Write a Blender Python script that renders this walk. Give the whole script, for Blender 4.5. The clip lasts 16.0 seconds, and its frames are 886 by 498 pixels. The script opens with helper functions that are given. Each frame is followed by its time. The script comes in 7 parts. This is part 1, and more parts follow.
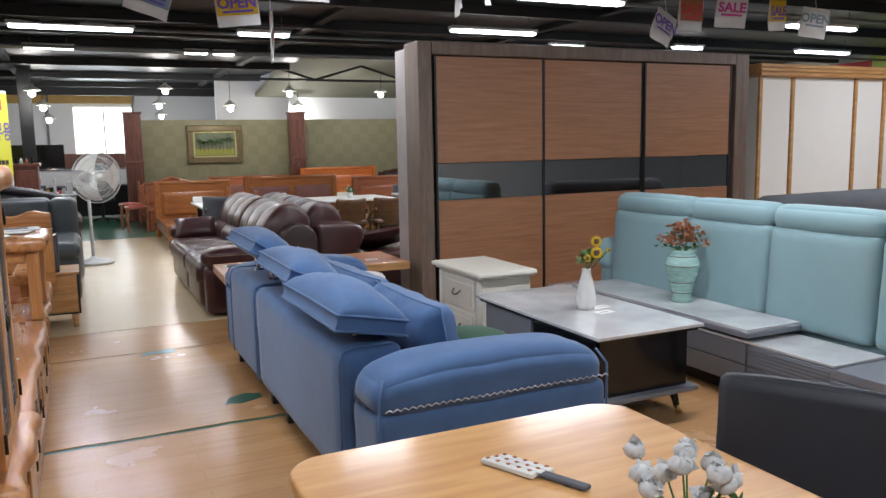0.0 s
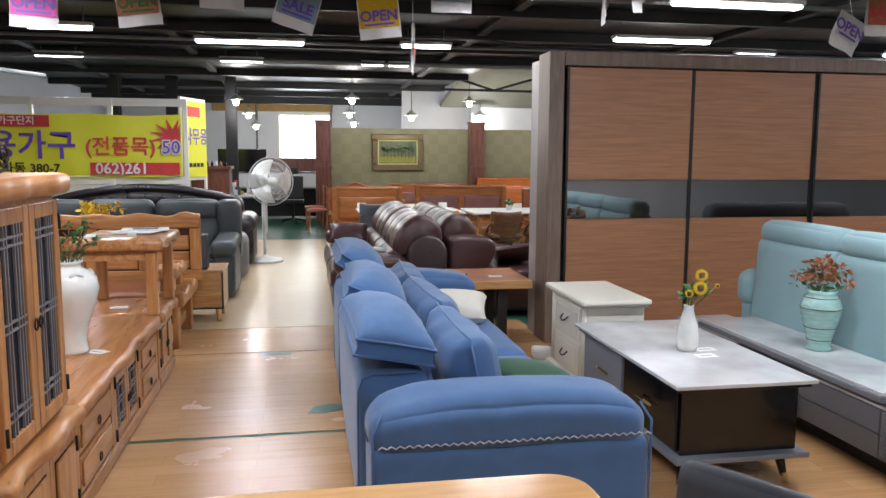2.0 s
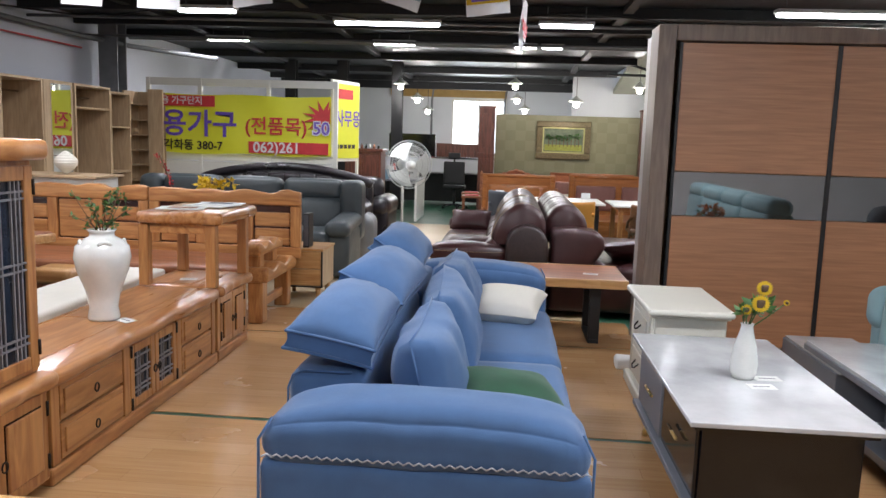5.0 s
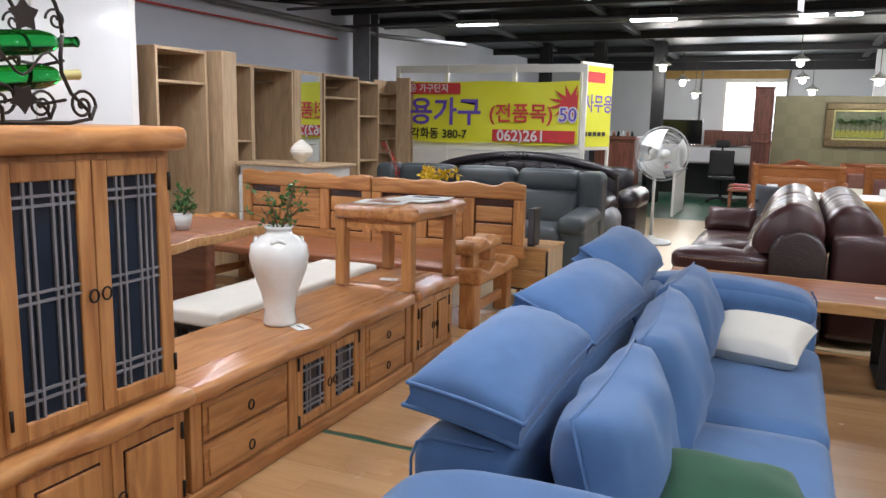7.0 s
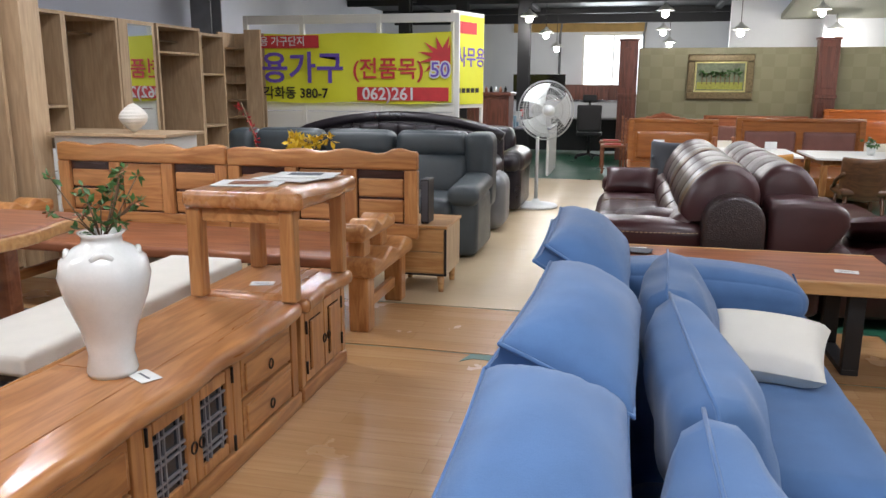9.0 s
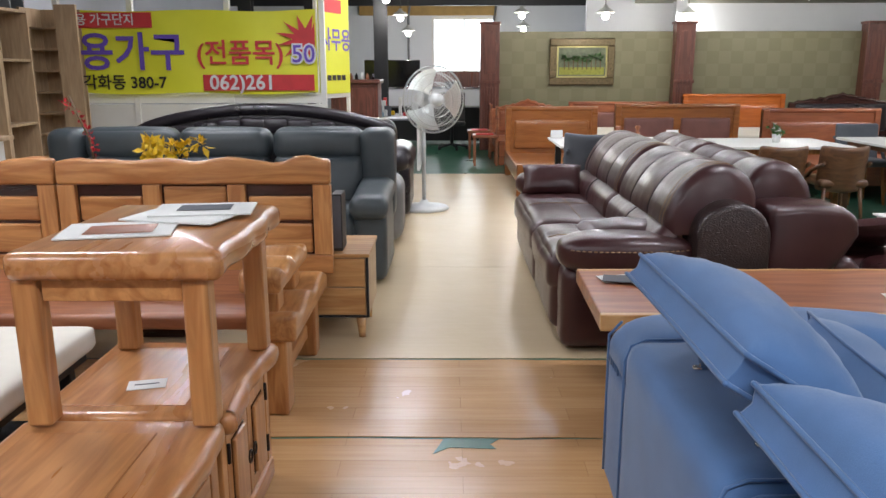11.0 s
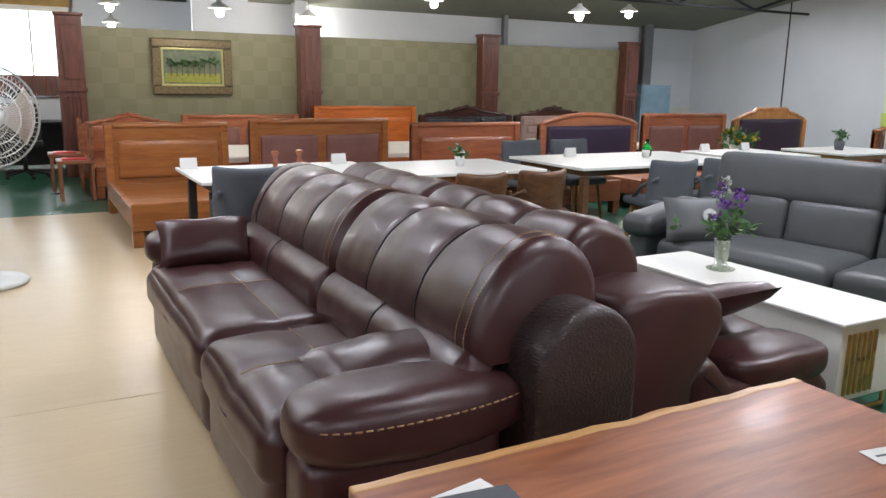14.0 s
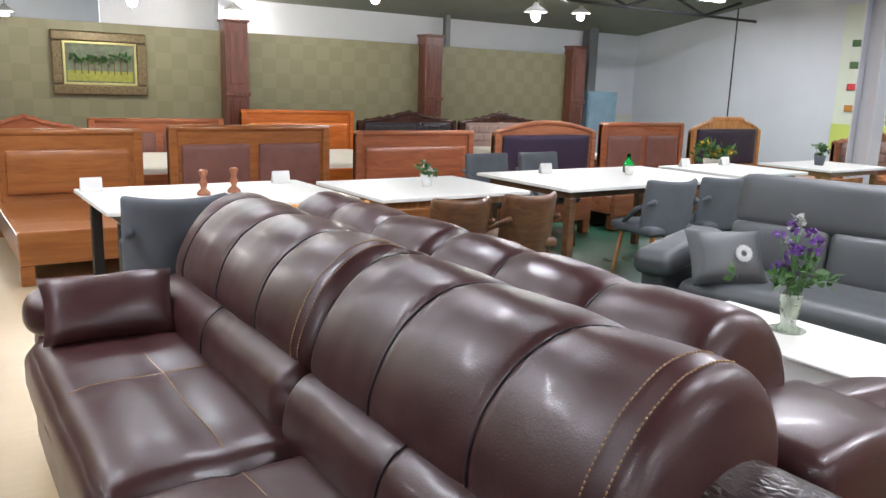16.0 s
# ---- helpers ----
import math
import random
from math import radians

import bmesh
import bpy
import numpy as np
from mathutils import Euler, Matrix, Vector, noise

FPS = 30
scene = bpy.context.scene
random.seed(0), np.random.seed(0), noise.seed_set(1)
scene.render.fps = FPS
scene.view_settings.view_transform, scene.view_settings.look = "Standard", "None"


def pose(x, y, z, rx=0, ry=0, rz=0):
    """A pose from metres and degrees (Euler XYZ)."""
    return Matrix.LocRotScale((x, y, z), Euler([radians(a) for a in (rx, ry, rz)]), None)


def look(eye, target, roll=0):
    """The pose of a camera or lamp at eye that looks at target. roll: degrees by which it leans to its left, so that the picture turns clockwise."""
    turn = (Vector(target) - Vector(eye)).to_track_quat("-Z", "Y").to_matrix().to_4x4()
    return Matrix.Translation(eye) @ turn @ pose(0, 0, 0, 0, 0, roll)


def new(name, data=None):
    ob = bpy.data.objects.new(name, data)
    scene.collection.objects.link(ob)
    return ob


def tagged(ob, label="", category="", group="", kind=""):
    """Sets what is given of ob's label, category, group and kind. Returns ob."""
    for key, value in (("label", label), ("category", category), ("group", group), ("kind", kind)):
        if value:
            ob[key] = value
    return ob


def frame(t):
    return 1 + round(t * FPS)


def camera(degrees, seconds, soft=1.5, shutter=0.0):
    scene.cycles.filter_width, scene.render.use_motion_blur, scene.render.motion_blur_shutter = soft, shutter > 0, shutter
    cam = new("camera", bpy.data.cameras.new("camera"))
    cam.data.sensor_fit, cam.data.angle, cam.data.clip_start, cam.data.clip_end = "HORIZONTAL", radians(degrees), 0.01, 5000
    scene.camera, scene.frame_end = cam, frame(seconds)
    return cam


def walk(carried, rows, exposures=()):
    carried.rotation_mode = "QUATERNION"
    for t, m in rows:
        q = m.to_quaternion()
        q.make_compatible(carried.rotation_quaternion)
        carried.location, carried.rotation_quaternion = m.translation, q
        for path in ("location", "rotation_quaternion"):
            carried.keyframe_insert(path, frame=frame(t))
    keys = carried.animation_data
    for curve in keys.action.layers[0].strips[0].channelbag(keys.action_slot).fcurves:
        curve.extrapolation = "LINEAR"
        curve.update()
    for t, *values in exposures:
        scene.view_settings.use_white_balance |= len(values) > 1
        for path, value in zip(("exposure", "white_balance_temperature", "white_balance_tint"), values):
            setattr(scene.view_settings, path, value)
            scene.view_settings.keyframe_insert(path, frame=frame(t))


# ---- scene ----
cam = camera(59.6, 16.0)
PATH = [
    (0, (0.027, 0.013, 1.469), (0.868, 1.808, 1.2), -1.1),
    (0.5, (0.222, 0.014, 1.458), (0.793, 1.918, 1.238), 0.3),
    (1, (0.348, 0.012, 1.454), (0.841, 1.936, 1.223), -0.7),
    (1.5, (0.563, -0.019, 1.489), (1.0, 1.919, 1.258), 0.7),
    (2, (0.702, 0.024, 1.499), (1.052, 1.978, 1.258), 0.3),
    (2.5, (0.871, 0.044, 1.505), (1.025, 2.024, 1.264), 0.3),
    (3, (1.065, 0.038, 1.491), (1.105, 2.021, 1.235), 0.6),
    (5.3, (1.668, 0.464, 1.467), (1.441, 2.43, 1.181), 1.7),
    (5.5, (1.714, 0.552, 1.47), (1.404, 2.504, 1.167), 0.9),
    (6, (1.73, 0.747, 1.47), (1.191, 2.647, 1.158), 0.1),
    (6.5, (1.657, 0.92, 1.474), (0.916, 2.749, 1.148), 1.4),
    (7, (1.689, 1.174, 1.458), (0.886, 2.976, 1.134), 1.2),
    (7.5, (1.69, 1.424, 1.443), (1.02, 3.274, 1.082), -0.2),
    (8, (1.635, 1.591, 1.459), (1.062, 3.47, 1.083), -0.1),
    (8.2, (1.592, 1.693, 1.445), (1.008, 3.57, 1.075), 0.2),
    (9.2, (1.0, 2.13, 1.425), (0.6, 4.05, 0.985), 0.4),
    (10.5, (0.561, 2.872, 1.401), (0.389, 4.804, 0.914), 0.7),
    (11, (0.401, 3.129, 1.412), (0.385, 5.077, 0.962), -0.1),
    (11.5, (0.347, 3.457, 1.407), (0.364, 5.414, 0.999), 0.9),
    (12, (0.275, 3.798, 1.402), (0.426, 5.747, 0.983), 0.5),
    (12.5, (0.283, 4.115, 1.38), (0.541, 6.057, 0.979), 0.7),
    (13, (0.356, 4.447, 1.403), (0.82, 6.357, 1.035), 1.4),
    (13.5, (0.355, 4.795, 1.396), (1.084, 6.619, 1.021), 0.8),
    (14, (0.42, 5.172, 1.389), (1.357, 6.889, 0.969), 1.0),
    (14.5, (0.489, 5.611, 1.344), (1.726, 7.124, 0.914), 1.9),
    (15, (0.479, 5.859, 1.375), (1.878, 7.22, 0.938), 1.5),
    (15.5, (0.572, 6.067, 1.379), (1.922, 7.48, 0.949), 2.2),
    (16, (0.665, 6.217, 1.398), (1.772, 7.832, 0.989), 1.9),
]
walk(cam, [(t, look(eye, target, roll)) for t, eye, target, roll in PATH],
     exposures=((0, -0.3), (1.5, -0.12), (3, -0.05), (8, -0.05), (11, -0.05), (13, -0.05), (14, -0.06), (15, 0.1), (16, 0.28)))

# ---- world, lights, exposure ----

world = bpy.data.worlds.new("daylight")
scene.world = world
world.use_nodes = True
sky = world.node_tree.nodes.new("ShaderNodeTexSky")
sky.sky_type, sky.sun_disc, sky.sun_elevation, sky.sun_rotation = "NISHITA", False, radians(50), radians(200)
world.node_tree.links.new(sky.outputs[0], world.node_tree.nodes["Background"].inputs[0])
world.node_tree.nodes["Background"].inputs[1].default_value = 0.12
sun_data = bpy.data.lights.new("sun", "SUN")
sun_data.energy, sun_data.angle, sun_data.color = 2.5, radians(0.5), (1.0, 0.96, 0.9)
new("sun", sun_data).matrix_world = look((0, 40, 30), (0, 22, 0))

TUBE_POWER, BULB_POWER = 54.0, 30.0


def lamp_area(x, y, z, sx, sy, power, colour=(0.91, 0.925, 1.0)):
    d = bpy.data.lights.new("tube_light", "AREA")
    d.shape, d.size, d.size_y, d.energy, d.color = "RECTANGLE", sx, sy, power, colour
    new("tube_light", d).matrix_world = pose(x, y, z)


def lamp_point(x, y, z, power, colour=(1.0, 0.965, 0.93)):
    d = bpy.data.lights.new("bulb_light", "POINT")
    d.energy, d.color, d.shadow_soft_size = power, colour, 0.05
    new("bulb_light", d).matrix_world = pose(x, y, z)


# daylight through the far window
win_light = bpy.data.lights.new("window_light", "AREA")
win_light.shape, win_light.size, win_light.size_y, win_light.energy, win_light.color = "RECTANGLE", 1.4, 1.4, 45, (0.9, 0.96, 1.0)
new("window_light", win_light).matrix_world = pose(0.75, 22.05, 1.85, -90, 0, 0)


# ---- materials ----
def shader(name, colour, rough=0.5, metal=0.0, dark=0.8, scale=6.0, stretch=(1, 1, 1), bump=0.1, bump_scale=120.0, coat=0.0, fine=0.1, sheen=0.0, rvar=0.08, bump_dist=0.002):
    """A surface with large and fine variation, relief and uneven gloss."""
    m = bpy.data.materials.new(name)
    m.use_nodes = True
    nt = m.node_tree
    N, L = nt.nodes, nt.links
    b = N["Principled BSDF"]
    tc, mp = N.new("ShaderNodeTexCoord"), N.new("ShaderNodeMapping")
    mp.inputs["Scale"].default_value = stretch
    L.new(tc.outputs["Object"], mp.inputs[0])
    big, small = N.new("ShaderNodeTexNoise"), N.new("ShaderNodeTexNoise")
    big.inputs["Scale"].default_value, big.inputs["Detail"].default_value = scale, 5
    small.inputs["Scale"].default_value, small.inputs["Detail"].default_value = bump_scale, 3
    L.new(mp.outputs[0], big.inputs[0])
    L.new(mp.outputs[0], small.inputs[0])
    ramp = N.new("ShaderNodeValToRGB")
    ramp.color_ramp.elements[0].position, ramp.color_ramp.elements[1].position = 0.3, 0.7
    ramp.color_ramp.elements[0].color = (*[c * dark for c in colour], 1)
    ramp.color_ramp.elements[1].color = (*colour, 1)
    L.new(big.outputs[0], ramp.inputs[0])
    mix = N.new("ShaderNodeMix")
    mix.data_type, mix.blend_type = "RGBA", "OVERLAY"
    mix.inputs[0].default_value = fine
    L.new(ramp.outputs[0], mix.inputs[6])
    L.new(small.outputs[0], mix.inputs[7])
    L.new(mix.outputs[2], b.inputs["Base Color"])
    ra = N.new("ShaderNodeMapRange")
    ra.inputs[3].default_value, ra.inputs[4].default_value = max(0.02, rough - rvar), min(1, rough + rvar)
    L.new(big.outputs[0], ra.inputs[0])
    L.new(ra.outputs[0], b.inputs["Roughness"])
    b.inputs["Metallic"].default_value = metal
    b.inputs["Coat Weight"].default_value = coat
    b.inputs["Coat Roughness"].default_value = 0.12
    if sheen:
        b.inputs["Sheen Weight"].default_value = sheen
        b.inputs["Sheen Roughness"].default_value = 0.4
    if bump:
        bp = N.new("ShaderNodeBump")
        bp.inputs["Strength"].default_value, bp.inputs["Distance"].default_value = bump, bump_dist
        L.new(small.outputs[0], bp.inputs["Height"])
        L.new(bp.outputs[0], b.inputs["Normal"])
    return m


def wood(name, light, dark, grain=(1, 1, 1), rough=0.35, scale=5.0, coat=0.25):
    """Lacquered wood; grain: small number along the boards."""
    m = shader(name, light, rough, dark=0.7, scale=scale, stretch=grain, bump=0.12, bump_scale=45, coat=coat, fine=0.22)
    N, L = m.node_tree.nodes, m.node_tree.links
    mp = next(n for n in N if n.type == "MAPPING")
    w = N.new("ShaderNodeTexNoise")
    w.inputs["Scale"].default_value, w.inputs["Detail"].default_value, w.inputs["Distortion"].default_value = scale * 3, 6, 1.6
    L.new(mp.outputs[0], w.inputs[0])
    info, add = N.new("ShaderNodeObjectInfo"), N.new("ShaderNodeVectorMath")
    mul = N.new("ShaderNodeMath")
    mul.operation = "MULTIPLY"
    mul.inputs[1].default_value = 7.0
    L.new(info.outputs["Random"], mul.inputs[0])
    L.new(mp.outputs[0], add.inputs[0])
    L.new(mul.outputs[0], add.inputs[1])
    L.new(add.outputs[0], w.inputs[0])
    ramp = N.new("ShaderNodeValToRGB")
    ramp.color_ramp.elements[0].position, ramp.color_ramp.elements[1].position = 0.36, 0.62
    ramp.color_ramp.elements[0].color, ramp.color_ramp.elements[1].color = (*dark, 1), (*light, 1)
    L.new(w.outputs[0], ramp.inputs[0])
    mix = next(n for n in N if n.type == "MIX")
    L.new(ramp.outputs[0], mix.inputs[6])
    return m


def glow(name, colour, strength):
    m = bpy.data.materials.new(name)
    m.use_nodes = True
    b = m.node_tree.nodes["Principled BSDF"]
    b.inputs["Emission Color"].default_value = (*colour, 1)
    b.inputs["Emission Strength"].default_value = strength
    return m


def clear(name, colour, rough=0.02):
    m = bpy.data.materials.new(name)
    m.use_nodes = True
    b = m.node_tree.nodes["Principled BSDF"]
    b.inputs["Base Color"].default_value = (*colour, 1)
    b.inputs["Transmission Weight"].default_value, b.inputs["Roughness"].default_value = 1.0, rough
    b.inputs["IOR"].default_value = 1.45
    return m


GX, GY, GZ = (0.12, 1, 1), (1, 0.12, 1), (1, 1, 0.12)
M_blue = shader("blue_velour", (0.072, 0.155, 0.32), 0.85, dark=0.82, scale=9, bump=0.3, bump_scale=420, sheen=0.24)
M_piping = shader("pale_piping", (0.6, 0.65, 0.72), 0.8)
M_green = shader("green_velvet", (0.008, 0.072, 0.03), 0.8, dark=0.7, scale=12, bump=0.2, bump_scale=500, sheen=0.15)
M_cream = shader("cream_cloth", (0.72, 0.68, 0.6), 0.9, dark=0.92, bump=0.3, bump_scale=380)
M_brown = shader("burgundy_leather", (0.054, 0.0175, 0.0178), 0.34, dark=0.7, scale=7, bump=0.35, bump_scale=260, coat=0.12, fine=0.15, rvar=0.09)
M_croc = shader("crocodile_leather", (0.034, 0.02, 0.018), 0.34, dark=0.6, scale=40, bump=0.8, bump_scale=70, bump_dist=0.004)
scales = M_croc.node_tree.nodes.new("ShaderNodeTexVoronoi")
scales.feature, scales.inputs["Scale"].default_value = "DISTANCE_TO_EDGE", 62
squash = M_croc.node_tree.nodes.new("ShaderNodeMapping")
squash.inputs["Scale"].default_value = (1, 0.6, 1.5)
M_croc.node_tree.links.new(M_croc.node_tree.nodes["Texture Coordinate"].outputs["Object"], squash.inputs[0])
M_croc.node_tree.links.new(squash.outputs[0], scales.inputs[0])
M_croc.node_tree.links.new(scales.outputs[0], M_croc.node_tree.nodes["Bump"].inputs["Height"])
M_dgrey = shader("slate_leather", (0.055, 0.068, 0.075), 0.42, dark=0.8, scale=6, bump=0.3, bump_scale=300)
M_grey = shader("grey_leather", (0.072, 0.077, 0.082), 0.45, dark=0.85, scale=5, bump=0.3, bump_scale=300)
M_black_l = shader("black_leather", (0.018, 0.014, 0.018), 0.3, dark=0.7, bump=0.3, bump_scale=260)
M_teal = shader("pale_teal_cloth", (0.27, 0.42, 0.45), 0.88, dark=0.92, bump=0.25, bump_scale=450, sheen=0.2)
M_greycloth = shader("grey_cloth", (0.115, 0.125, 0.14), 0.9, bump=0.3, bump_scale=450)
M_navycloth = shader("navy_leather", (0.02, 0.025, 0.035), 0.5, bump=0.2, bump_scale=300)
M_stitch = shader("tan_stitch", (0.33, 0.2, 0.1), 0.7)
M_oakx = wood("pine_along_x", (0.50, 0.24, 0.085), (0.33, 0.13, 0.04), GX)
M_oaky = wood("pine_along_y", (0.50, 0.24, 0.085), (0.33, 0.13, 0.04), GY)
M_oakz = wood("pine_upright", (0.50, 0.24, 0.085), (0.33, 0.13, 0.04), GZ)
M_cedar = wood("reddish_cedar", (0.48, 0.225, 0.085), (0.33, 0.13, 0.042), GY, 0.28)
M_slab = wood("red_slab_wood", (0.36, 0.135, 0.06), (0.22, 0.075, 0.035), GX, 0.42, 3.0, 0.1)
M_sap = wood("sapwood", (0.55, 0.32, 0.13), (0.42, 0.2, 0.07), GX, 0.35)
M_table = wood("honey_tabletop", (0.66, 0.37, 0.14), (0.57, 0.29, 0.095), GX, 0.3, 3.0)
M_walnut = wood("walnut_laminate", (0.39, 0.19, 0.098), (0.32, 0.15, 0.076), (0.08, 1, 1.6), 0.42, 6, 0.05)
M_frame = wood("taupe_laminate", (0.20, 0.145, 0.11), (0.15, 0.105, 0.08), GZ, 0.45, 6, 0.0)
M_mahog = wood("mahogany", (0.16, 0.055, 0.036), (0.09, 0.03, 0.02), GZ, 0.3)
M_bed1 = wood("amber_wood", (0.35, 0.13, 0.035), (0.27, 0.092, 0.024), GX, 0.3)
M_bed2 = wood("orange_wood", (0.50, 0.135, 0.025), (0.40, 0.10, 0.018), GX, 0.25)
M_bed3 = wood("reddish_wood", (0.36, 0.12, 0.05), (0.26, 0.08, 0.035), GX, 0.3)
M_dwood = wood("dark_carved_wood", (0.06, 0.022, 0.018), (0.03, 0.012, 0.01), GX, 0.25)
M_beige_w = wood("beige_laminate", (0.50, 0.36, 0.22), (0.42, 0.29, 0.17), GZ, 0.5, 5, 0)
M_pink = shader("rose_leather", (0.21, 0.09, 0.072), 0.45, bump=0.3)
M_white = shader("white_lacquer", (0.78, 0.77, 0.73), 0.35, dark=0.97, bump=0.03)
M_ivory = shader("ivory_paint", (0.74, 0.71, 0.62), 0.4, dark=0.95, bump=0.05)
M_ceramic = shader("crackled_white_ceramic", (0.76, 0.76, 0.72), 0.22, dark=0.9, scale=14, bump=0.1, coat=0.4)
M_tealcer = shader("celadon_ceramic", (0.38, 0.62, 0.57), 0.25, dark=0.75, scale=18, stretch=(1, 1, 5), coat=0.4)
M_marble = shader("veined_marble", (0.66, 0.67, 0.68), 0.12, dark=0.62, scale=3.2, bump=0.0, coat=0.5, fine=0.05)
M_glossblack = shader("gloss_black", (0.008, 0.008, 0.009), 0.12, bump=0)
M_black = shader("black_metal", (0.012, 0.012, 0.013), 0.45, bump=0.1)
M_greydraw = shader("grey_lacquer", (0.19, 0.20, 0.23), 0.4, dark=0.93)
M_chrome = shader("chrome", (0.75, 0.75, 0.76), 0.12, metal=1.0, bump=0)
M_gold = shader("brushed_gold", (0.72, 0.48, 0.18), 0.28, metal=1.0, bump=0.05)
M_iron = shader("wrought_iron", (0.03, 0.022, 0.018), 0.5, metal=0.7)
M_wall = shader("white_wall_panel", (0.70, 0.72, 0.76), 0.6, dark=0.92, scale=1.3, bump=0.08, bump_scale=60)
M_gwall = shader("grey_wall_panel", (0.60, 0.62, 0.70), 0.6, dark=0.9, scale=1.1, bump=0.08, bump_scale=60)
M_chairw = wood("dark_brown_wood", (0.15, 0.07, 0.03), (0.09, 0.04, 0.02), GX, 0.35)
M_roof = shader("beige_roof_panel", (0.26, 0.265, 0.21), 0.75, dark=0.85, scale=1.5, bump=0.2, bump_scale=30)
M_ceil = shader("black_ceiling", (0.008, 0.009, 0.013), 0.45, dark=0.6, scale=1.0, stretch=(1, 0.3, 1), bump=0.3, bump_scale=9, bump_dist=0.02)
M_steel = shader("grey_steel", (0.22, 0.225, 0.235), 0.45, metal=0.3, dark=0.8)
M_dsteel = shader("dark_steel", (0.013, 0.013, 0.016), 0.55, dark=0.7)
M_greenfl = shader("green_floor_paint", (0.03, 0.125, 0.075), 0.3, dark=0.7, scale=2.2, bump=0.15, bump_scale=25)
M_tube = glow("fluorescent_tube", (0.93, 0.97, 1.0), 9.0)
M_bulb = glow("bulb", (1.0, 0.95, 0.85), 60.0)
M_fixture = shader("lamp_housing", (0.7, 0.72, 0.74), 0.4)
M_plastic = shader("white_plastic", (0.66, 0.67, 0.65), 0.35, bump=0)
M_paper = shader("paper", (0.75, 0.75, 0.72), 0.7, bump=0)
M_yellow = shader("yellow_banner_vinyl", (0.80, 0.80, 0.04), 0.5, dark=0.93, scale=1.5, bump=0.1, bump_scale=8)
M_red = shader("red_print", (0.65, 0.045, 0.05), 0.5, bump=0)
M_purple = shader("purple_print", (0.16, 0.09, 0.50), 0.5, bump=0)
M_ink = shader("black_print", (0.015, 0.015, 0.015), 0.5, bump=0)
M_pwhite = shader("white_print", (0.8, 0.8, 0.8), 0.5, bump=0)
M_mirror = shader("mirror", (0.82, 0.84, 0.84), 0.02, metal=1.0, bump=0, dark=1.0, fine=0, rvar=0.0)
# clear mirror, tinted down to stand in for the dark hall it reflects
M_dimmirror = shader("dimmed_mirror", (0.36, 0.36, 0.36), 0.03, metal=1.0, bump=0, dark=1.0, fine=0, rvar=0.0)
M_leaf = shader("leaf", (0.06, 0.16, 0.035), 0.5, dark=0.6, scale=40)
M_petal_y = shader("yellow_petal", (0.72, 0.47, 0.01), 0.6, dark=0.8, scale=60)
M_petal_o = shader("faded_orange_petal", (0.42, 0.16, 0.07), 0.7, dark=0.6, scale=60)
M_petal_p = shader("violet_petal", (0.16, 0.05, 0.32), 0.6, dark=0.6, scale=60)
M_petal_w = shader("white_petal", (0.62, 0.63, 0.62), 0.7, dark=0.75, scale=60)
M_petal_r = shader("red_petal", (0.5, 0.02, 0.03), 0.6)
M_twig = shader("brown_twig", (0.13, 0.08, 0.04), 0.8)
M_glass = shader("vase_glass", (0.55, 0.62, 0.5), 0.08, dark=0.7, scale=30, bump=0.4, bump_scale=60)
M_glass.node_tree.nodes["Principled BSDF"].inputs["Alpha"].default_value = 0.45
M_gglass = clear("green_bottle_glass", (0.02, 0.42, 0.08))
M_foil = shader("gold_foil", (0.55, 0.5, 0.22), 0.35, metal=0.6)
M_darkglass = shader("dark_cabinet_glass", (0.022, 0.028, 0.04), 0.12, dark=0.6, scale=3, bump=0.0)
M_lattice = shader("pewter_lattice", (0.2, 0.19, 0.2), 0.5)
M_gframe = shader("antique_gilt", (0.2, 0.15, 0.075), 0.4, metal=0.4, dark=0.5, scale=30)
M_blueg = shader("blue_grey_paint", (0.22, 0.34, 0.42), 0.5)
M_purplecl = shader("dark_violet_leather", (0.028, 0.018, 0.045), 0.4, bump=0.2)
M_tuft = shader("dusty_rose_cloth", (0.36, 0.25, 0.22), 0.8)
M_greypl = shader("grey_swatch", (0.09, 0.095, 0.11), 0.7)
M_orangech = shader("orange_chair_shell", (0.6, 0.27, 0.05), 0.4)
M_bluecov = shader("pale_blue_sheet", (0.60, 0.64, 0.82), 0.9, dark=0.93, scale=5)
M_limegreen = shader("lime_poster_vinyl", (0.62, 0.72, 0.16), 0.55, dark=0.85, scale=1.0, bump=0.1, bump_scale=6)
M_posterwhite = shader("pale_poster_vinyl", (0.70, 0.75, 0.62), 0.55, dark=0.93, scale=1.2, bump=0.1, bump_scale=6)
M_ochre = shader("ochre_board", (0.42, 0.26, 0.08), 0.6)


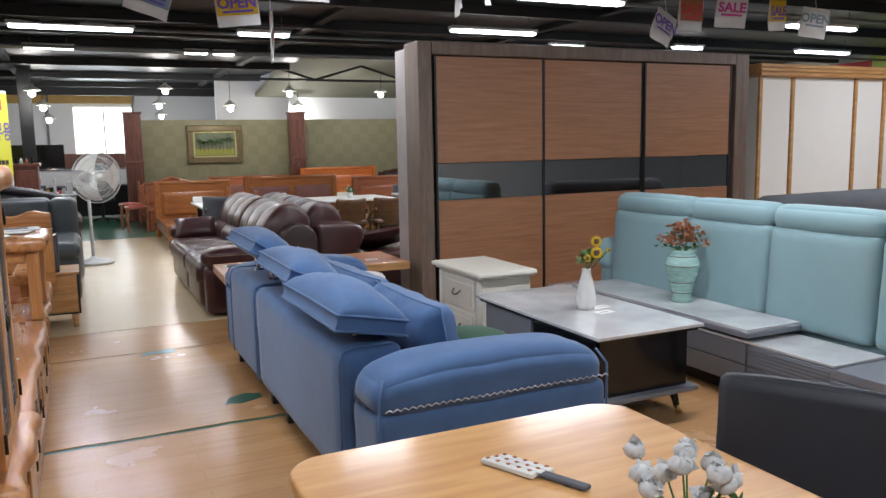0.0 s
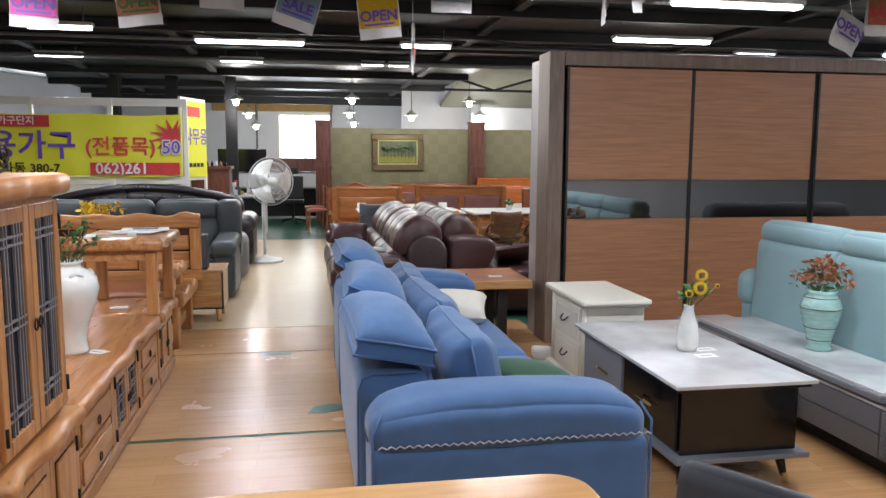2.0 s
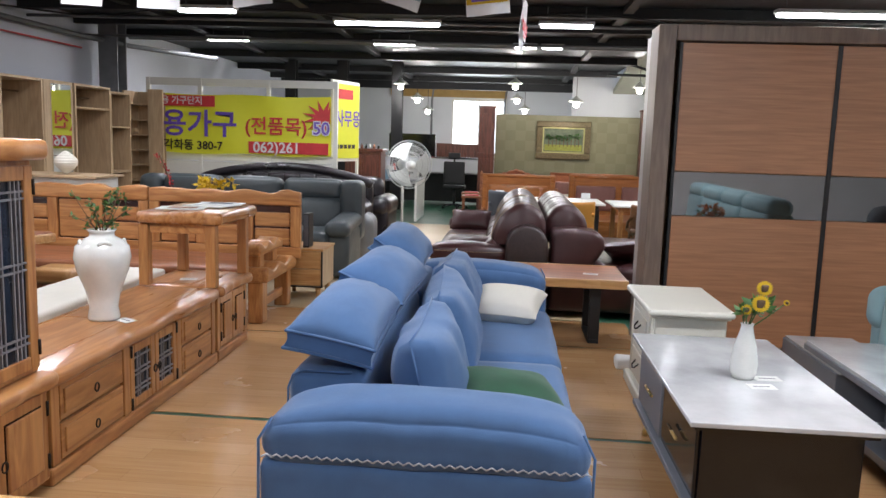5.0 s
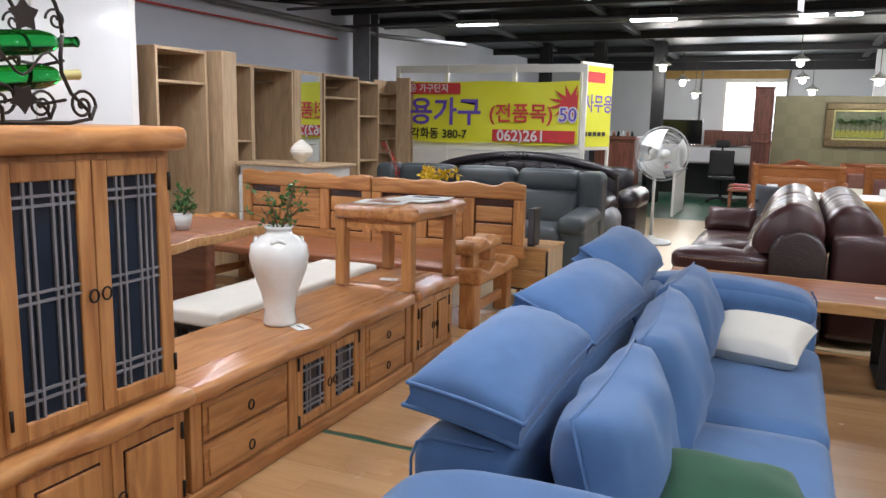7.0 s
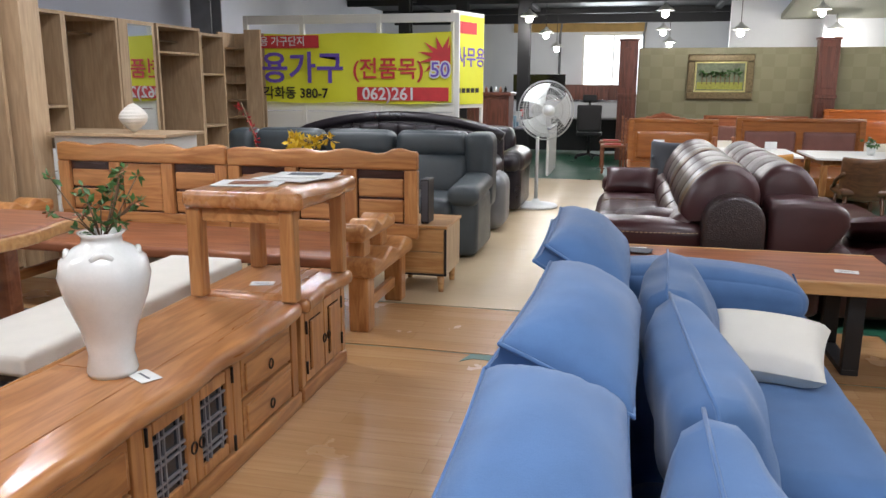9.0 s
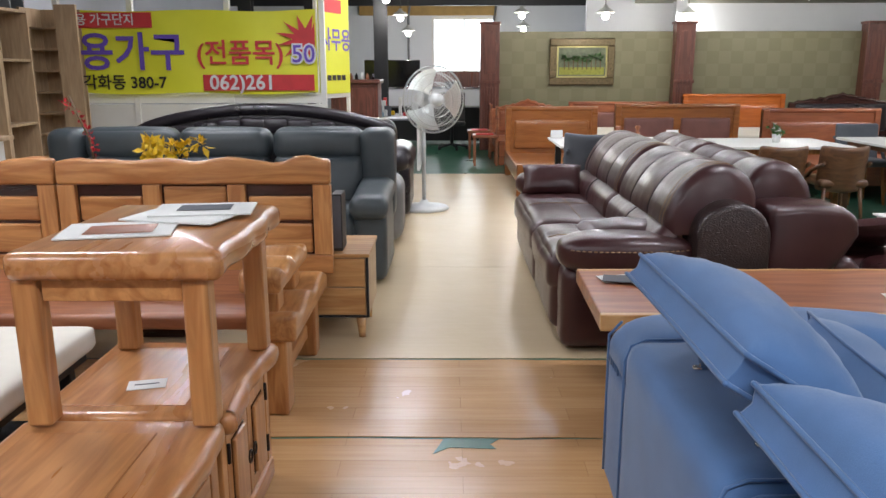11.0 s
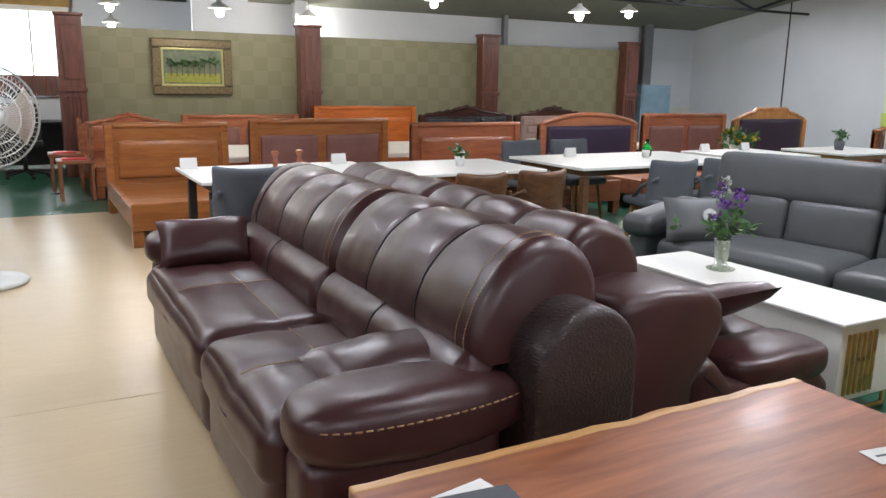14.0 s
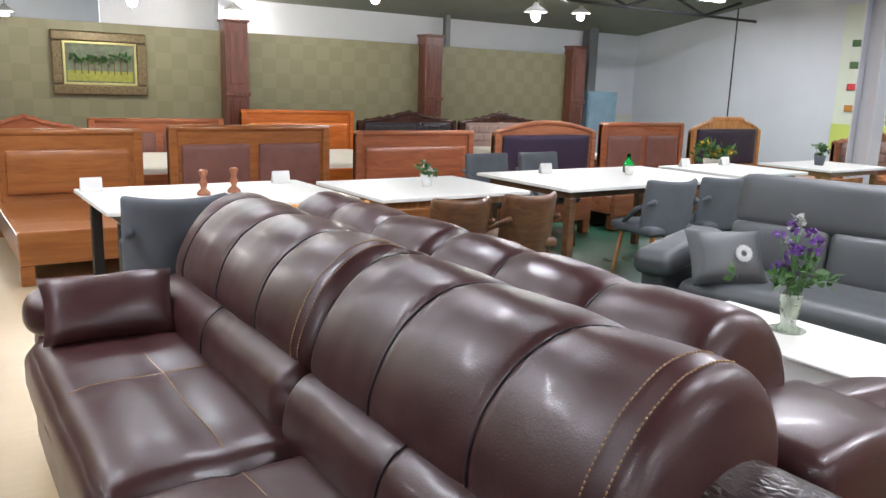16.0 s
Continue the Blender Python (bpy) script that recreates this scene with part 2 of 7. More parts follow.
def floor_vinyl(name, c1, c2, rough, joint):
    """Printed-board vinyl: boards along x, slightly wavy and glossy."""
    m = shader(name, c1, rough, dark=0.86, scale=2.0, bump=0.25, bump_scale=5, bump_dist=0.012, fine=0.04, rvar=0.09)
    N, L = m.node_tree.nodes, m.node_tree.links
    mp = next(n for n in N if n.type == "MAPPING")
    br = N.new("ShaderNodeTexBrick")
    br.inputs["Scale"].default_value = 1.0
    br.inputs["Brick Width"].default_value, br.inputs["Row Height"].default_value = 0.9, 0.115
    br.inputs["Mortar Size"].default_value = 0.0012
    br.inputs["Color1"].default_value, br.inputs["Color2"].default_value = (*c1, 1), (*c2, 1)
    br.inputs["Mortar"].default_value = (*[c * joint for c in c2], 1)
    L.new(mp.outputs[0], br.inputs[0])
    gr = N.new("ShaderNodeTexNoise")
    g2 = N.new("ShaderNodeMapping")
    g2.inputs["Scale"].default_value = (2.5, 45, 1)
    L.new(mp.outputs[0], g2.inputs[0])
    L.new(g2.outputs[0], gr.inputs[0])
    gr.inputs["Scale"].default_value, gr.inputs["Detail"].default_value = 1.0, 5
    mx = N.new("ShaderNodeMix")
    mx.data_type, mx.blend_type = "RGBA", "SOFT_LIGHT"
    mx.inputs[0].default_value = 0.35 if joint < 0.9 else 0.12
    L.new(br.outputs[0], mx.inputs[6])
    L.new(gr.outputs[0], mx.inputs[7])
    mix = next(n for n in N if n.type == "MIX" and n.blend_type == "OVERLAY")
    L.new(mx.outputs[2], mix.inputs[6])
    return m


M_vinyl = floor_vinyl("board_print_vinyl", (0.50, 0.29, 0.135), (0.44, 0.24, 0.105), 0.25, 0.78)
M_vinyl2 = floor_vinyl("pale_board_vinyl", (0.53, 0.41, 0.255), (0.522, 0.402, 0.248), 0.32, 0.98)


def check_paper():
    """Olive wallpaper with a faint chequer."""
    m = shader("olive_wallpaper", (0.20, 0.185, 0.105), 0.5, dark=0.85, scale=1.5, bump=0.1, bump_scale=200)
    N, L = m.node_tree.nodes, m.node_tree.links
    mp = next(n for n in N if n.type == "MAPPING")
    ch = N.new("ShaderNodeTexChecker")
    ch.inputs["Scale"].default_value = 4.6
    ch.inputs["Color1"].default_value, ch.inputs["Color2"].default_value = (0.215, 0.20, 0.117, 1), (0.195, 0.18, 0.10, 1)
    L.new(mp.outputs[0], ch.inputs[0])
    mix = next(n for n in N if n.type == "MIX")
    L.new(ch.outputs[0], mix.inputs[6])
    return m


M_olive = check_paper()


# ---- building helpers ----
def thing(name, label, category, x, y, z=0.0, group="", kind=""):
    ob = new(name)
    ob.empty_display_size = 0.1
    ob.matrix_basis = pose(x, y, z)
    return tagged(ob, label, category, group, kind)


def put(name, verts, faces, mat, parent=None, smooth=False, label=""):
    me = bpy.data.meshes.new(name)
    me.from_pydata([tuple(v) for v in verts], [], faces)
    me.materials.append(mat)
    if smooth:
        me.shade_smooth()
    return hang(name, me, parent, label)


def hang(name, me, parent, label=""):
    ob = new(name, me)
    if parent is not None:
        ob.parent = parent
        base = parent.matrix_basis.copy()
        if parent.parent is not None:
            base = parent.parent.matrix_basis @ parent.matrix_parent_inverse @ base
        ob.matrix_parent_inverse = base.inverted()
    if label:
        ob["label"] = label
    return ob


def part(name, bm, mat, parent, label="", smooth=False):
    me = bpy.data.meshes.new(name)
    bmesh.ops.recalc_face_normals(bm, faces=bm.faces)
    bm.to_mesh(me)
    bm.free()
    me.materials.append(mat)
    if smooth:
        me.shade_smooth()
    return hang(name, me, parent, label)


def box(name, mat, parent, x0, x1, y0, y1, z0, z1, bev=0.006, turn=None, label="", seg=2):
    """A block with softened edges; turn: a matrix about its middle."""
    bm = bmesh.new()
    bmesh.ops.create_cube(bm, size=1)
    c = Vector(((x0 + x1) / 2, (y0 + y1) / 2, (z0 + z1) / 2))
    bmesh.ops.scale(bm, vec=(x1 - x0, y1 - y0, z1 - z0), verts=bm.verts)
    bev = min(bev, 0.45 * min(x1 - x0, y1 - y0, z1 - z0))
    if bev > 0:
        bmesh.ops.bevel(bm, geom=bm.edges[:], offset=bev, segments=seg, affect="EDGES", profile=0.5)
    m = Matrix.Translation(c) @ (turn or Matrix.Identity(4))
    bmesh.ops.transform(bm, matrix=m, verts=bm.verts)
    return part(name, bm, mat, parent, label)


def grid_cube(n):
    verts, faces, index = [], [], {}

    def vid(p):
        k = tuple(round(a, 5) for a in p)
        if k not in index:
            index[k] = len(verts)
            verts.append(Vector(p))
        return index[k]
    st = [-1 + 2 * i / n for i in range(n + 1)]
    for ax in range(3):
        for s in (-1, 1):
            for i in range(n):
                for j in range(n):
                    q = []
                    for a, b in ((i, j), (i + 1, j), (i + 1, j + 1), (i, j + 1)):
                        p = [0, 0, 0]
                        p[ax], p[(ax + 1) % 3], p[(ax + 2) % 3] = s, st[a], st[b]
                        q.append(vid(p))
                    faces.append(q if s > 0 else q[::-1])
    return verts, faces


CUBES = {n: grid_cube(n) for n in (6, 10, 14, 20)}


def soft(name, mat, parent, c, size, r=0.05, puff=(0, 0, 0), turn=None, n=14, crumple=0.004, label="", shape=None):
    """A stuffed block: rounded by r, bulging by puff on each axis, a little crumpled."""
    vs, faces = CUBES[n]
    h = Vector(size) / 2
    out = []
    m = Matrix.Translation(c) @ (turn or Matrix.Identity(4))
    for v in vs:
        # denser towards the edges
        p = Vector([h[i] * math.copysign(1 - (1 - abs(v[i])) ** 1.5, v[i]) for i in range(3)])
        q = Vector([max(-(h[i] - r), min(h[i] - r, p[i])) for i in range(3)])
        d = p - q
        if d.length > 1e-6:
            p = q + d.normalized() * r
        for i in range(3):
            j, k = (i + 1) % 3, (i + 2) % 3
            if puff[i]:
                p[i] += math.copysign(puff[i], v[i]) * abs(v[i]) ** 2 * (1 - v[j] ** 2) * (1 - v[k] ** 2)
        if shape:
            p = shape(p, h)
        w = m @ p
        if crumple:
            w += noise.noise_vector(w * 5.0) * crumple + noise.noise_vector(w * 14.0) * crumple * 0.5
        out.append(w)
    return put(name, out, faces, mat, parent, True, label)


def pod(name, mat, parent, c, size, e=3.2, turn=None, taper=0.0, crumple=0.005, label=""):
    """A plump pad without flat faces; taper: how much its +x end thins."""
    vs, faces = CUBES[20]
    m = Matrix.Translation(c) @ (turn or Matrix.Identity(4))
    out = []
    for v in vs:
        k = sum(abs(a) ** e for a in v) ** (-1 / e)
        p = Vector([v[i] * k * size[i] / 2 for i in range(3)])
        f = 1 - taper * max(0, p.x / size[0] * 2)
        w = m @ Vector((p.x, p.y * f, p.z * f))
        out.append(w + noise.noise_vector(w * 6) * crumple + noise.noise_vector(w * 17) * crumple * 0.4)
    return put(name, out, faces, mat, parent, True, label)


def pillow(name, mat, parent, m, w, h, t, n=14, crumple=0.01, label=""):
    """A sewn cushion with pinched corners, lying in its own xy plane, posed by m."""
    verts, faces = [], []
    for side in (1, -1):
        base = len(verts)
        for i in range(n + 1):
            for j in range(n + 1):
                u, v = -1 + 2 * i / n, -1 + 2 * j / n
                k = 1 - 0.07 * (1 - v * v), 1 - 0.07 * (1 - u * u)
                z = side * t / 2 * ((1 - u * u) * (1 - v * v)) ** 0.3
                p = Vector((u * w / 2 * k[0], v * h / 2 * k[1], z))
                q = m @ p
                verts.append(q + noise.noise_vector(q * 7 + Vector((0, 0, side))) * crumple * (abs(z) / t * 2))
        for i in range(n):
            for j in range(n):
                a = base + i * (n + 1) + j
                f = [a, a + n + 1, a + n + 2, a + 1]
                faces.append(f if side > 0 else f[::-1])
    return put(name, verts, faces, mat, parent, True, label)


def rod(name, mat, parent, pts, r, n=8, label="", closed=False):
    """A round bar along pts; r a number or one for each point."""
    pts = [Vector(p) for p in pts]
    rs = r if isinstance(r, (list, tuple)) else [r] * len(pts)
    verts, faces = [], []
    up = None
    for i, p in enumerate(pts):
        a, b = pts[max(0, i - 1)], pts[min(len(pts) - 1, i + 1)]
        if closed:
            a, b = pts[i - 1], pts[(i + 1) % len(pts)]
        d = (b - a).normalized()
        if up is None:
            up = Vector((0, 0, 1)) if abs(d.z) < 0.9 else Vector((1, 0, 0))
        s = d.cross(up).normalized()
        up = s.cross(d).normalized()
        for k in range(n):
            an = 2 * math.pi * k / n
            verts.append(p + (s * math.cos(an) + up * math.sin(an)) * rs[i])
    cnt = len(pts)
    for i in range(cnt if closed else cnt - 1):
        j = (i + 1) % cnt
        for k in range(n):
            faces.append([i * n + k, i * n + (k + 1) % n, j * n + (k + 1) % n, j * n + k])
    if not closed:
        faces += [list(range(n))[::-1], [(cnt - 1) * n + k for k in range(n)]]
    return put(name, verts, faces, mat, parent, True, label)


def lathe(name, mat, parent, c, profile, n=28, label=""):
    verts, faces = [], []
    for r, z in profile:
        for k in range(n):
            an = 2 * math.pi * k / n
            verts.append((c[0] + r * math.cos(an), c[1] + r * math.sin(an), c[2] + z))
    for i in range(len(profile) - 1):
        for k in range(n):
            faces.append([i * n + k, i * n + (k + 1) % n, (i + 1) * n + (k + 1) % n, (i + 1) * n + k])
    faces.append(list(range(n))[::-1])
    faces.append([(len(profile) - 1) * n + k for k in range(n)])
    return put(name, verts, faces, mat, parent, True, label)


def sheet(name, mat, parent, outline, z0, z1, axis="z", bev=0.0, label="", smooth=False):
    """A flat outline given depth along an axis."""
    order = {"z": lambda a, b, d: (a, b, d), "y": lambda a, b, d: (a, d, b), "x": lambda a, b, d: (d, a, b)}[axis]
    bm = bmesh.new()
    f = bm.faces.new([bm.verts.new(order(a, b, z0)) for a, b in outline])
    res = bmesh.ops.extrude_face_region(bm, geom=[f])
    d = Vector(order(0, 0, z1 - z0))
    bmesh.ops.translate(bm, vec=d, verts=[g for g in res["geom"] if isinstance(g, bmesh.types.BMVert)])
    if bev:
        bm.normal_update()
        rim = [e for e in bm.edges if len(e.link_faces) == 2 and e.calc_face_angle(0) > 0.9]
        bmesh.ops.bevel(bm, geom=rim, offset=bev, segments=3, affect="EDGES", profile=0.5)
    return part(name, bm, mat, parent, label, smooth)


def text(name, body, mat, parent, m, size, bold=0.0, depth=0.002, align="LEFT", label=""):
    """Lettering in the built-in font, turned into a mesh."""
    cu = bpy.data.curves.new(name, "FONT")
    cu.body, cu.size, cu.extrude, cu.offset, cu.align_x = body, size, depth, bold, align
    cu.resolution_u = 3
    tmp = bpy.data.objects.new(name, cu)
    scene.collection.objects.link(tmp)
    dg = bpy.context.evaluated_depsgraph_get()
    me = bpy.data.meshes.new_from_object(tmp.evaluated_get(dg))
    bpy.data.objects.remove(tmp)
    me.transform(m)
    me.materials.clear()
    me.materials.append(mat)
    return hang(name, me, parent, label)


def leafy(name, mat, parent, spots, size, seed, per=6, label="", flat=0.5):
    """Many small bent petals or leaves round each spot."""
    rnd = random.Random(seed)
    verts, faces = [], []
    for s in spots:
        for _ in range(per):
            d = Vector((rnd.gauss(0, 1), rnd.gauss(0, 1), rnd.gauss(0.3, 0.8))).normalized()
            side = d.orthogonal().normalized()
            side.rotate(Matrix.Rotation(rnd.uniform(0, 6.28), 3, d))
            nrm = d.cross(side)
            ln = size * rnd.uniform(0.7, 1.3)
            o = Vector(s) + d * size * 0.1
            b = len(verts)
            verts += [o, o + d * ln * 0.5 + side * ln * 0.25 * flat * 2 + nrm * ln * 0.05, o + d * ln - nrm * ln * 0.15, o + d * ln * 0.5 - side * ln * 0.25 * flat * 2 + nrm * ln * 0.05]
            faces += [[b, b + 1, b + 2], [b, b + 2, b + 3]]
    return put(name, verts, faces, mat, parent, True, label)


def RX(a):
    return Matrix.Rotation(radians(a), 4, "X")


def RY(a):
    return Matrix.Rotation(radians(a), 4, "Y")


def RZ(a):
    return Matrix.Rotation(radians(a), 4, "Z")


def structure(ob, label, category):
    return tagged(ob, label, category, kind="structure")


# ---- large structure ----
X0, X1, Y0, Y1, ZC = -4.5, 14.0, -3.5, 22.0, 3.05
structure(box("floor", M_greenfl, None, X0 - 0.1, X1 + 0.1, Y0 - 0.1, Y1 + 0.1, -0.12, -0.004, 0), "green painted concrete floor", "floor")


def ragged(x0, x1, y0, y1, seed, amp=0.012, step=0.06):
    rnd = random.Random(seed)
    out = [(x0 + (x1 - x0) * i / 40, y0 + rnd.gauss(0, amp * 0.5) + amp * noise.noise(Vector((i * 0.5, seed, 0)))) for i in range(41)]
    out += [(x1 - (x1 - x0) * i / 40, y1 + rnd.gauss(0, amp * 0.4) + amp * noise.noise(Vector((i * 0.5, seed, 5)))) for i in range(41)]
    return out


for nm, mt, x0, x1, y0, y1, sd in (("floor_vinyl_1", M_vinyl, X0, 8.5, Y0, 4.115, 1), ("floor_vinyl_2", M_vinyl, X0, 2.62, 4.155, 5.925, 2),
                                   ("floor_vinyl_3", M_vinyl, X0, 2.62, 5.942, 6.78, 3), ("floor_vinyl_4", M_vinyl2, X0, 2.3, 6.80, 8.655, 4),
                                   ("floor_vinyl_5", M_vinyl2, X0, 2.3, 8.657, 13.93, 5), ("floor_vinyl_6", M_vinyl, 2.63, 8.5, 4.13, 6.3, 6)):
    structure(sheet(nm, mt, None, ragged(x0, x1, y0, y1, sd, 0.006 if sd != 5 else 0.003), -0.003, 0.0), "wavy board-print vinyl floor sheet with torn edges", "floor")
# torn patches that bare the green floor
for pts in (((0.70, 4.46), (0.80, 4.44), (0.92, 4.50), (0.93, 4.57), (0.84, 4.62), (0.74, 4.57)), ((0.34, 5.80), (0.40, 5.85), (0.58, 5.84), (0.56, 5.88), (0.60, 5.925), (0.38, 5.925))):
    structure(sheet("floor_tear", M_greenfl, None, pts, 0.0005, 0.002), "torn patch showing green floor paint", "floor")

structure(box("wall_west", M_gwall, None, X0 - 0.12, X0, Y0, Y1, 0, 3.6, 0), "pale grey insulated panel wall", "wall")
structure(box("wall_east", M_wall, None, X1, X1 + 0.12, Y0, Y1, 0, 4.4, 0), "white insulated panel wall with joints", "wall")
# south side is unseen; this wall is added only to close the hall
structure(box("wall_south", M_wall, None, X0, X1, Y0 - 0.12, Y0, 0, 4.4, 0), "white wall added behind the camera to close the hall", "wall")
# back wall with its window opening
for nm, a, b, c, d in (("wall_north_a", X0, 0.0, 0, 4.4), ("wall_north_b", 1.5, X1, 0, 4.4), ("wall_north_c", 0.0, 1.5, 0, 1.1), ("wall_north_d", 0.0, 1.5, 2.62, 4.4)):
    structure(box(nm, M_wall, None, a, b, Y1, Y1 + 0.12, c, d, 0), "white wall of the office end", "wall")
structure(box("wall_partition_back", M_wall, None, 3.0, X1, 18.4, 18.5, 0, 4.4, 0), "white wall added behind the camera to close the hall behind the display partition", "wall")
structure(box("ceiling", M_ceil, None, X0, X1, Y0, 13.2, ZC, ZC + 0.1, 0), "black corrugated ceiling", "ceiling")
structure(box("ceiling_2", M_ceil, None, X0, 3.9, 13.2, Y1, ZC, ZC + 0.1, 0), "black ceiling over the office end", "ceiling")
bm = bmesh.new()
vs = [bm.verts.new(p) for p in ((3.9, 13.2, 3.5), (X1, 13.2, 3.5), (X1, 18.5, 2.62), (3.9, 18.5, 2.62), (3.9, 13.2, 3.6), (X1, 13.2, 3.6), (X1, 18.5, 2.72), (3.9, 18.5, 2.72))]
for f in ((0, 1, 2, 3), (4, 7, 6, 5), (0, 4, 5, 1), (1, 5, 6, 2), (2, 6, 7, 3), (3, 7, 4, 0)):
    bm.faces.new([vs[i] for i in f])
structure(part("ceiling_3", bm, M_roof, None), "beige sloping roof panels", "ceiling")
structure(box("wall_riser_a", M_roof, None, 3.86, 3.9, 13.2, Y1, ZC, 4.4, 0), "beige riser beside the raised roof", "wall")
structure(box("wall_riser_b", M_ceil, None, 3.9, X1, 13.16, 13.2, ZC, 3.6, 0), "black riser below the raised roof", "wall")
win = structure(thing("window_1", "", "", 0.75, 22.0, 1.1), "bright window with white frame", "window")
for a, b, c, d in ((0, 0.05, 1.1, 2.62), (1.45, 1.5, 1.1, 2.62), (0.05, 1.45, 1.1, 1.15), (0.05, 1.45, 2.57, 2.62), (0.73, 0.77, 1.15, 2.57)):
    box("window_frame", M_white, win, a, b, 21.99, 22.06, c, d, 0.004)
M_out = glow("outdoor_brightness", (0.85, 0.95, 1.0), 3.0)
structure(box("backdrop", M_out, None, -4, 6, 24.5, 24.6, -1, 5, 0), "bright hazy daylight outdoors", "backdrop")

# steel posts and pipes
for i, (px, py, w, mt) in enumerate(((-4.15, 11.35, 0.28, M_steel), (11.5, 11.85, 0.3, M_wall), (12.4, 18.2, 0.22, M_steel), (4.7, 18.2, 0.2, M_wall), (8.8, 18.2, 0.1, M_steel))):
    po = thing("steel_post", "painted steel roof post standing on the floor", "post", px, py)
    box("flange", mt, po, px - w / 2, px + w / 2, py - w / 2, py - w / 2 + 0.02, 0, 3.5, 0.003)
    box("flange", mt, po, px - w / 2, px + w / 2, py + w / 2 - 0.02, py + w / 2, 0, 3.5, 0.003)
    box("web", mt, po, px - 0.012, px + 0.012, py - w / 2 + 0.02, py + w / 2 - 0.02, 0, 3.5, 0.002)
for y in (3.2, 4.8, 6.5, 8.1, 9.75, 11.0, 12.4, 15.0, 17.6, 20.0):
    x1 = X1 if y < 13 else 3.86
    structure(box("ceiling_beam", M_dsteel, None, X0, x1, y - 0.05, y + 0.05, 2.93, ZC, 0.004), "black steel ceiling purlin", "beam")
for y, z in ((6.62, 2.86), (9.9, 2.87), (12.55, 2.93), (11.2, 2.80)):
    structure(rod("ceiling_pipe", M_steel, None, [(X0, y, z), (2, y, z - 0.02), (8, y, z), (X1, y, z)], 0.02), "grey conduit pipe under the ceiling", "pipe")
for x in (-3.1, -0.9, 2.9, 6.0):
    structure(box("ceiling_joist", M_dsteel, None, x - 0.06, x + 0.06, Y0, 13.2 if x > 3.4 else Y1, 2.98, ZC + 0.001, 0.004), "black steel ceiling joist", "beam")
structure(rod("ceiling_cable", M_black, None, [(-4.4, 9.0 + 0.2 * i, 2.86 + 0.05 * math.sin(i * 1.3)) if i < 1 else (-4.4 + i * 0.6, 9.4 + 0.3 * math.sin(i), 2.9 - 0.05 * abs(math.sin(i * 1.1))) for i in range(16)], 0.012), "sagging black cable under the ceiling", "cable")
structure(rod("wall_pipe", M_steel, None, [(-4.35, 0, 2.75), (-4.35, 11.0, 2.75), (-4.0, 11.6, 2.7), (-3.0, 12.4, 2.62)], 0.035), "grey conduit along the wall", "pipe")
structure(rod("wall_pipe", M_red, None, [(-4.42, 0, 2.6), (-4.42, 11.0, 2.6)], 0.012), "thin red conduit along the wall", "pipe")
# roof truss over the beds
for k in range(5):
    structure(rod("roof_truss", M_dsteel, None, [(3.5 + 2 * k, 15.5, 3.09), (4.5 + 2 * k, 15.5, 2.8), (5.5 + 2 * k, 15.5, 3.09)], 0.025), "dark roof truss bar", "beam")
structure(rod("roof_truss", M_dsteel, None, [(3.4, 15.5, 2.8), (9, 15.5, 2.78), (X1, 15.5, 2.8)], 0.025), "dark roof truss chord", "beam")
# wall joints on the far side
for y in (15.9, 12.8):
    structure(box("wall_joint", M_dsteel, None, X1 - 0.006, X1 - 0.001, y - 0.015, y + 0.015, 0, 3.5, 0), "dark gap between wall panels", "trim")
structure(box("wall_skirting", M_ivory, None, 10.8, X1, 18.37, 18.40, 0, 0.95, 0.004), "pale dado board on the wall", "trim")


for px in (-3.0, -1.9, -0.75):
    po = thing("steel_post", "black steel post behind the banner frame", "post", px, 16.6)
    box("flange", M_dsteel, po, px - 0.11, px + 0.11, 16.5, 16.52, 0, 3.05, 0.003)
    box("flange", M_dsteel, po, px - 0.11, px + 0.11, 16.68, 16.70, 0, 3.05, 0.003)
    box("web", M_dsteel, po, px - 0.012, px + 0.012, 16.52, 16.68, 0, 3.05, 0.002)
for px in (0.35, 2.35):
    structure(rod("wall_pipe", M_steel, None, [(px - 0.9, 21.93, 0), (px - 0.9, 21.93, 2.6), (px - 0.85, 21.9, 2.95)], 0.03), "grey conduit on the office wall", "pipe")

# ---- lamps ----
def tube_lamp(x0, x1, y, z):
    t = thing("ceiling_light", "bright fluorescent batten light under the black ceiling, rows filled out with unseen ones", "light", (x0 + x1) / 2, y, z, "ceiling battens")
    box("housing", M_fixture, t, x0, x1, y - 0.07, y + 0.07, z + 0.035, z + 0.075, 0.008)
    box("diffuser", M_tube, t, x0 + 0.02, x1 - 0.02, y - 0.055, y + 0.055, z, z + 0.034, 0.015)
    for x in (x0 + 0.1, x1 - 0.1):
        rod("hanger", M_steel, t, [(x, y, z + 0.07), (x, y, 3.06 if y < 13 else 3.7)], 0.006)
    lamp_area((x0 + x1) / 2, y, z - 0.01, x1 - x0, 0.1, TUBE_POWER * (x1 - x0) / 1.25)


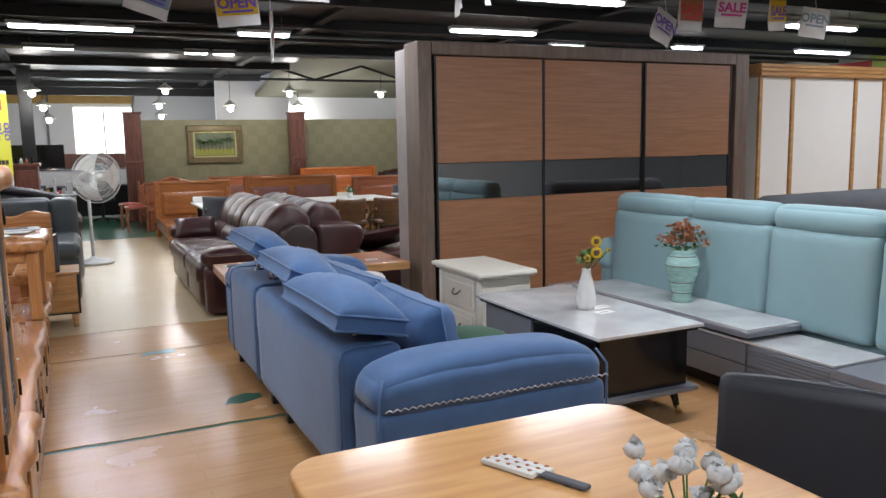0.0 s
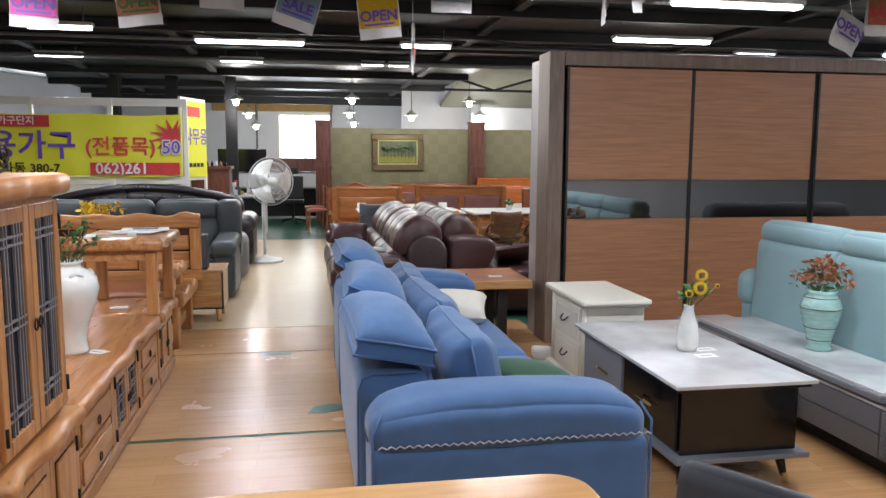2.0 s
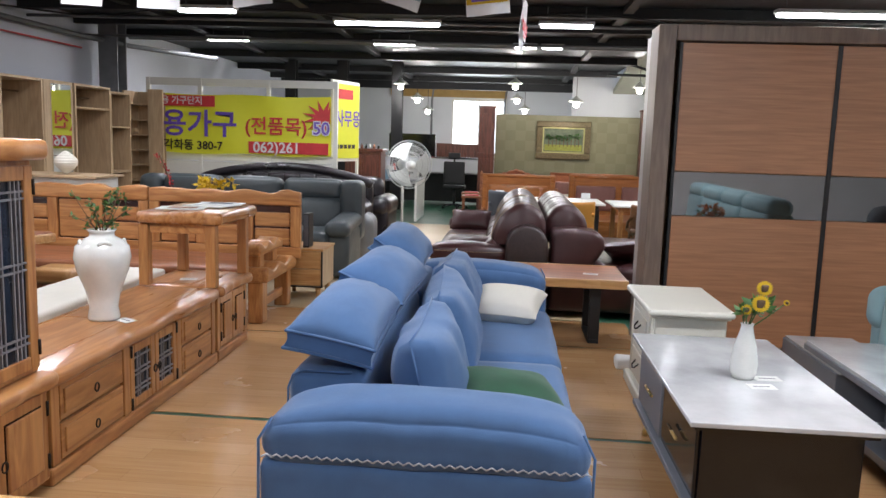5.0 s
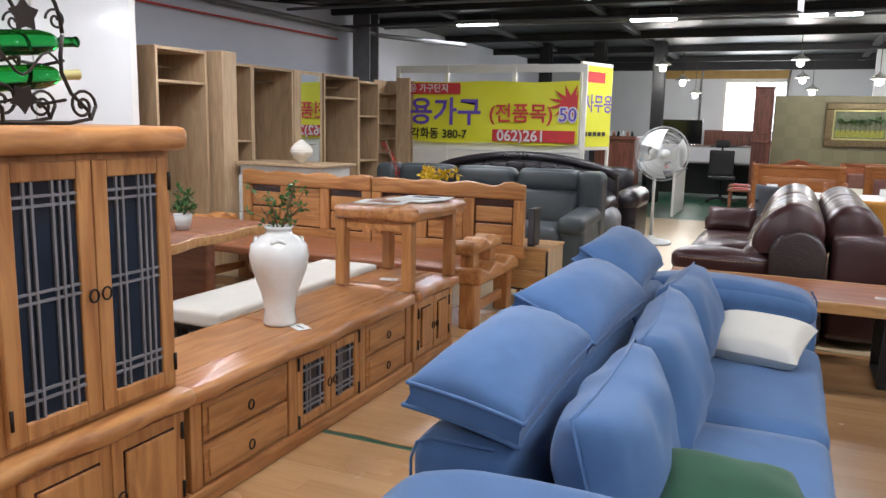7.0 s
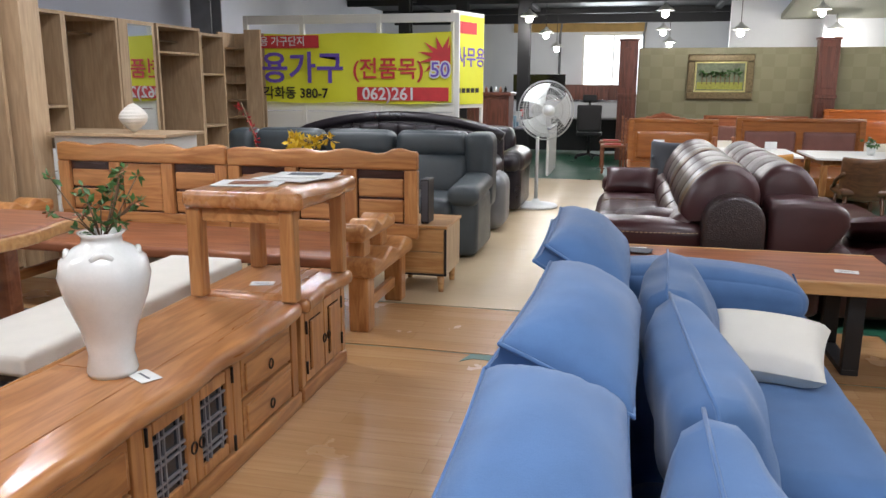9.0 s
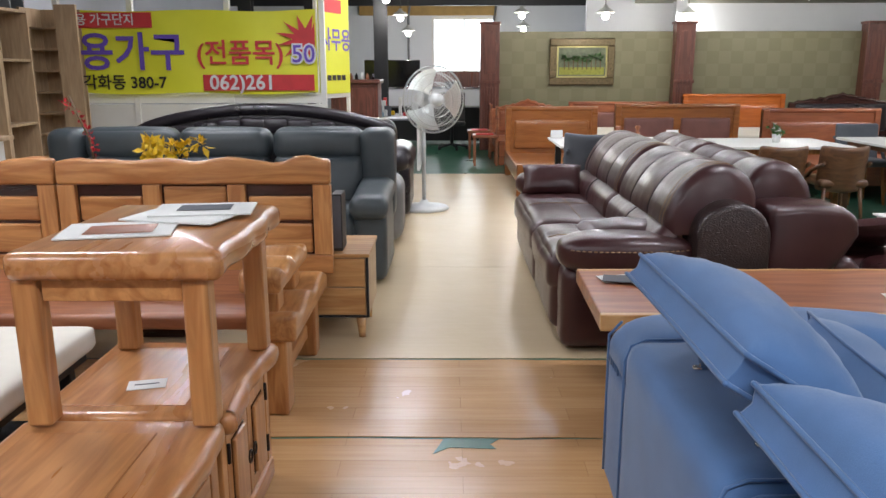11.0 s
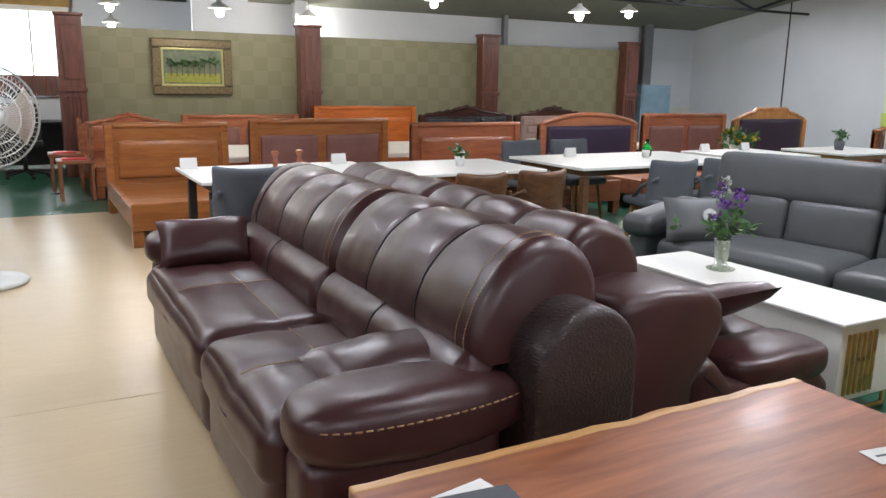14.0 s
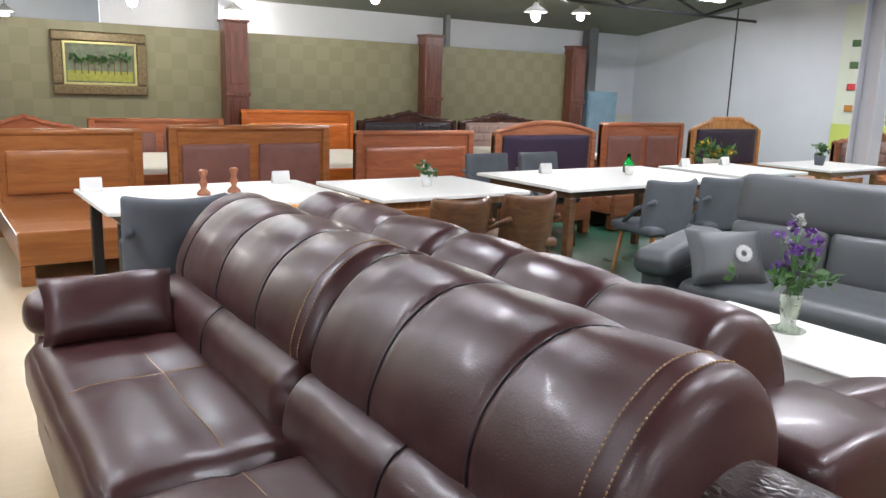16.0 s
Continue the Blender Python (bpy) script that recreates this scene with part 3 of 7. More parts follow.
for x0, x1, y, z in ((-0.55, 0.74, 9.72, 2.80), (1.88, 2.52, 9.64, 2.80), (-2.16, -1.48, 9.0, 2.80), (-0.53, 0.13, 12.32, 2.88), (1.60, 1.97, 12.4, 2.88),
                     (2.02, 2.36, 12.4, 2.88), (-3.09, -2.42, 12.22, 2.88), (3.85, 5.10, 6.47, 2.80), (2.05, 2.68, 6.45, 2.80), (6.6, 7.2, 10.1, 2.88), (8.6, 9.2, 9.7, 2.88),
                     # unseen battens, added to carry the rows on behind the view
                     (-0.4, 0.85, 3.1, 2.80), (2.6, 3.85, 3.1, 2.80), (-3.2, -1.95, 3.1, 2.80), (-0.4, 0.85, -0.2, 2.80), (3.0, 4.25, -0.2, 2.80), (-2.6, -1.4, 6.2, 2.80), (6.4, 7.6, 3.1, 2.80),
                     # mostly unseen battens added to brighten the right side and white wardrobe
                     (4.2, 5.4, 8.6, 2.80), (8.0, 9.2, 7.0, 2.80), (10.5, 11.7, 9.0, 2.80), (11.5, 12.7, 12.0, 2.80), (6.4, 7.6, 12.6, 2.88), (11.0, 12.2, 14.9, 2.95), (5.6, 6.8, 0.6, 2.80), (7.4, 8.6, 4.4, 2.80)):
    tube_lamp(x0, x1, y, z)


def pendant(x, y, z):
    t = thing("pendant_lamp", "small white shaded pendant lamp, lit", "lamp", x, y, z, "pendant lamps")
    lathe("shade", M_plastic, t, (x, y, z), [(0.13, 0.0), (0.155, 0.005), (0.10, 0.05), (0.04, 0.085), (0.03, 0.12), (0.0, 0.125)], 20)
    lathe("bulb", M_bulb, t, (x, y, z), [(0.0, -0.11), (0.045, -0.09), (0.06, -0.05), (0.045, -0.01), (0.02, 0.03)], 14)
    rod("cord", M_black, t, [(x, y, z + 0.12), (x, y, 3.05 if x < 3.4 else 3.7)], 0.006)
    lamp_point(x, y, z - 0.17, BULB_POWER)


for x, y, z in ((-0.6, 16, 2.56), (1.68, 16, 2.62), (4.1, 16, 2.60), (6.1, 16, 2.60), (2.89, 16, 2.3), (7.3, 14, 2.36), (-0.5, 18, 2.40), (4.8, 18, 2.42), (1.74, 18, 2.44), (-0.46, 20, 2.22), (1.96, 20, 2.3), (9.5, 15.5, 2.6)):
    pendant(x, y, z)

# ---- display partition ----
for nm, a, b in (("partition_1", 1.3, 4.38), ("partition_2", 4.72, 7.72), ("partition_3", 8.06, 11.0)):
    structure(box(nm, M_olive, None, a, b, 17.4, 17.5, 0, 2.08, 0.004), "olive chequered wallpaper partition", "wall")
for x in (0.95, 4.38, 7.72, 11.0):
    c = thing("display_pier", "dark red panelled wooden pier of the partition", "pier", x + 0.17, 17.35, 0, "partition piers")
    box("shaft", M_mahog, c, x, x + 0.34, 17.2, 17.45, 0, 2.2, 0.01)
    box("cap", M_mahog, c, x - 0.02, x + 0.36, 17.17, 17.46, 2.2, 2.24, 0.008)
    box("ledge", M_mahog, c, x - 0.015, x + 0.355, 17.17, 17.199, 1.18, 1.24, 0.008)
    box("panel", M_mahog, c, x + 0.07, x + 0.27, 17.185, 17.199, 1.35, 2.08, 0.006)
    for k in range(5):
        box("flute", M_mahog, c, x + 0.05 + k * 0.05, x + 0.08 + k * 0.05, 17.185, 17.199, 0.1, 1.12, 0.006)
pic = thing("painting", "landscape painting of trees in a wide gilt frame", "painting", 2.77, 17.39, 1.15)
for a, b, c, d in ((2.19, 3.35, 1.83, 1.96), (2.19, 3.35, 1.15, 1.28), (2.19, 2.32, 1.28, 1.83), (3.22, 3.35, 1.28, 1.83)):
    box("frame", M_gframe, pic, a, b, 17.33, 17.395, c, d, 0.02)
for a, b, c, d in ((2.32, 3.22, 1.80, 1.83), (2.32, 3.22, 1.28, 1.31), (2.32, 2.35, 1.31, 1.80), (3.19, 3.22, 1.31, 1.80)):
    box("liner", M_foil, pic, a, b, 17.34, 17.395, c, d, 0.006)
box("canvas", shader("painted_sky", (0.16, 0.19, 0.12), 0.6, dark=0.5, scale=14), pic, 2.35, 3.19, 17.36, 17.39, 1.31, 1.80, 0)
box("meadow", shader("painted_meadow", (0.32, 0.33, 0.05), 0.6, dark=0.6, scale=20), pic, 2.37, 3.17, 17.352, 17.359, 1.33, 1.46, 0)
leafy("painted_trees", M_leaf, pic, [(2.42 + 0.03 * k, 17.352, 1.55 + 0.1 * random.random()) for k in range(24)], 0.07, 3, 7)
for k in range(9):
    box("painted_trunk", M_twig, pic, 2.45 + k * 0.08, 2.465 + k * 0.08, 17.349, 17.353, 1.42, 1.6, 0)


# ---- blue sofa ----
bs = thing("blue_sofa", "large blue velour sofa with adjustable headrests on black feet", "sofa", 1.4, 3.95)
box("base", M_blue, bs, 0.93, 1.84, 2.5, 5.4, 0.13, 0.27, 0.03)
for a, b in ((2.74, 3.93), (3.95, 5.1)):
    soft("seat", M_blue, bs, (1.53, (a + b) / 2, 0.335), (0.72, b - a, 0.22), 0.055, (0, 0, 0.02), n=14, label="")
for a, b in ((2.79, 4.36), (4.375, 5.16)):
    soft("backrest", M_blue, bs, (1.02, (a + b) / 2, 0.41), (0.27, b - a, 0.56), 0.045, (0.008, 0, 0.006), None, 14)
    for y in (a + 0.02, b - 0.02):
        rod("back_seam", M_blue, bs, [(0.884, y, 0.14), (0.884, y, 0.4), (0.884, y, 0.63), (0.90, y, 0.675), (0.94, y, 0.692), (1.1, y, 0.693)], 0.004, 6)


def arm_shape(p, h):
    # plump roll, lower at its ends and drawn in underneath
    k = p.z / h.z
    p.y *= 1 + 0.10 * max(0, k)
    p.z -= 0.045 * abs(p.x / h.x) ** 2.5 * (0.5 + 0.5 * k)
    return p


for yy in (2.575, 5.3):
    out = -1 if yy < 4 else 1
    soft("armrest_base", M_blue, bs, (1.385, yy, 0.33), (0.965, 0.29, 0.42), 0.035, (0, 0.005, 0), n=14)
    soft("armrest_roll", M_blue, bs, (1.38, yy, 0.60), (0.96, 0.31, 0.19), 0.085, (0.004, 0.012, 0.02), None, 20, 0.006, shape=arm_shape)
    for k in range(32):
        # zigzag top-stitch along the outer face
        x = 0.92 + 0.0293 * k
        rod("stitch", M_piping, bs, [(x, yy + out * 0.164, 0.556), (x + 0.0147, yy + out * 0.164, 0.565), (x + 0.0293, yy + out * 0.164, 0.556)], 0.0028, 4)
    for x in (0.905, 1.865):
        rod("arm_seam", M_blue, bs, [(x, yy + out * 0.14, 0.14), (x, yy + out * 0.145, 0.4), (x, yy + out * 0.145, 0.6), (x + (0.03 if x < 1 else -0.03), yy + out * 0.11, 0.655)], 0.0045, 6)
    for k in range(5):
        # gathered cloth at the outer back corner
        rod("gather", M_blue, bs, [(0.899, yy + 0.10 - 0.03 * k, 0.53), (0.902, yy + 0.085 - 0.022 * k, 0.575), (0.93, yy + 0.07 - 0.016 * k, 0.635)], [0.003, 0.007, 0.003], 6)


def box_cushion(name, mat, parent, m, w, d, dome, gusset, seed):
    """A boxed headrest: puffed top, sunk side band and piped seams, in its own xy plane, posed by m."""
    n = 22
    verts, faces = [], []

    def edge(u, v):
        # plan outline: pulled in between the pointed corners
        return Vector((u * d / 2 * (1 - 0.05 * (1 - v * v)), v * w / 2 * (1 - 0.035 * (1 - u * u)), 0))
    for side, hgt, z0 in ((1, dome, 0.0), (-1, 0.02, -gusset)):
        base = len(verts)
        for i in range(n + 1):
            for j in range(n + 1):
                u, v = math.sin(math.pi / 2 * (-1 + 2 * i / n)), math.sin(math.pi / 2 * (-1 + 2 * j / n))
                p = edge(u, v)
                f = ((1 - u * u) * (1 - v * v)) ** 0.42
                e = 1 - f
                pucker = 0.006 * e * (1 - e) * 4 * (noise.noise(Vector((u * 9, v * 16, seed))) + 0.5 * noise.noise(Vector((u * 22, v * 34, seed))))
                sag = 0.010 * noise.noise(Vector((u * 1.6, v * 2.0, seed + 4)))
                verts.append(m @ (p + Vector((0, 0, z0 + side * (hgt * f + (pucker + sag * f if side > 0 else 0))))))
        for i in range(n):
            for j in range(n):
                a = base + i * (n + 1) + j
                q = [a, a + n + 1, a + n + 2, a + 1]
                faces.append(q if side > 0 else q[::-1])
    ring = [(math.sin(math.pi / 2 * (-1 + 2 * k / n)), -1) for k in range(n)] + [(1, math.sin(math.pi / 2 * (-1 + 2 * k / n))) for k in range(n)]
    ring += [(-a, -b) for a, b in ring]
    base = len(verts)
    for u, v in ring:
        p = edge(u, v)
        for z, k in ((0, 1), (-0.5, 0.955), (-1, 1)):
            verts.append(m @ (Vector((p.x * k, p.y * (1 - (1 - k) * d / w), z * gusset))))
    r = len(ring)
    for k in range(r):
        for j in range(2):
            a, b = base + 3 * k + j, base + 3 * ((k + 1) % r) + j
            faces.append([a, a + 1, b + 1, b])
    ob = put(name, verts, faces, mat, parent, True)
    for z in (0.0, -gusset):
        rod("piping", mat, ob, [m @ (edge(u, v) * 1.012 + Vector((0, 0, z))) for u, v in ring], 0.0055, 6, closed=True)
    return ob


for y, w, xo, zo, tl, seed in ((3.185, 0.77, 0.872, 0.832, 11, 1), (3.95, 0.82, 0.91, 0.895, 25, 2), (4.72, 0.70, 0.90, 0.945, 33, 3)):
    # headrests resting on the back, each tilted a little further than the last
    R = RY(tl)
    d = 0.30
    m = Matrix.Translation(Vector((xo, y, zo)) + R @ Vector((d / 2, 0, 0))) @ R @ RZ((1.5, -2, 1)[seed - 1])
    box_cushion("headrest", M_blue, bs, m, w, d, 0.11, 0.06, seed)
    for dy in (-0.2, 0.2):
        h = rod("headrest_hinge", M_chrome, bs, [(1.03, y + dy, 0.66), (1.025, y + dy, 0.71), (1.0, y + dy, zo - 0.09)], 0.011, 10)
        rod("hinge_foot", M_chrome, h, [(1.0, y + dy, 0.697), (1.06, y + dy, 0.697)], 0.009, 8)
for y, w, x, tl, yaw, seed in ((3.13, 0.74, 1.30, 13, 0, 1), (3.94, 0.86, 1.31, 15, 3, 2), (4.68, 0.62, 1.285, 12, -3, 3)):
    # loose back cushions standing on edge against the back
    up = Vector((-math.sin(radians(tl)), 0, math.cos(radians(tl))))
    nr = Vector((math.cos(radians(tl)), 0, math.sin(radians(tl))))
    m = Matrix((Vector((0, 1, 0)), up, nr)).transposed().to_4x4()
    m = Matrix.Translation((x + 0.045, y, 0.615)) @ RZ(yaw) @ m
    c = pillow("back_cushion", M_blue, bs, m, w, 0.42, 0.26, 20, 0.022)
    rim = [(-1, -1), (-0.5, -1), (0, -1), (0.5, -1), (1, -1), (1, 0), (1, 1), (0.5, 1), (0, 1), (-0.5, 1), (-1, 1), (-1, 0)]
    rod("seam", M_blue, c, [m @ Vector((u * w / 2 * (1 - 0.07 * (1 - v * v)), v * 0.21 * (1 - 0.07 * (1 - u * u)), 0)) for u, v in rim], 0.0045, 6, closed=True)
for x in (0.98, 1.78):
    for y in (2.62, 4.0, 4.36, 5.35):
        box("foot", M_black, bs, x - 0.03, x + 0.03, y - 0.03, y + 0.03, 0.0, 0.13, 0.005)
gp = thing("green_cushion", "plump dark green velvet cushion on the sofa seat", "cushion", 1.6, 3.1, 0.45)
pillow("cover", M_green, gp, Matrix.Translation((1.62, 3.05, 0.53)) @ RZ(14) @ RX(8) @ RY(6), 0.42, 0.44, 0.20, 20, 0.012)
wp = thing("white_cushion", "cream white cushion lying on the blue sofa seat", "cushion", 1.62, 4.72, 0.45)
pillow("cover", M_cream, wp, Matrix.Translation((1.615, 4.74, 0.55)) @ RZ(-14) @ RX(14), 0.42, 0.33, 0.18, 20, 0.012)

# ---- wooden media unit, glazed cabinet, side table ----


def live_edge(name, mat, parent, x0, x1, y0, y1, z0, z1, seed, label="", amp=0.022):
    """A thick top whose front (x1) edge is carved in waves."""
    n = 28
    pts = [(x0, y0), ]
    for i in range(n + 1):
        y = y0 + (y1 - y0) * i / n
        pts.append((x1 + amp * noise.noise(Vector((seed, y * 4.0, 0))) + 0.5 * amp * noise.noise(Vector((seed, y * 9, 3))), y))
    pts.append((x0, y1))
    return sheet(name, mat, parent, pts, z0, z1, "z", min(0.028, (z1 - z0) * 0.42), label, True)


def ring_pull(parent, x, y, z, mat=None):
    pts = [(x + 0.012, y + 0.017 * math.cos(a), z - 0.015 + 0.02 * math.sin(a)) for a in [k * math.pi / 6 for k in range(12)]]
    rod("ring_pull", mat or M_iron, parent, pts, 0.0035, 6, closed=True)


def drawer_x(parent, xf, y0, y1, z0, z1, mat):
    d = box("drawer", mat, parent, xf - 0.018, xf + 0.002, y0, y1, z0, z1, 0.004)
    e = 0.022
    box("drawer_field", mat, d, xf + 0.002, xf + 0.012, y0 + e, y1 - e, z0 + e, z1 - e, 0.009)
    ring_pull(d, xf + 0.006, (y0 + y1) / 2, (z0 + z1) / 2)


def glazed_x(parent, xf, y0, y1, z0, z1, rows, cols, hinge_side, bw=0.055):
    """A framed door with dark glass behind a lattice."""
    d = thing_part("door", parent)
    for a, b, c, e in ((y0, y0 + bw, z0, z1), (y1 - bw, y1, z0, z1), (y0 + bw, y1 - bw, z0, z0 + bw), (y0 + bw, y1 - bw, z1 - bw, z1)):
        box("door_frame", M_oakz, d, xf - 0.02, xf, a, b, c, e, 0.005)
    box("pane", M_darkglass, d, xf - 0.016, xf - 0.012, y0 + bw, y1 - bw, z0 + bw, z1 - bw, 0)
    w, h = y1 - y0 - 2 * bw, z1 - z0 - 2 * bw
    for f in rows:
        box("lattice", M_lattice, d, xf - 0.012, xf - 0.004, y0 + bw, y1 - bw, z0 + bw + h * f - 0.004, z0 + bw + h * f + 0.004, 0)
    for f in cols:
        box("lattice", M_lattice, d, xf - 0.011, xf - 0.003, y0 + bw + w * f - 0.004, y0 + bw + w * f + 0.004, z0 + bw, z1 - bw, 0)
    yk = y1 - 0.022 if hinge_side < 0 else y0 + 0.022
    ring_pull(d, xf, yk, (z0 + z1) / 2)
    yh = y0 + 0.006 if hinge_side < 0 else y1 - 0.006
    for zz in (z0 + h * 0.12, z1 - h * 0.12):
        rod("hinge", M_iron, d, [(xf + 0.004, yh, zz - 0.03), (xf + 0.004, yh, zz + 0.03)], 0.006, 6)


def thing_part(name, parent):
    """A part that holds sub-parts: a hidden-edge mesh strip as its body."""
    ob = new(name)
    ob.parent = parent
    ob.matrix_parent_inverse = parent.matrix_basis.inverted()
    return ob


def panel_door_x(parent, xf, y0, y1, z0, z1, hinge_side):
    d = box("door", M_oakz, parent, xf - 0.02, xf, y0, y1, z0, z1, 0.004)
    e = 0.05
    # flat dark sheet; its rim round the field paints a shaded groove
    box("door_recess", M_dwood, d, xf - 0.001, xf + 0.001, y0 + e - 0.006, y1 - e + 0.006, z0 + e - 0.006, z1 - e + 0.006, 0)
    box("door_field", M_oakz, d, xf, xf + 0.012, y0 + e, y1 - e, z0 + e, z1 - e, 0.01)
    ring_pull(d, xf, y1 - 0.025 if hinge_side < 0 else y0 + 0.025, (z0 + z1) / 2)
    yh = y0 + 0.006 if hinge_side < 0 else y1 - 0.006
    for zz in (z0 + 0.07, z1 - 0.07):
        rod("hinge", M_iron, d, [(xf + 0.004, yh, zz - 0.03), (xf + 0.004, yh, zz + 0.03)], 0.006, 6)


mu = thing("media_console", "low honey pine media console with drawers and lattice doors", "tv stand", -0.47, 4.15)
XF = -0.235
box("body", M_oaky, mu, -0.74, XF - 0.02, 3.25, 5.05, 0.06, 0.42, 0.006)
box("plinth", M_oaky, mu, -0.74, XF + 0.012, 3.23, 5.07, 0.0, 0.075, 0.012)
live_edge("top", M_cedar, mu, -0.76, -0.20, 3.22, 5.075, 0.42, 0.49, 4)
for y in (3.25, 3.86, 4.47, 4.99):
    box("stile", M_oakz, mu, XF - 0.02, XF + 0.004, y, y + 0.06, 0.075, 0.42, 0.004)
for y0, y1 in ((3.32, 3.85), (4.54, 4.98)):
    drawer_x(mu, XF, y0, y1, 0.255, 0.41, M_oaky)
    drawer_x(mu, XF, y0, y1, 0.085, 0.24, M_oaky)
glazed_x(mu, XF + 0.004, 3.925, 4.195, 0.085, 0.41, (0.12, 0.22, 0.5, 0.6, 0.88), (0.2, 0.34, 0.8), -1, 0.045)
glazed_x(mu, XF + 0.004, 4.20, 4.465, 0.085, 0.41, (0.12, 0.22, 0.5, 0.6, 0.88), (0.2, 0.34, 0.8), 1, 0.045)
for y0, y1 in ((3.3, 4.1), (4.15, 4.98)):
    box("top_inlay", M_cedar, mu, -0.70, -0.36, y0, y1, 0.489, 0.493, 0.002)
mc = thing("console_end_cabinet", "low pine end cabinet with two panelled doors", "cabinet", -0.47, 5.37)
box("body", M_oaky, mc, -0.74, XF - 0.02, 5.09, 5.64, 0.06, 0.43, 0.006)
box("plinth", M_oaky, mc, -0.74, XF + 0.012, 5.085, 5.65, 0.0, 0.075, 0.012)
live_edge("top", M_cedar, mc, -0.76, -0.20, 5.08, 5.68, 0.425, 0.495, 9)
for y in (5.09, 5.60):
    box("stile", M_oakz, mc, XF - 0.02, XF + 0.004, y, y + 0.045, 0.075, 0.425, 0.004)
panel_door_x(mc, XF + 0.003, 5.14, 5.365, 0.085, 0.415, -1)
panel_door_x(mc, XF + 0.003, 5.37, 5.595, 0.085, 0.415, 1)
box("top_inlay", M_cedar, mc, -0.70, -0.34, 5.14, 5.6, 0.494, 0.498, 0.002)

gc = thing("glazed_cabinet", "tall honey pine display cabinet with lattice glass doors", "cabinet", -0.47, 2.74)
box("lower_body", M_oakz, gc, -0.74, -0.22, 2.47, 3.21, 0.05, 0.44, 0.006)
live_edge("middle_shelf", M_oaky, gc, -0.77, -0.175, 2.43, 3.235, 0.44, 0.505, 14, amp=0.03)
box("upper_body", M_oakz, gc, -0.72, -0.25, 2.5, 3.21, 0.505, 1.345, 0.006)
live_edge("cornice", M_oaky, gc, -0.77, -0.185, 2.42, 3.25, 1.345, 1.425, 21, amp=0.03)
glazed_x(gc, -0.226, 2.545, 2.866, 0.53, 1.325, (0.08, 0.12, 0.5, 0.54, 0.9, 0.94), (0.18, 0.3, 0.62, 0.74, 0.86), -1)
glazed_x(gc, -0.226, 2.87, 3.185, 0.53, 1.325, (0.08, 0.12, 0.5, 0.54, 0.9, 0.94), (0.18, 0.3, 0.62, 0.74, 0.86), 1)
panel_door_x(gc, -0.205, 2.545, 2.866, 0.07, 0.43, -1)
panel_door_x(gc, -0.205, 2.87, 3.185, 0.07, 0.43, 1)

st = thing("side_table", "small solid pine side table standing on the end cabinet", "table", -0.45, 5.33, 0.495)
pts = []
for i in range(33):
    y = 4.97 + 0.73 * i / 32
    pts.append((-0.165 + 0.022 * noise.noise(Vector((5, y * 6, 1))), y))
sheet("tabletop", M_cedar, st, [(-0.71, 4.97)] + pts + [(-0.71, 5.70)], 0.90, 0.975, "z", 0.025, "", True)
box("apron", M_oaky, st, -0.634, -0.276, 5.01, 5.04, 0.84, 0.90, 0.004)
box("apron", M_oaky, st, -0.634, -0.276, 5.6, 5.63, 0.84, 0.90, 0.004)
for x in (-0.71, -0.275):
    for y in (5.0, 5.57):
        box("leg", M_oakz, st, x, x + 0.066, y, y + 0.066, 0.499, 0.90, 0.008)
mag = thing("magazines", "loose furniture brochures lying on the side table", "brochure", -0.45, 5.35, 0.976)
for k, (a, x, y, mt) in enumerate(((12, -0.52, 5.24, M_paper), (-14, -0.40, 5.42, M_paper), (8, -0.36, 5.5, M_paper))):
    box("brochure", mt, mag, x - 0.15, x + 0.15, y - 0.105, y + 0.105, 0.977 + 0.006 * k, 0.982 + 0.006 * k, 0.001, RZ(a))
box("cover_print", M_bed3, mag, -0.60, -0.42, 5.17, 5.29, 0.9835, 0.9843, 0, RZ(12))
box("cover_print", M_greypl, mag, -0.44, -0.28, 5.46, 5.56, 0.9955, 0.9963, 0, RZ(8))
for x, y, z, a in ((-0.50, 5.28, 0.5, 15), (-0.35, 4.12, 0.494, -30), (2.66, 3.5, 0.512, 5), (2.72, 3.62, 0.512, 5), (2.25, 6.2, 0.502, -10)):
    tag = thing("price_tag", "small white price card lying flat", "card", x, y, z)
    box("card", M_paper, tag, x - 0.055, x + 0.055, y - 0.035, y + 0.035, z, z + 0.0015, 0, RZ(a))
    box("print", M_greypl, tag, x - 0.035, x + 0.035, y - 0.004, y + 0.004, z + 0.0018, z + 0.0022, 0, RZ(a))

vz = thing("white_vase", "crackled white ceramic jar with dry sprigs on the console", "vase", -0.47, 4.13, 0.494)
lathe("jar", M_ceramic, vz, (-0.47, 4.13, 0.494), [(0.0, 0.0), (0.075, 0.0), (0.08, 0.015), (0.07, 0.07), (0.085, 0.15), (0.125, 0.26), (0.14, 0.33), (0.13, 0.385), (0.09, 0.42), (0.062, 0.435), (0.06, 0.455), (0.072, 0.47), (0.06, 0.47), (0.05, 0.44), (0.0, 0.42)], 32)
for k in range(4):
    a = 1.57 * k + 0.6
    cx, cy = -0.47 + 0.105 * math.cos(a), 4.13 + 0.105 * math.sin(a)
    rod("lug", M_ceramic, vz, [(cx + 0.03 * math.sin(a) * s, cy - 0.03 * math.cos(a) * s, 0.494 + 0.395 + 0.018 * (1 - s * s)) for s in (-1, -0.5, 0, 0.5, 1)], 0.01)
rr = random.Random(5)
tips = []
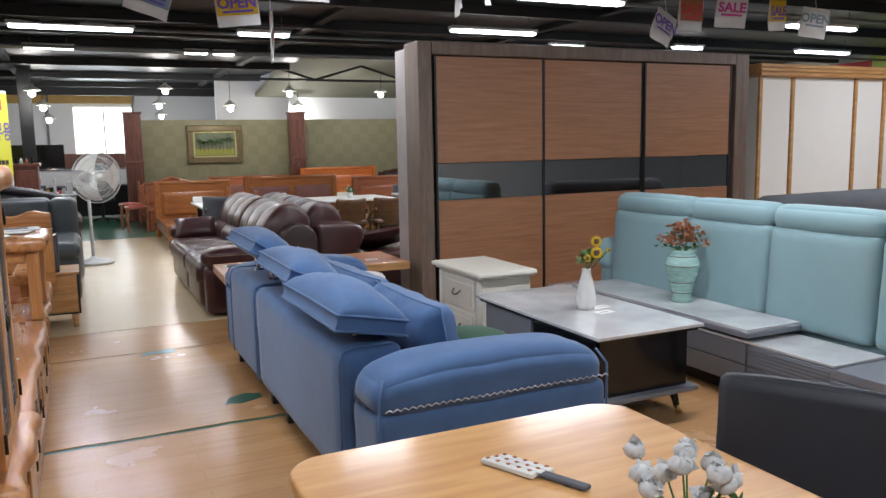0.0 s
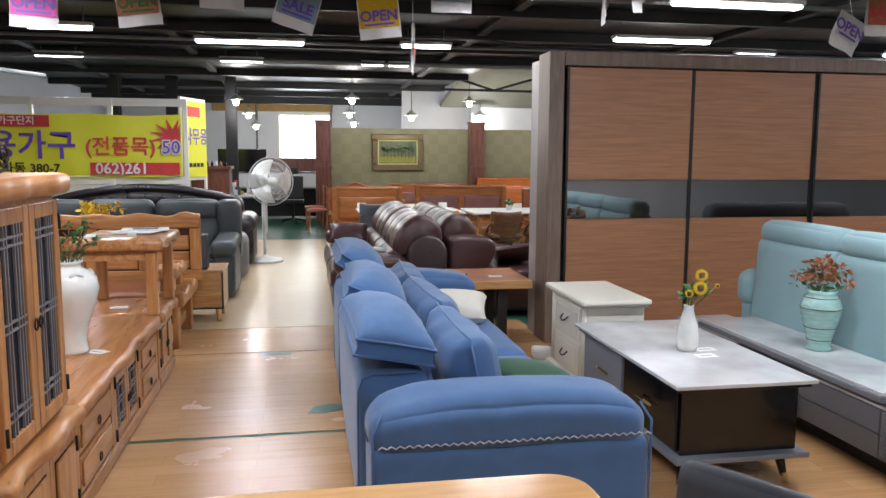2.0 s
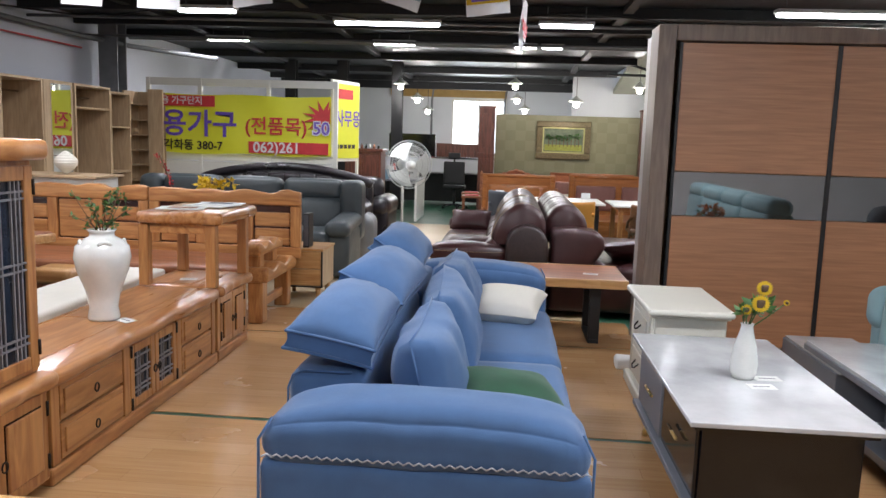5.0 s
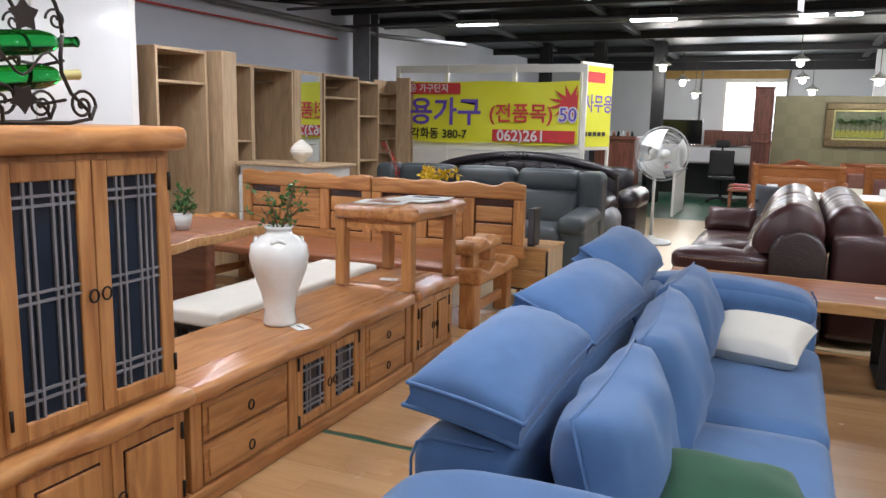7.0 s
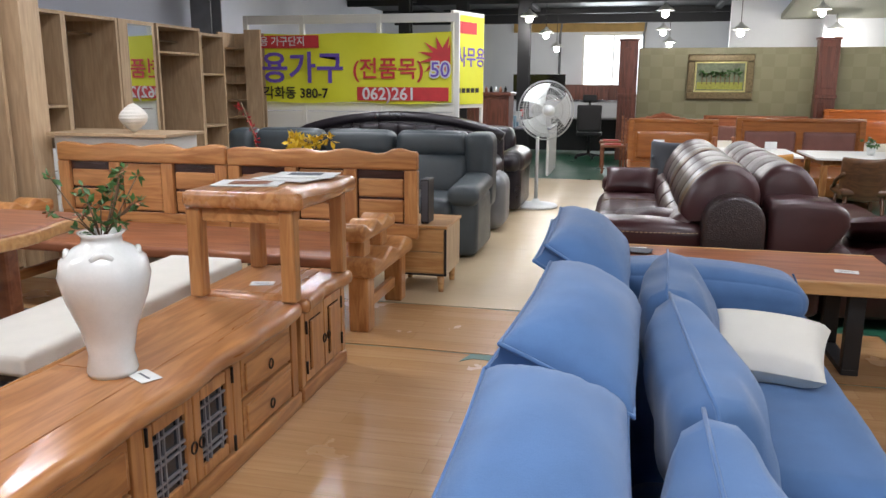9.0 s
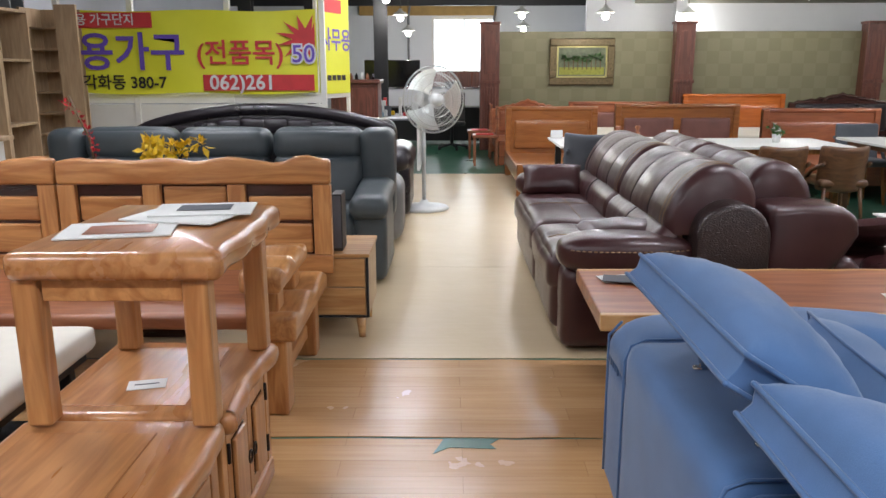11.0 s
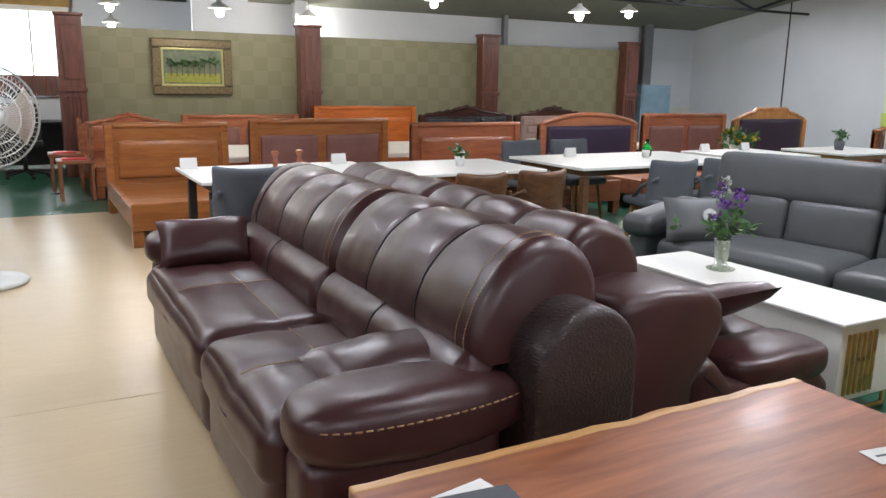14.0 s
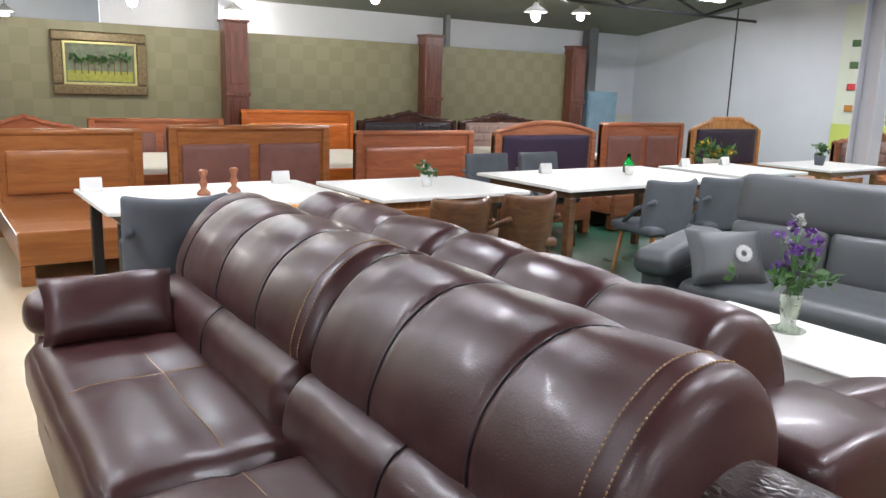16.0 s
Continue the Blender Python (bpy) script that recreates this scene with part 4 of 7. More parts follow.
for k in range(14):
    a, t = rr.uniform(0, 6.28), rr.uniform(0.03, 0.16)
    tip = (-0.47 + t * math.cos(a), 4.13 + t * math.sin(a), 0.97 + rr.uniform(0.05, 0.2))
    tips.append(tip)
    rod("sprig", M_twig, vz, [(-0.47, 4.13, 0.93), (-0.47 + t * 0.4 * math.cos(a), 4.13 + t * 0.4 * math.sin(a), 1.0), tip], 0.0022, 5)
leafy("sprig_leaves", M_leaf, vz, [(x * 0.5 - 0.235, y * 0.5 + 2.065, z - 0.06) for x, y, z in tips] + tips, 0.03, 8, 7)
leafy("sprig_buds", M_petal_o, vz, tips, 0.014, 9, 4)

# wine rack
wr = thing("wine_rack", "scrolled iron rack holding two wine bottles on the cabinet", "wine rack", -0.42, 2.82, 1.425)


def scroll(cx, cy, cz, r, turns, s):
    return [(cx, cy + s * r * (1 - 0.85 * k / 24) * math.cos(turns * 6.28 * k / 24), cz + r * (1 - 0.85 * k / 24) * math.sin(turns * 6.28 * k / 24)) for k in range(25)]


def leaf_shape(cy, cz, r, a0):
    """A five-lobed vine leaf outline."""
    return [(cy + r * (1.0 if k % 2 == 0 else 0.62) * math.cos(a0 + k * 0.628), cz + r * (1.0 if k % 2 == 0 else 0.62) * math.sin(a0 + k * 0.628)) for k in range(10)]


for xx in (-0.50, -0.32):
    rod("scroll", M_iron, wr, scroll(xx, 2.93, 1.485, 0.05, 1.7, 1), 0.005)
    rod("scroll", M_iron, wr, scroll(xx, 2.85, 1.73, 0.035, 1.5, -1), 0.004)
    rod("scroll", M_iron, wr, scroll(xx, 2.66, 1.49, 0.055, 1.6, -1), 0.005)
    # foot rail, sweeping frame and the arch over the bottles
    rod("foot_rail", M_iron, wr, [(xx, 2.62, 1.431), (xx, 2.75, 1.431), (xx, 2.88, 1.431), (xx, 2.96, 1.445), (xx, 2.98, 1.485)], 0.006)
    rod("arch", M_iron, wr, [(xx, 2.58 + 0.29 * (1 - math.cos(a)) / 2, 1.60 + 0.20 * math.sin(a) + 0.03 * a) for a in [0.262 * k for k in range(13)]], 0.006)
    rod("upright", M_iron, wr, [(xx, 2.87, 1.69), (xx, 2.86, 1.63), (xx, 2.86, 1.58), (xx, 2.89, 1.52), (xx, 2.95, 1.47), (xx, 2.96, 1.44)], 0.006)
    rod("upright", M_iron, wr, [(xx, 2.58, 1.60), (xx, 2.60, 1.53), (xx, 2.66, 1.47), (xx, 2.66, 1.432)], 0.006)
    rod("tendril", M_iron, wr, [(xx, 2.60 + 0.022 * k, 1.60 + 0.035 * math.sin(k * 0.8)) for k in range(13)], 0.004, 6)
    if xx > -0.4:
        for cy, cz, r, a0 in ((2.74, 1.73, 0.05, 0.4), (2.72, 1.50, 0.045, 1.0), (2.64, 1.62, 0.03, 2.0)):
            sheet("vine_leaf", M_iron, wr, leaf_shape(cy, cz, r, a0), xx + 0.008, xx + 0.012, "x")
for z in (1.50, 1.615):
    for y in (2.72, 2.87):
        rod("crossbar", M_iron, wr, [(-0.50, y, z), (-0.41, y, z - 0.012), (-0.32, y, z)], 0.005)
for z, mt in ((1.55, M_foil), (1.65, M_gglass)):
    bt = thing("wine_bottle", "green glass wine bottle lying in the iron rack", "bottle", -0.41, 2.8, z)
    prof = [(0.0, 0.0), (0.036, 0.0), (0.038, 0.02), (0.038, 0.18), (0.03, 0.22), (0.015, 0.25), (0.0145, 0.31), (0.017, 0.315), (0.0, 0.315)]
    b = lathe("glass_body", M_gglass, bt, (0, 0, 0), prof[:6] + [(0.0, 0.25)], 18)
    nk = lathe("neck_foil", mt if mt is M_foil else M_gglass, bt, (0, 0, 0), [(0.0, 0.235), (0.021, 0.236), (0.0165, 0.25), (0.0155, 0.31), (0.018, 0.318), (0.0, 0.32)], 14)
    for o in (b, nk):
        o.data.transform(Matrix.Translation((-0.41, 2.68, z)) @ RX(-84))

# ---- long wooden bench, white bench, slab dining table ----
be = thing("wooden_bench", "long solid pine bench sofa with panelled back and carved arms", "bench", -1.55, 6.5)
for a, b in ((-2.92, -1.565), (-1.555, -0.19)):
    n = 24
    top = [(b - (b - a) * i / n, 0.985 + 0.022 * noise.noise(Vector((i * 0.42, a, 0))) + 0.012 * math.sin(i * 0.9)) for i in range(n + 1)]
    sheet("top_rail", M_oakx, be, [(a, 0.86), (b, 0.86)] + top, 6.93, 6.99, "y", 0.014, "", True)
    box("bottom_rail", M_oakx, be, a, b, 6.94, 6.985, 0.40, 0.50, 0.008)
    for k in range(4):
        x = a + (b - a - 0.09) * k / 3
        box("back_stile", M_oakz, be, x, x + 0.09, 6.935, 6.985, 0.50, 0.86, 0.006)
        if k < 3:
            xn = a + (b - a - 0.09) * (k + 1) / 3
            if k == 1:
                box("back_panel", M_oakx, be, x + 0.10, xn - 0.01, 6.95, 6.975, 0.51, 0.85, 0.012)
            else:
                box("back_panel", M_oakx, be, x + 0.10, xn - 0.01, 6.95, 6.975, 0.51, 0.66, 0.012)
                box("back_panel", M_oakx, be, x + 0.10, xn - 0.01, 6.95, 6.975, 0.675, 0.80, 0.012)
            # dark sheet across the slits, painted in for the shade between panels
            box("back_gap", M_dwood, be, x + 0.09, xn, 6.966, 6.97, 0.50, 0.86, 0)
sheet("seat", M_slab, be, [(-2.9, 6.93), (-2.9, 6.2)] + [(-2.9 + 2.5 * i / 30, 6.17 + 0.02 * noise.noise(Vector((i * 0.5, 2, 2)))) for i in range(31)] + [(-0.4, 6.93)], 0.36, 0.43, "z", 0.02, "", True)
for x in (-2.95, -0.44):
    pts = [(6.08 + 0.62 * i / 20, 0.62 + 0.022 * math.sin(i * 0.95)) for i in range(21)]
    sheet("arm_rail", M_oaky, be, [(6.70, 0.54), (6.08, 0.54)] + pts, x, x + 0.17, "x", 0.022, "", True)
    pts = [(6.10 + 0.84 * i / 20, 0.43 + 0.022 * math.sin(i * 0.8 + 1)) for i in range(21)]
    sheet("side_rail", M_oaky, be, [(6.94, 0.33), (6.10, 0.33)] + pts, x + 0.02, x + 0.22, "x", 0.022, "", True)
    box("arm_block", M_oakz, be, x + 0.04, x + 0.14, 6.16, 6.28, 0.44, 0.54, 0.012)
    box("arm_block", M_oakz, be, x + 0.04, x + 0.14, 6.5, 6.62, 0.44, 0.54, 0.012)
    box("front_leg", M_oakz, be, x + 0.05, x + 0.17, 6.13, 6.26, 0.0, 0.34, 0.012)
    box("rear_leg", M_oakz, be, x + 0.05, x + 0.17, 6.82, 6.93, 0.0, 0.34, 0.012)
    box("stretcher", M_oaky, be, x + 0.09, x + 0.13, 6.26, 6.82, 0.10, 0.17, 0.008)
box("arm_block", M_oakz, be, -1.6, -1.48, 6.3, 6.42, 0.0, 0.36, 0.012)

wb = thing("white_bench", "long low bench with a cream padded top on black legs", "bench", -1.24, 5.22)
soft("pad", M_cream, wb, (-1.24, 5.21, 0.375), (0.46, 1.72, 0.1), 0.03, (0, 0, 0.006), n=14, crumple=0.002)
box("frame", M_black, wb, -1.44, -1.04, 4.4, 6.02, 0.29, 0.325, 0.004)
for x in (-1.42, -1.10):
    for y in (4.45, 5.9):
        box("leg", M_black, wb, x, x + 0.045, y, y + 0.045, 0, 0.29, 0.004)
rug = thing("dark_rug", "dark patterned shaggy rug under the bench", "rug", -1.5, 5.0)
box("pile", shader("charcoal_pile", (0.04, 0.04, 0.045), 0.95, dark=0.4, scale=30, bump=0.8, bump_scale=150), rug, -2.7, -0.9, 3.9, 6.05, 0.001, 0.015, 0.004)

sd = thing("slab_dining_table", "thick live-edge slab dining table on wooden legs", "table", -2.1, 4.5)
pts = [(-1.55 + 0.05 * noise.noise(Vector((i * 0.35, 7, 0))) - 0.1 * abs(i - 12) / 12, 3.4 + 2.2 * i / 24) for i in range(25)]
sheet("slab_top", M_slab, sd, [(-2.55, 3.4)] + pts + [(-2.55, 5.6)], 0.67, 0.74, "z", 0.02, "", True)
sheet("live_edge", M_sap, sd, [(x - 0.02, y) for x, y in pts] + [(x + 0.012, y) for x, y in reversed(pts)], 0.665, 0.728, "z", 0.012, "pale sapwood edge", True)
for y in (3.7, 5.2):
    box("trestle", M_slab, sd, -2.35, -1.85, y, y + 0.1, 0.02, 0.67, 0.02)
for k, (x, y) in enumerate(((-1.75, 5.85), (-2.7, 5.75))):
    sl = thing("wooden_stool", "small carved wooden bench end beside the dining table", "stool", x, y)
    soft("seat", M_sap, sl, (x, y, 0.38), (0.34, 0.3, 0.12), 0.05, n=10)
    for dx in (-0.1, 0.1):
        box("leg", M_slab, sl, x + dx - 0.03, x + dx + 0.03, y - 0.1, y + 0.1, 0, 0.33, 0.01)


def pot_plant(x, y, z, r, h, pot, leaf, seed, label, flowers=None, spread=0.12, tall=0.16):
    p = thing("potted_plant", label, "plant", x, y, z)
    lathe("pot", pot, p, (x, y, z), [(0.0, 0), (r * 0.72, 0), (r, h), (r * 0.88, h), (r * 0.8, h * 0.85), (0, h * 0.82)], 20)
    rn = random.Random(seed)
    sp = [(x + rn.gauss(0, spread * 0.4), y + rn.gauss(0, spread * 0.4), z + h + rn.uniform(0, tall)) for _ in range(16)]
    for s in sp[:6]:
        rod("stem", M_leaf, p, [(x, y, z + h * 0.8), s], 0.0025, 5)
    leafy("foliage", leaf, p, sp, spread * 0.4, seed, 7)
    if flowers:
        leafy("flowers", flowers, p, [(a, b, c + 0.02) for a, b, c in sp[:9]], spread * 0.2, seed + 1, 8)
    return p


pot_plant(-1.85, 5.0, 0.741, 0.06, 0.1, M_plastic, M_leaf, 4, "small green plant in a white tapered pot on the slab table")
pot_plant(-1.12, 7.25, 0.85, 0.07, 0.1, M_ceramic, M_petal_y, 11, "bunch of bright yellow artificial flowers in a pot", M_petal_y, 0.16, 0.09)
stand = thing("flower_stand", "plain dark low stand behind the bench", "stand", -1.12, 7.25)
box("column", M_dwood, stand, -1.27, -0.97, 7.1, 7.4, 0, 0.85, 0.01)
rf = thing("red_blossom_spray", "tall red artificial blossom spray behind the bench", "plant", -1.55, 7.4)
lathe("pot", M_dwood, rf, (-1.55, 7.4, 0.0), [(0, 0), (0.12, 0), (0.1, 0.8), (0, 0.8)], 16)
rod("stem", M_twig, rf, [(-1.55, 7.4, 0.8), (-1.58, 7.4, 1.05), (-1.66, 7.38, 1.28)], 0.006)
leafy("blossoms", M_petal_r, rf, [(-1.55 - 0.005 * k * k * 0.3, 7.4, 0.95 + 0.03 * k) for k in range(11)], 0.03, 6, 6)

# small chest beside the bench
sc = thing("small_chest", "small oak chest with black trim on splayed feet", "cabinet", -0.22, 7.3)
box("body", M_beige_w, sc, -0.45, -0.03, 7.1, 7.55, 0.12, 0.45, 0.004)
box("top", M_sap, sc, -0.46, -0.02, 7.08, 7.56, 0.451, 0.472, 0.004)
box("trim", M_black, sc, -0.04, -0.026, 7.085, 7.1, 0.12, 0.45, 0.002)
box("trim", M_black, sc, -0.45, -0.04, 7.085, 7.1, 0.12, 0.13, 0.002)
box("drawer_front", M_sap, sc, -0.44, -0.045, 7.088, 7.099, 0.29, 0.445, 0.003)
box("drawer_front", M_sap, sc, -0.44, -0.045, 7.088, 7.099, 0.135, 0.283, 0.003)
for x in (-0.42, -0.1):
    for y in (7.13, 7.48):
        rod("foot", M_sap, sc, [(x + 0.02, y + 0.02, 0.13), (x + 0.03, y - 0.01, 0.0)], [0.03, 0.018])
sp = thing("speaker", "small flat black speaker standing on the chest", "speaker", -0.19, 7.2, 0.472)
box("body", M_black, sp, -0.22, -0.165, 7.14, 7.3, 0.473, 0.78, 0.006)
box("grille", M_greypl, sp, -0.215, -0.17, 7.136, 7.14, 0.49, 0.77, 0.002)

# ---- slab coffee table ----
sl = thing("slab_coffee_table", "glossy red-brown live-edge slab coffee table on black steel legs", "table", 1.75, 6.3)
f = [(0.98 + 1.52 * i / 30, 5.955 + 0.012 * noise.noise(Vector((i * 0.4, 1, 1)))) for i in range(31)]
b = [(2.5 - 1.5 * i / 30, 6.655 + 0.012 * noise.noise(Vector((i * 0.4, 5, 1)))) for i in range(31)]
sheet("slab", M_slab, sl, f + b, 0.435, 0.5, "z", 0.008, "", False)
sheet("front_edge", M_sap, sl, [(x, y - 0.006) for x, y in f] + [(x, y + 0.03) for x, y in reversed(f)], 0.436, 0.502, "z", 0.006, "pale sapwood edge")
sheet("rear_edge", M_sap, sl, [(x, y + 0.006) for x, y in b] + [(x, y - 0.03) for x, y in reversed(b)], 0.436, 0.502, "z", 0.006, "pale sapwood edge")
for x in (1.2, 2.28):
    for y0 in (6.06, 6.5):
        box("leg", M_black, sl, x - 0.04, x + 0.04, y0, y0 + 0.05, 0.03, 0.435, 0.003)
    box("sledge", M_black, sl, x - 0.04, x + 0.04, 6.06, 6.55, 0.0, 0.03, 0.003)
sw = thing("leather_swatches", "grey and white leather sample cards on the slab table", "swatch", 1.15, 6.5, 0.503)
for k, (mt, a, dx) in enumerate(((M_paper, 10, 0.02), (M_greypl, -6, 0.04), (M_greypl, -14, 0.03))):
    box("swatch", mt, sw, 1.05 + dx, 1.27 + dx, 6.42 - 0.025 * k, 6.53 - 0.025 * k, 0.504 + 0.004 * k, 0.5075 + 0.004 * k, 0.001, RZ(a))


# ---- burgundy leather sofas ----
def channel_back(parent, mat, y0, y1, prof, seams, name="backrest", bulge=0.012, sweep=0.0):
    """A padded back: profile in (x, z) swept along y; seams start at a share of the width and sweep on as they rise."""
    n, k = 96, len(prof)
    fine = []
    for i in range(k - 1):
        p0, p1, p2, p3 = (Vector(prof[max(0, min(k - 1, i + d))]) for d in (-1, 0, 1, 2))
        for q in range(6):
            t = q / 6
            fine.append(0.5 * ((2 * p1) + (p2 - p0) * t + (2 * p0 - 5 * p1 + 4 * p2 - p3) * t * t + (3 * p1 - p0 - 3 * p2 + p3) * t ** 3))
    fine.append(Vector(prof[-1]))
    m = len(fine)
    cx, cz = sum(p[0] for p in fine) / m, sum(p[1] for p in fine) / m

    def line(sm, v):
        # where a seam runs at height share v: bellied, then swept
        return sm + 0.03 * math.sin(math.pi * v) - sweep * max(0, v - 0.25) ** 1.4

    def at(u, j, lift=0.0):
        p, v = fine[j], j / (m - 1)
        y = y0 + (y1 - y0) * u
        e = min(u, 1 - u)
        o = lift - 0.045 * max(0, 1 - e / 0.045) ** 2
        gap = min([abs(u - line(sm, v)) for sm in seams] + [e + 0.02])
        fade = math.sin(math.pi * min(1, max(0, v))) ** 0.5
        o += fade * (bulge * min(1, gap / 0.11) ** 0.55 - 0.006 * math.exp(-(gap / 0.008) ** 2))
        d = Vector((p[0] - cx, p[1] - cz)).normalized()
        w = Vector((p[0] + d.x * o, y, p[1] + d.y * o))
        return w + noise.noise_vector(w * 4) * 0.007 + noise.noise_vector(w * 13) * 0.002
    verts = [at(i / n, j) for i in range(n + 1) for j in range(m)]
    faces = [[i * m + j, i * m + j + 1, (i + 1) * m + j + 1, (i + 1) * m + j] for i in range(n) for j in range(m - 1)]
    faces += [list(range(m))[::-1], [n * m + j for j in range(m)]]
    ob = put(name, verts, faces, mat, parent, True)
    for sm in seams:
        rod("channel_seam", M_black_l, ob, [at(max(0.0, min(1.0, line(sm, j / (m - 1)))), j, 0.006) for j in range(2, m - 2)], 0.003, 5)
    return ob, at, m


def stitches(parent, at, m, u, j0, j1, label=""):
    """A row of single tan stitches round the end of a back."""
    for j in range(j0, j1):
        for f in (0.0, 0.5):
            a, b = at(u, j), at(u, j + 1)
            p, q = a.lerp(b, f), a.lerp(b, f + 0.32)
            o = Vector((-0.004, 0, 0.002))
            rod("stitch", M_stitch, parent, [p + o, q + o], 0.0022, 4)


b1 = thing("burgundy_sofa", "big burgundy leather sofa with rolled channelled back", "sofa", 1.45, 8.15)
box("base", M_brown, b1, 1.03, 1.94, 6.95, 9.5, 0.03, 0.26, 0.03)


def seat_quilt(p, h):
    # sewn cross: dips along the seams, deepest where they meet
    u, v = p.x / h.x, p.y / h.y
    if p.z > 0:
        p.z -= 0.016 * (math.exp(-((u - 0.05) / 0.07) ** 2) + math.exp(-(v / 0.05) ** 2)) + 0.014 * math.exp(-((u - 0.05) ** 2 + v * v) / 0.03)
        p.z -= 0.05 * max(0, -u - 0.55) ** 1.6
    return p


for a, b in ((7.10, 7.955), (7.965, 9.28)):
    st_ = soft("seat", M_brown, b1, (1.235, (a + b) / 2, 0.355), (0.62, b - a, 0.22), 0.07, (0.01, 0, 0.03), n=20, crumple=0.006, shape=seat_quilt)
    soft("front_flap", M_brown, b1, (1.0, (a + b) / 2, 0.23), (0.1, b - a - 0.01, 0.36), 0.045, (0.01, 0, 0), n=14)
    ym = (a + b) / 2
    for y in (ym,):
        rod("seat_seam", M_stitch, st_, [(0.975 + 0.056 * k, y + 0.004 * math.sin(k), 0.479 + 0.006 * math.sin(math.pi * k / 8) - 0.012 * (k < 1)) for k in range(9)], 0.002, 5)
    rod("seat_seam", M_stitch, st_, [(1.25 + 0.004 * math.sin(k * 1.7), a + 0.07 + (b - a - 0.14) * k / 10, 0.479 + 0.006 * math.sin(math.pi * k / 10)) for k in range(11)], 0.002, 5)
LUMBAR = [(1.43, 0.40), (1.405, 0.50), (1.425, 0.59), (1.49, 0.645), (1.58, 0.62)]
ROLL = [(1.505, 0.575), (1.485, 0.67), (1.525, 0.78), (1.60, 0.88), (1.70, 0.94), (1.81, 0.935), (1.90, 0.865), (1.935, 0.75), (1.91, 0.58)]
for a, b, sm in ((6.925, 8.055, (0.33, 0.67, 0.97)), (8.065, 9.33, (0.28, 0.58, 0.88))):
    channel_back(b1, M_brown, a, b, LUMBAR, (0.5,), "lumbar_roll", 0.006)
    ob, at, m = channel_back(b1, M_brown, a, b, ROLL, sm, "backrest", 0.013, 0.34)
    for u in ((0.05, 0.09) if a < 8 else (0.03, 0.06)):
        stitches(ob, at, m, u, 1, 30)


def dome(parent, mat, x0, x1, y0, y1, z0, z1, name):
    """An upright end panel with a round top."""
    r = (x1 - x0) / 2
    zc = z1 - r
    out = [(x0, z0), (x1, z0)] + [((x0 + x1) / 2 + r * math.cos(a), zc + r * math.sin(a)) for a in [math.pi * k / 16 for k in range(17)]]
    return sheet(name, mat, parent, out, y0, y1, "y", 0.03, "", True)


dome(b1, M_croc, 1.60, 1.955, 6.77, 7.06, 0.24, 0.79, "end_panel")
box("end_base", M_croc, b1, 1.595, 1.955, 6.785, 7.05, 0.04, 0.235, 0.02)
dome(b1, M_croc, 1.565, 1.935, 9.38, 9.53, 0.1, 0.80, "end_panel")


pad = pod("armrest_pad", M_brown, b1, (1.305, 6.96, 0.51), (0.72, 0.32, 0.215), 3.0, RY(1), 0.18)
soft("armrest_side", M_brown, b1, (1.27, 6.98, 0.23), (0.60, 0.2, 0.42), 0.05, n=14)


def pad_side(x):
    # a point on the outer side of the near arm pad
    k = (x - 1.305) / 0.36
    return (x, 6.958 - 0.16 * (1 - 0.18 * max(0, k)) * max(0.0, 0.965 - abs(k) ** 3) ** (1 / 3), 0.546)


for k in range(22):
    x = 1.0 + 0.027 * k
    rod("stitch", M_stitch, pad, [pad_side(x), pad_side(x + 0.017)], 0.0028, 4)
pod("armrest_pad", M_brown, b1, (1.26, 9.36, 0.52), (0.64, 0.30, 0.21), 3.0, None, 0.15)
soft("armrest_side", M_brown, b1, (1.25, 9.38, 0.25), (0.54, 0.2, 0.42), 0.05, n=14)
c1 = thing("burgundy_cushion", "burgundy leather scatter cushion leaning on the armrest", "cushion", 1.3, 7.2, 0.5)
pillow("cover", M_brown, c1, Matrix.Translation((1.35, 7.17, 0.565)) @ RZ(5) @ RX(12), 0.52, 0.26, 0.14, 16, 0.014)
c2 = thing("burgundy_cushion", "burgundy leather cushion with a dark diagonal panel on the sofa", "cushion", 1.2, 9.15, 0.5)
m = Matrix.Translation((1.2, 9.12, 0.585)) @ RZ(-4) @ RX(-128)
cv = pillow("cover", M_brown, c2, m, 0.46, 0.26, 0.16, 16, 0.014)

b2 = thing("burgundy_sofa", "burgundy leather sofa standing back to back with another", "sofa", 2.6, 8.2)
box("base", M_brown, b2, 1.96, 3.08, 7.05, 9.4, 0.03, 0.26, 0.03)
for a, b in ((7.15, 8.25), (8.26, 9.3)):
    channel_back(b2, M_brown, a, b, [(1.965, 0.60), (1.955, 0.76), (2.0, 0.87), (2.10, 0.925), (2.22, 0.89), (2.30, 0.76), (2.28, 0.55)], (0.33, 0.67), "backrest", 0.02)
    soft("seat", M_brown, b2, (2.68, (a + b) / 2, 0.32), (0.9, b - a, 0.2), 0.07, (0, 0, 0.03), n=14)
post = [(1.975, 0.05), (2.31, 0.05), (2.32, 0.42), (2.39, 0.52), (2.44, 0.61), (2.43, 0.70), (2.35, 0.75), (2.16, 0.765), (1.985, 0.75)]
sheet("end_post", M_brown, b2, post, 6.88, 7.20, "y", 0.045, "", True)
swoop = [(2.33, 0.05), (3.02, 0.05), (3.07, 0.16), (3.06, 0.30), (2.97, 0.38), (2.78, 0.40), (2.64, 0.36), (2.52, 0.39), (2.42, 0.5), (2.33, 0.48)]
sheet("side_swoop", M_brown, b2, swoop, 6.90, 7.18, "y", 0.045, "", True)
